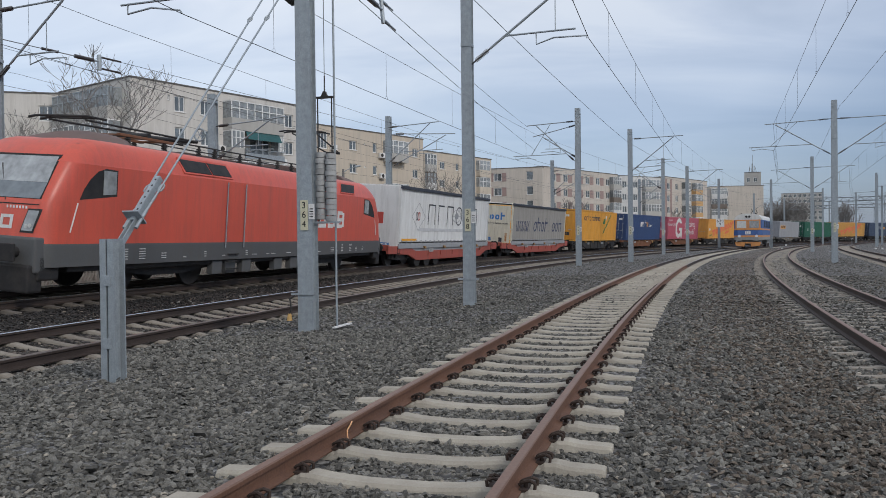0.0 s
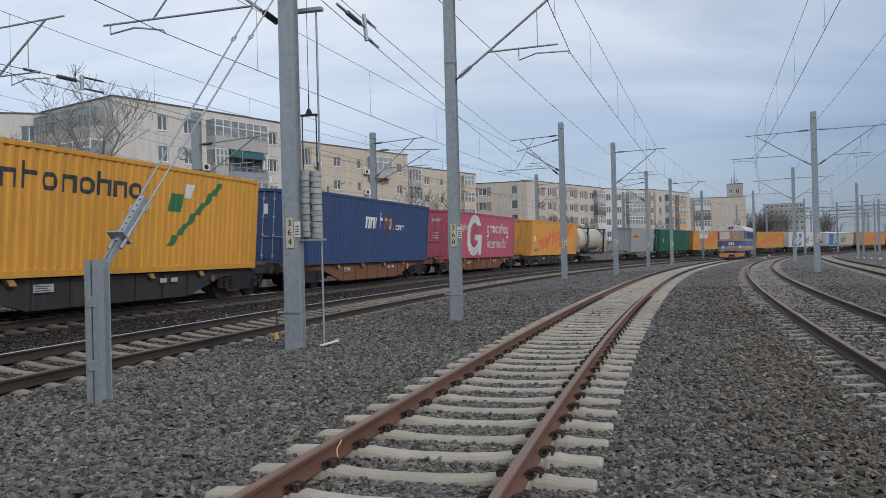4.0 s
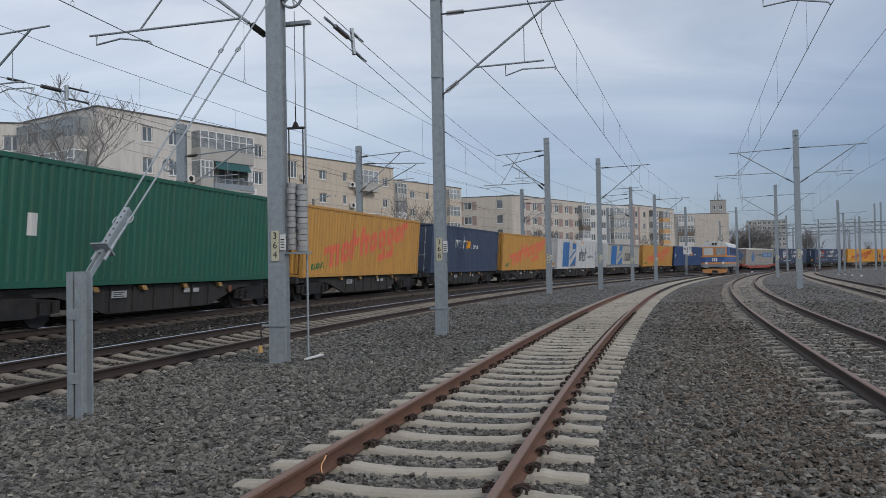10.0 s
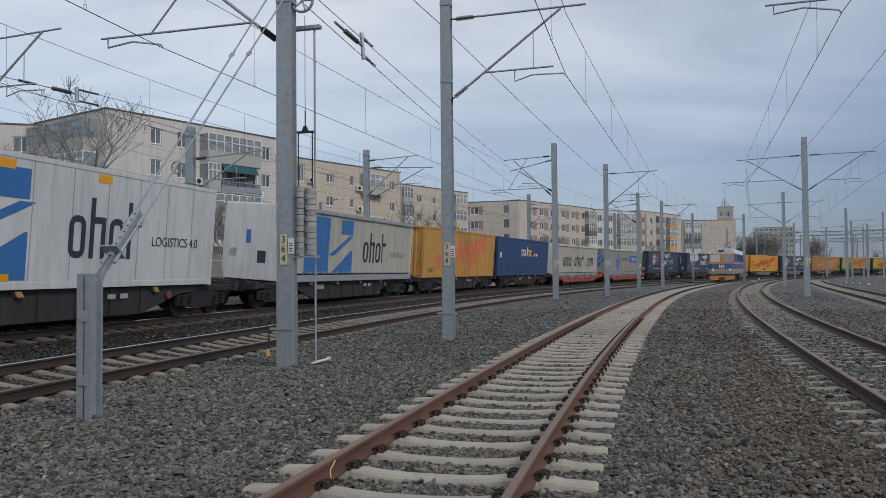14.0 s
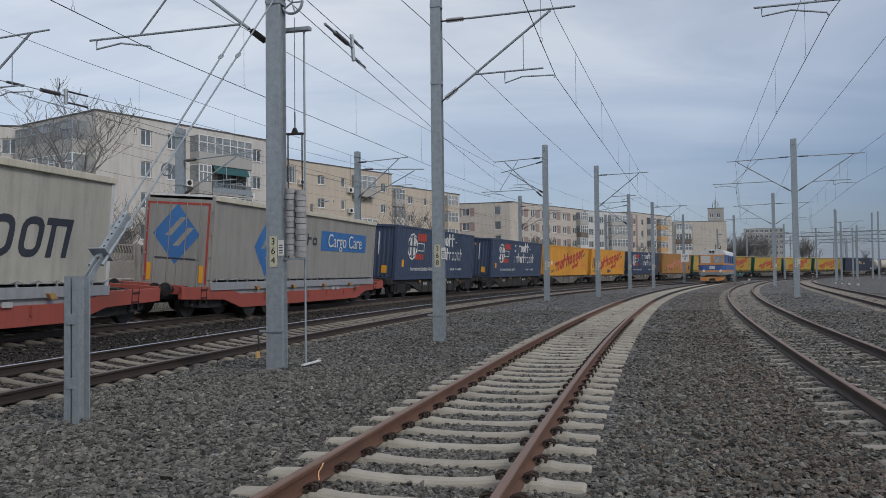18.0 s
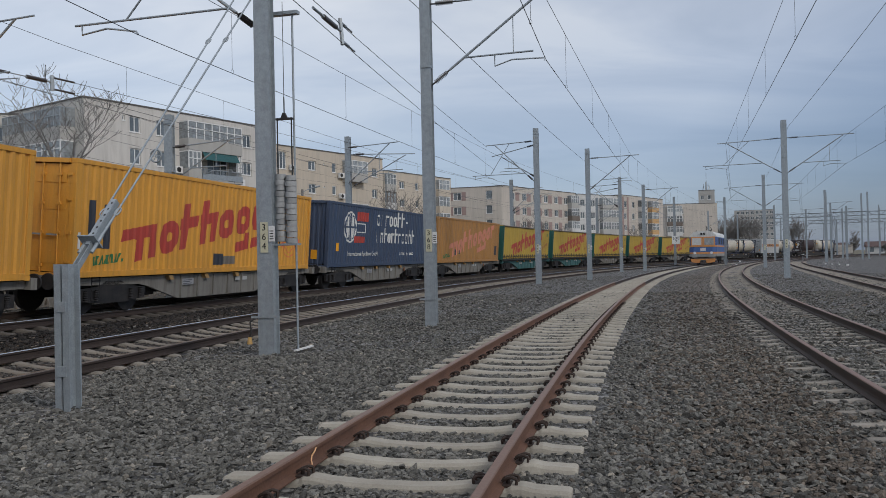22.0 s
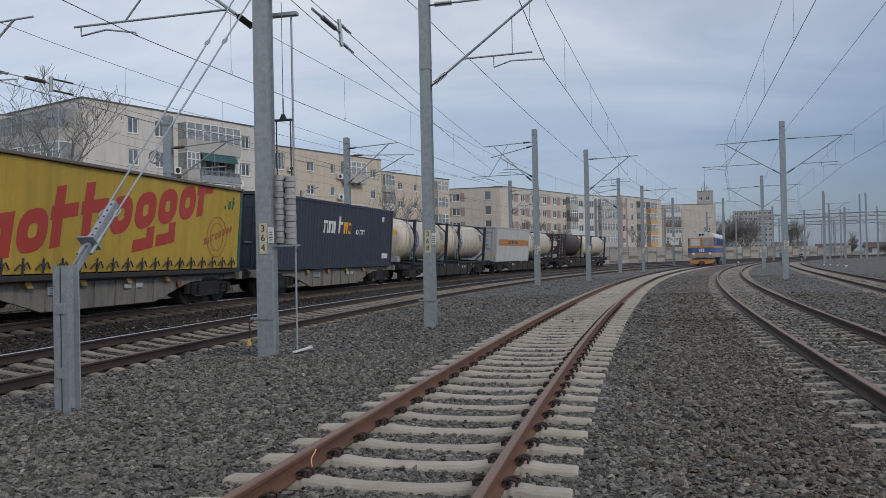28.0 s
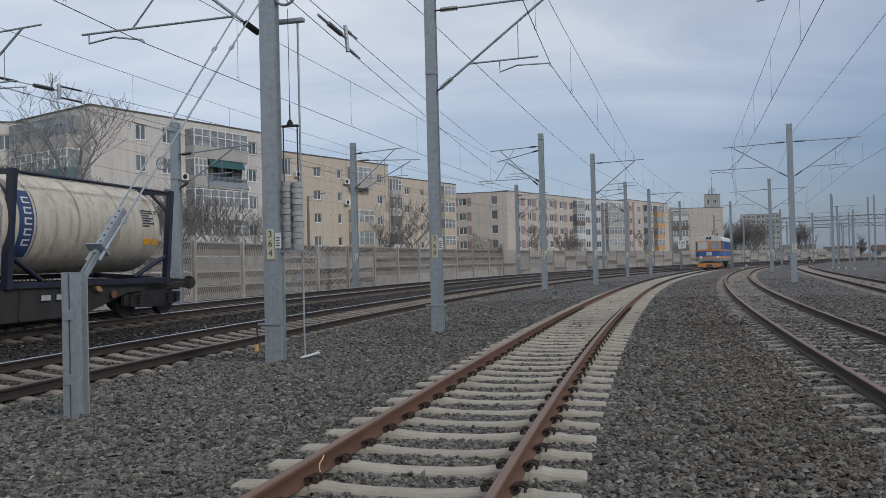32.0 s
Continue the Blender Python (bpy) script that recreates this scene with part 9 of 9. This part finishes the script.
EW = diamond(3.5, 1.5, 0.85, 1.05, "curtain")
wt = load(curtain_body("curtain", "grey curtain-sided semi-trailer with a blue emblem and blue panel", EW + word(5.2, 7.6, 1.68, 2.0, "onolo", "mark_dark", 0, 0.1, 0.14) + [(8.0, 12.9, 1.5, 2.3, 0, "mark_blue")], 14.0, 3.0, "curtain", diamond(1.15, 1.75, 0.85, 0.95, "curtain") + [(0.05, 0.12, 0.2, 2.75, 0, "red"), (2.25, 2.32, 0.2, 2.75, 0, "red"), (0.05, 2.32, 2.68, 2.75, 0, "red"), (0.15, 0.3, 0.25, 0.8, 0, "label"), (2.05, 2.2, 0.25, 0.8, 0, "label"), (0.4, 1.9, 0.95, 1.0, 0, "mark_dark")], "cream", low=1), 315.7, 329.7, TRZ)
side_text(wt, "Cargo Care", 0.78, "mark_white", 10.45, 1.9, 14.0, -1.262)
XI = [(1.5, 2.87, 0.93, 2.38, "e0.88", "mark_white")] + [(1.69 + 0.185 * k, 1.79 + 0.185 * k, 1.65 - 0.62 * math.sin(math.pi * (k + 0.9) / 6.8), 1.65 + 0.62 * math.sin(math.pi * (k + 0.9) / 6.8), 0, "mark_white") for k in range(6)] + [(1.5, 2.85, 1.61, 1.70, 0, "navy"), (2.95, 4.2, 1.97, 2.40, 0, "red"), (4.2, 4.25, 1.97, 2.40, (0.0, 0.0), "red"), (2.7, 3.9, 0.95, 1.25, 0, "red"), (3.0, 3.95, 1.82, 1.87, 0, "mark_white"), (3.0, 3.95, 1.42, 1.47, 0, "mark_white"), (3.9, 3.95, 1.47, 1.82, 0, "mark_white")] + word(5.38, 9.35, 1.83, 2.38, "oirooll", "mark_white", 0, 0.11, 0.16) + [(9.55, 9.85, 2.08, 2.16, 0, "mark_white")] + word(5.38, 11.0, 0.98, 1.5, "inlorlroohl", "mark_white", 0, 0.11, 0.15) + word(8.83, 11.0, 0.36, 0.5, "www.noooo", "mark_white", 0, 0.045, 0.08) + [(0.75, 1.05, 0.55, 0.92, 0, "label")]
x1 = load(container("navy", "navy container with a white globe emblem and red blocks", XI, end=[(0.25, 0.5, 0.35, 0.75, 0, "label"), (1.6, 1.9, 0.35, 0.75, 0, "label"), (1.35, 1.42, 1.3, 2.5, 0, "mark_white"), (1.0, 1.12, 2.35, 2.5, 0, "label")]), 332.6, 346.3)
side_text(x1, "Internationale Spedition GmbH", 0.29, "mark_white", 3.93, 0.6, 13.72)
again(x1, 350.5, 364.2)
MM = NH + word(11.4, 12.1, 1.8, 2.06, ".ol", "mark_green", 0.1, 0.1, 0.08) + tilted(word(11.1, 12.6, 0.68, 0.86, "nirooooo", "faint", 0.1, 0.05, 0.07), 0.1) + [(11.2, 12.3, 0.3, 1.3, "e0.94", "faint"), (11.4, 12.1, 0.48, 1.12, "e0.92", "faint")]
m1 = load(container("bright", "bright yellow container with slanted red lettering shapes", MM + [(0.5, 0.85, 0.9, 1.25, 0, "mark_white")], end=[(0.9, 1.5, 0.45, 0.8, 0, "mark_white")]), 366.6, 380.3)
load(container("bright", "yellow container with slanted red lettering shapes and black scuffs", MM + [(0.36, 0.61, 0.64, 1.76, 0, "mark_dark"), (0.95, 1.19, 0.56, 1.68, 0, "mark_dark"), (6.3, 6.9, 0.08, 0.44, 0, "mark_dark"), (6.9, 7.6, 0.1, 0.36, 0, "soiled"), (-0.1, 0.12, 0.55, 0.95, 0, "mark_white")], doors=True), 381.5, 395.2)
again(x1, 396.9, 410.6)
load(container("faded", "faded orange-brown container with worn red lettering shapes", [(a + 0.5, b + 0.5, c, d, ("tilt", e[1], e[2] + 0.5, e[3]), "worn" if f == "faint" else f) for a, b, c, d, e, f in NF] + [(3.2, 3.5, 0.35, 0.7, 0, "mark_dark"), (4.0, 4.2, 0.4, 0.65, 0, "mark_dark"), (12.4, 12.9, 0.3, 1.0, 0.2, "mark_dark")]), 412.2, 425.9)
GM = tilted(word(2.75, 12.0, 0.42, 1.40, "nolhoggor", "red", 0.12, 0.33, 0.13), 0.163) + [(2.2, 2.8, 1.05, 1.38, ("tilt", 0.163, 2.75, 0.2), "red")] + word(12.75, 13.4, 2.12, 2.4, ".ol", "mark_green", 0.1, 0.1, 0.08) + tilted(word(11.6, 13.3, 0.92, 1.14, "nirooooo", "worn_red", 0.1, 0.06, 0.07), 0.27) + [(11.75, 13.0, 0.55, 1.85, "e0.95", "worn_red"), (11.95, 12.8, 0.75, 1.65, "e0.93", "worn_red")]
g1 = load(curtain_body("sun", "yellow curtain-sided swap body with dark green ends and red lettering shapes", GM, 13.9, 2.85, "teal", [(0.3, 0.8, 1.9, 2.05, 0, "red"), (0.9, 0.95, 0.25, 0.85, 0, "label"), (1.2, 1.25, 0.25, 0.85, 0, "label")], "faded", "container", "swap_body", doors=False), 426.9, 440.8, FLOOR - 0.02)
for a in (441.95, 457.25, 472.25, 487.45):
    again(g1, a, a + 13.9, FLOOR - 0.02)
load(container("ink", "blue-black container with small white and orange lettering shapes", [(a - 0.2, b - 0.2, c, d, e, f) for a, b, c, d, e, f in UN] + [(12.0, 12.3, 2.1, 2.35, 0, "mark_white"), (12.2, 13.0, 0.25, 0.5, 0, "mark_white")], doors=True), 502.9, 516.6)
again(t1, 519.9, 526.0)
again(t1, 528.2, 534.3)
load(container("pale", "pale grey container with an orange-brown band, doors to the front", [(0.3, 8.7, 1.12, 1.62, 0, "tan")] + word(2.9, 5.6, 1.26, 1.5, "oilloi", "mark_dark", 0, 0.12, 0.14), length=9.12, doors=True, height=2.75, end=[(1.3, 1.95, 2.28, 2.34, 0, "mark_dark"), (1.3, 1.7, 2.16, 2.2, 0, "mark_dark"), (1.3, 1.75, 1.9, 2.05, 0, "grey"), (1.3, 1.75, 1.6, 1.75, 0, "grey"), (1.35, 1.7, 1.3, 1.34, 0, "mark_dark"), (1.35, 1.7, 1.2, 1.24, 0, "mark_dark"), (0.5, 0.8, 1.6, 1.8, 0, "grey"), (0.55, 0.75, 1.1, 1.3, 0, "mark_white"), (1.95, 2.12, 0.4, 0.75, 0, "label"), (1.5, 1.75, 0.28, 0.36, 0, "label")]), 537.2, 546.4)
again(t1, 548.2, 554.2)
load(tank_container("brown", "dark brown framed tank container with white and orange plates", overhang=-0.1), 558.6, 564.7)
again(t1, 568.2, 574.2)

build_stones()


# ---- movement: the train runs towards the walker and past, slowly gaining speed ----
def travelled(t):
    k = t / 16.0
    return 239.74 * k + 18.51 * k * k


def train_pose(front, back, t, z):
    mid, half = (front + back) / 2 - travelled(t), (back - front) * 0.36
    xa, ya, _ = MAIN.at(mid - half, OUTER_OFF - GAUGE / 2)
    xb, yb, _ = MAIN.at(mid + half, OUTER_OFF - GAUGE / 2)
    ang = math.atan2(yb - ya, xb - xa)
    tilt = math.atan2(OUTER_CANT, GAUGE)
    return Matrix.Translation(((xa + xb) / 2, (ya + yb) / 2, OUTER_Z + OUTER_CANT / 2)) @ Matrix.Rotation(ang, 4, "Z") @ Matrix.Rotation(tilt, 4, "X") @ Matrix.Translation((0, 0, z))


def motions():
    times = [0.5 * k for k in range(65)]
    for ob, front, back, z in TRAIN:
        walk(ob, [(t, train_pose(front, back, t, z)) for t in times])


motions()
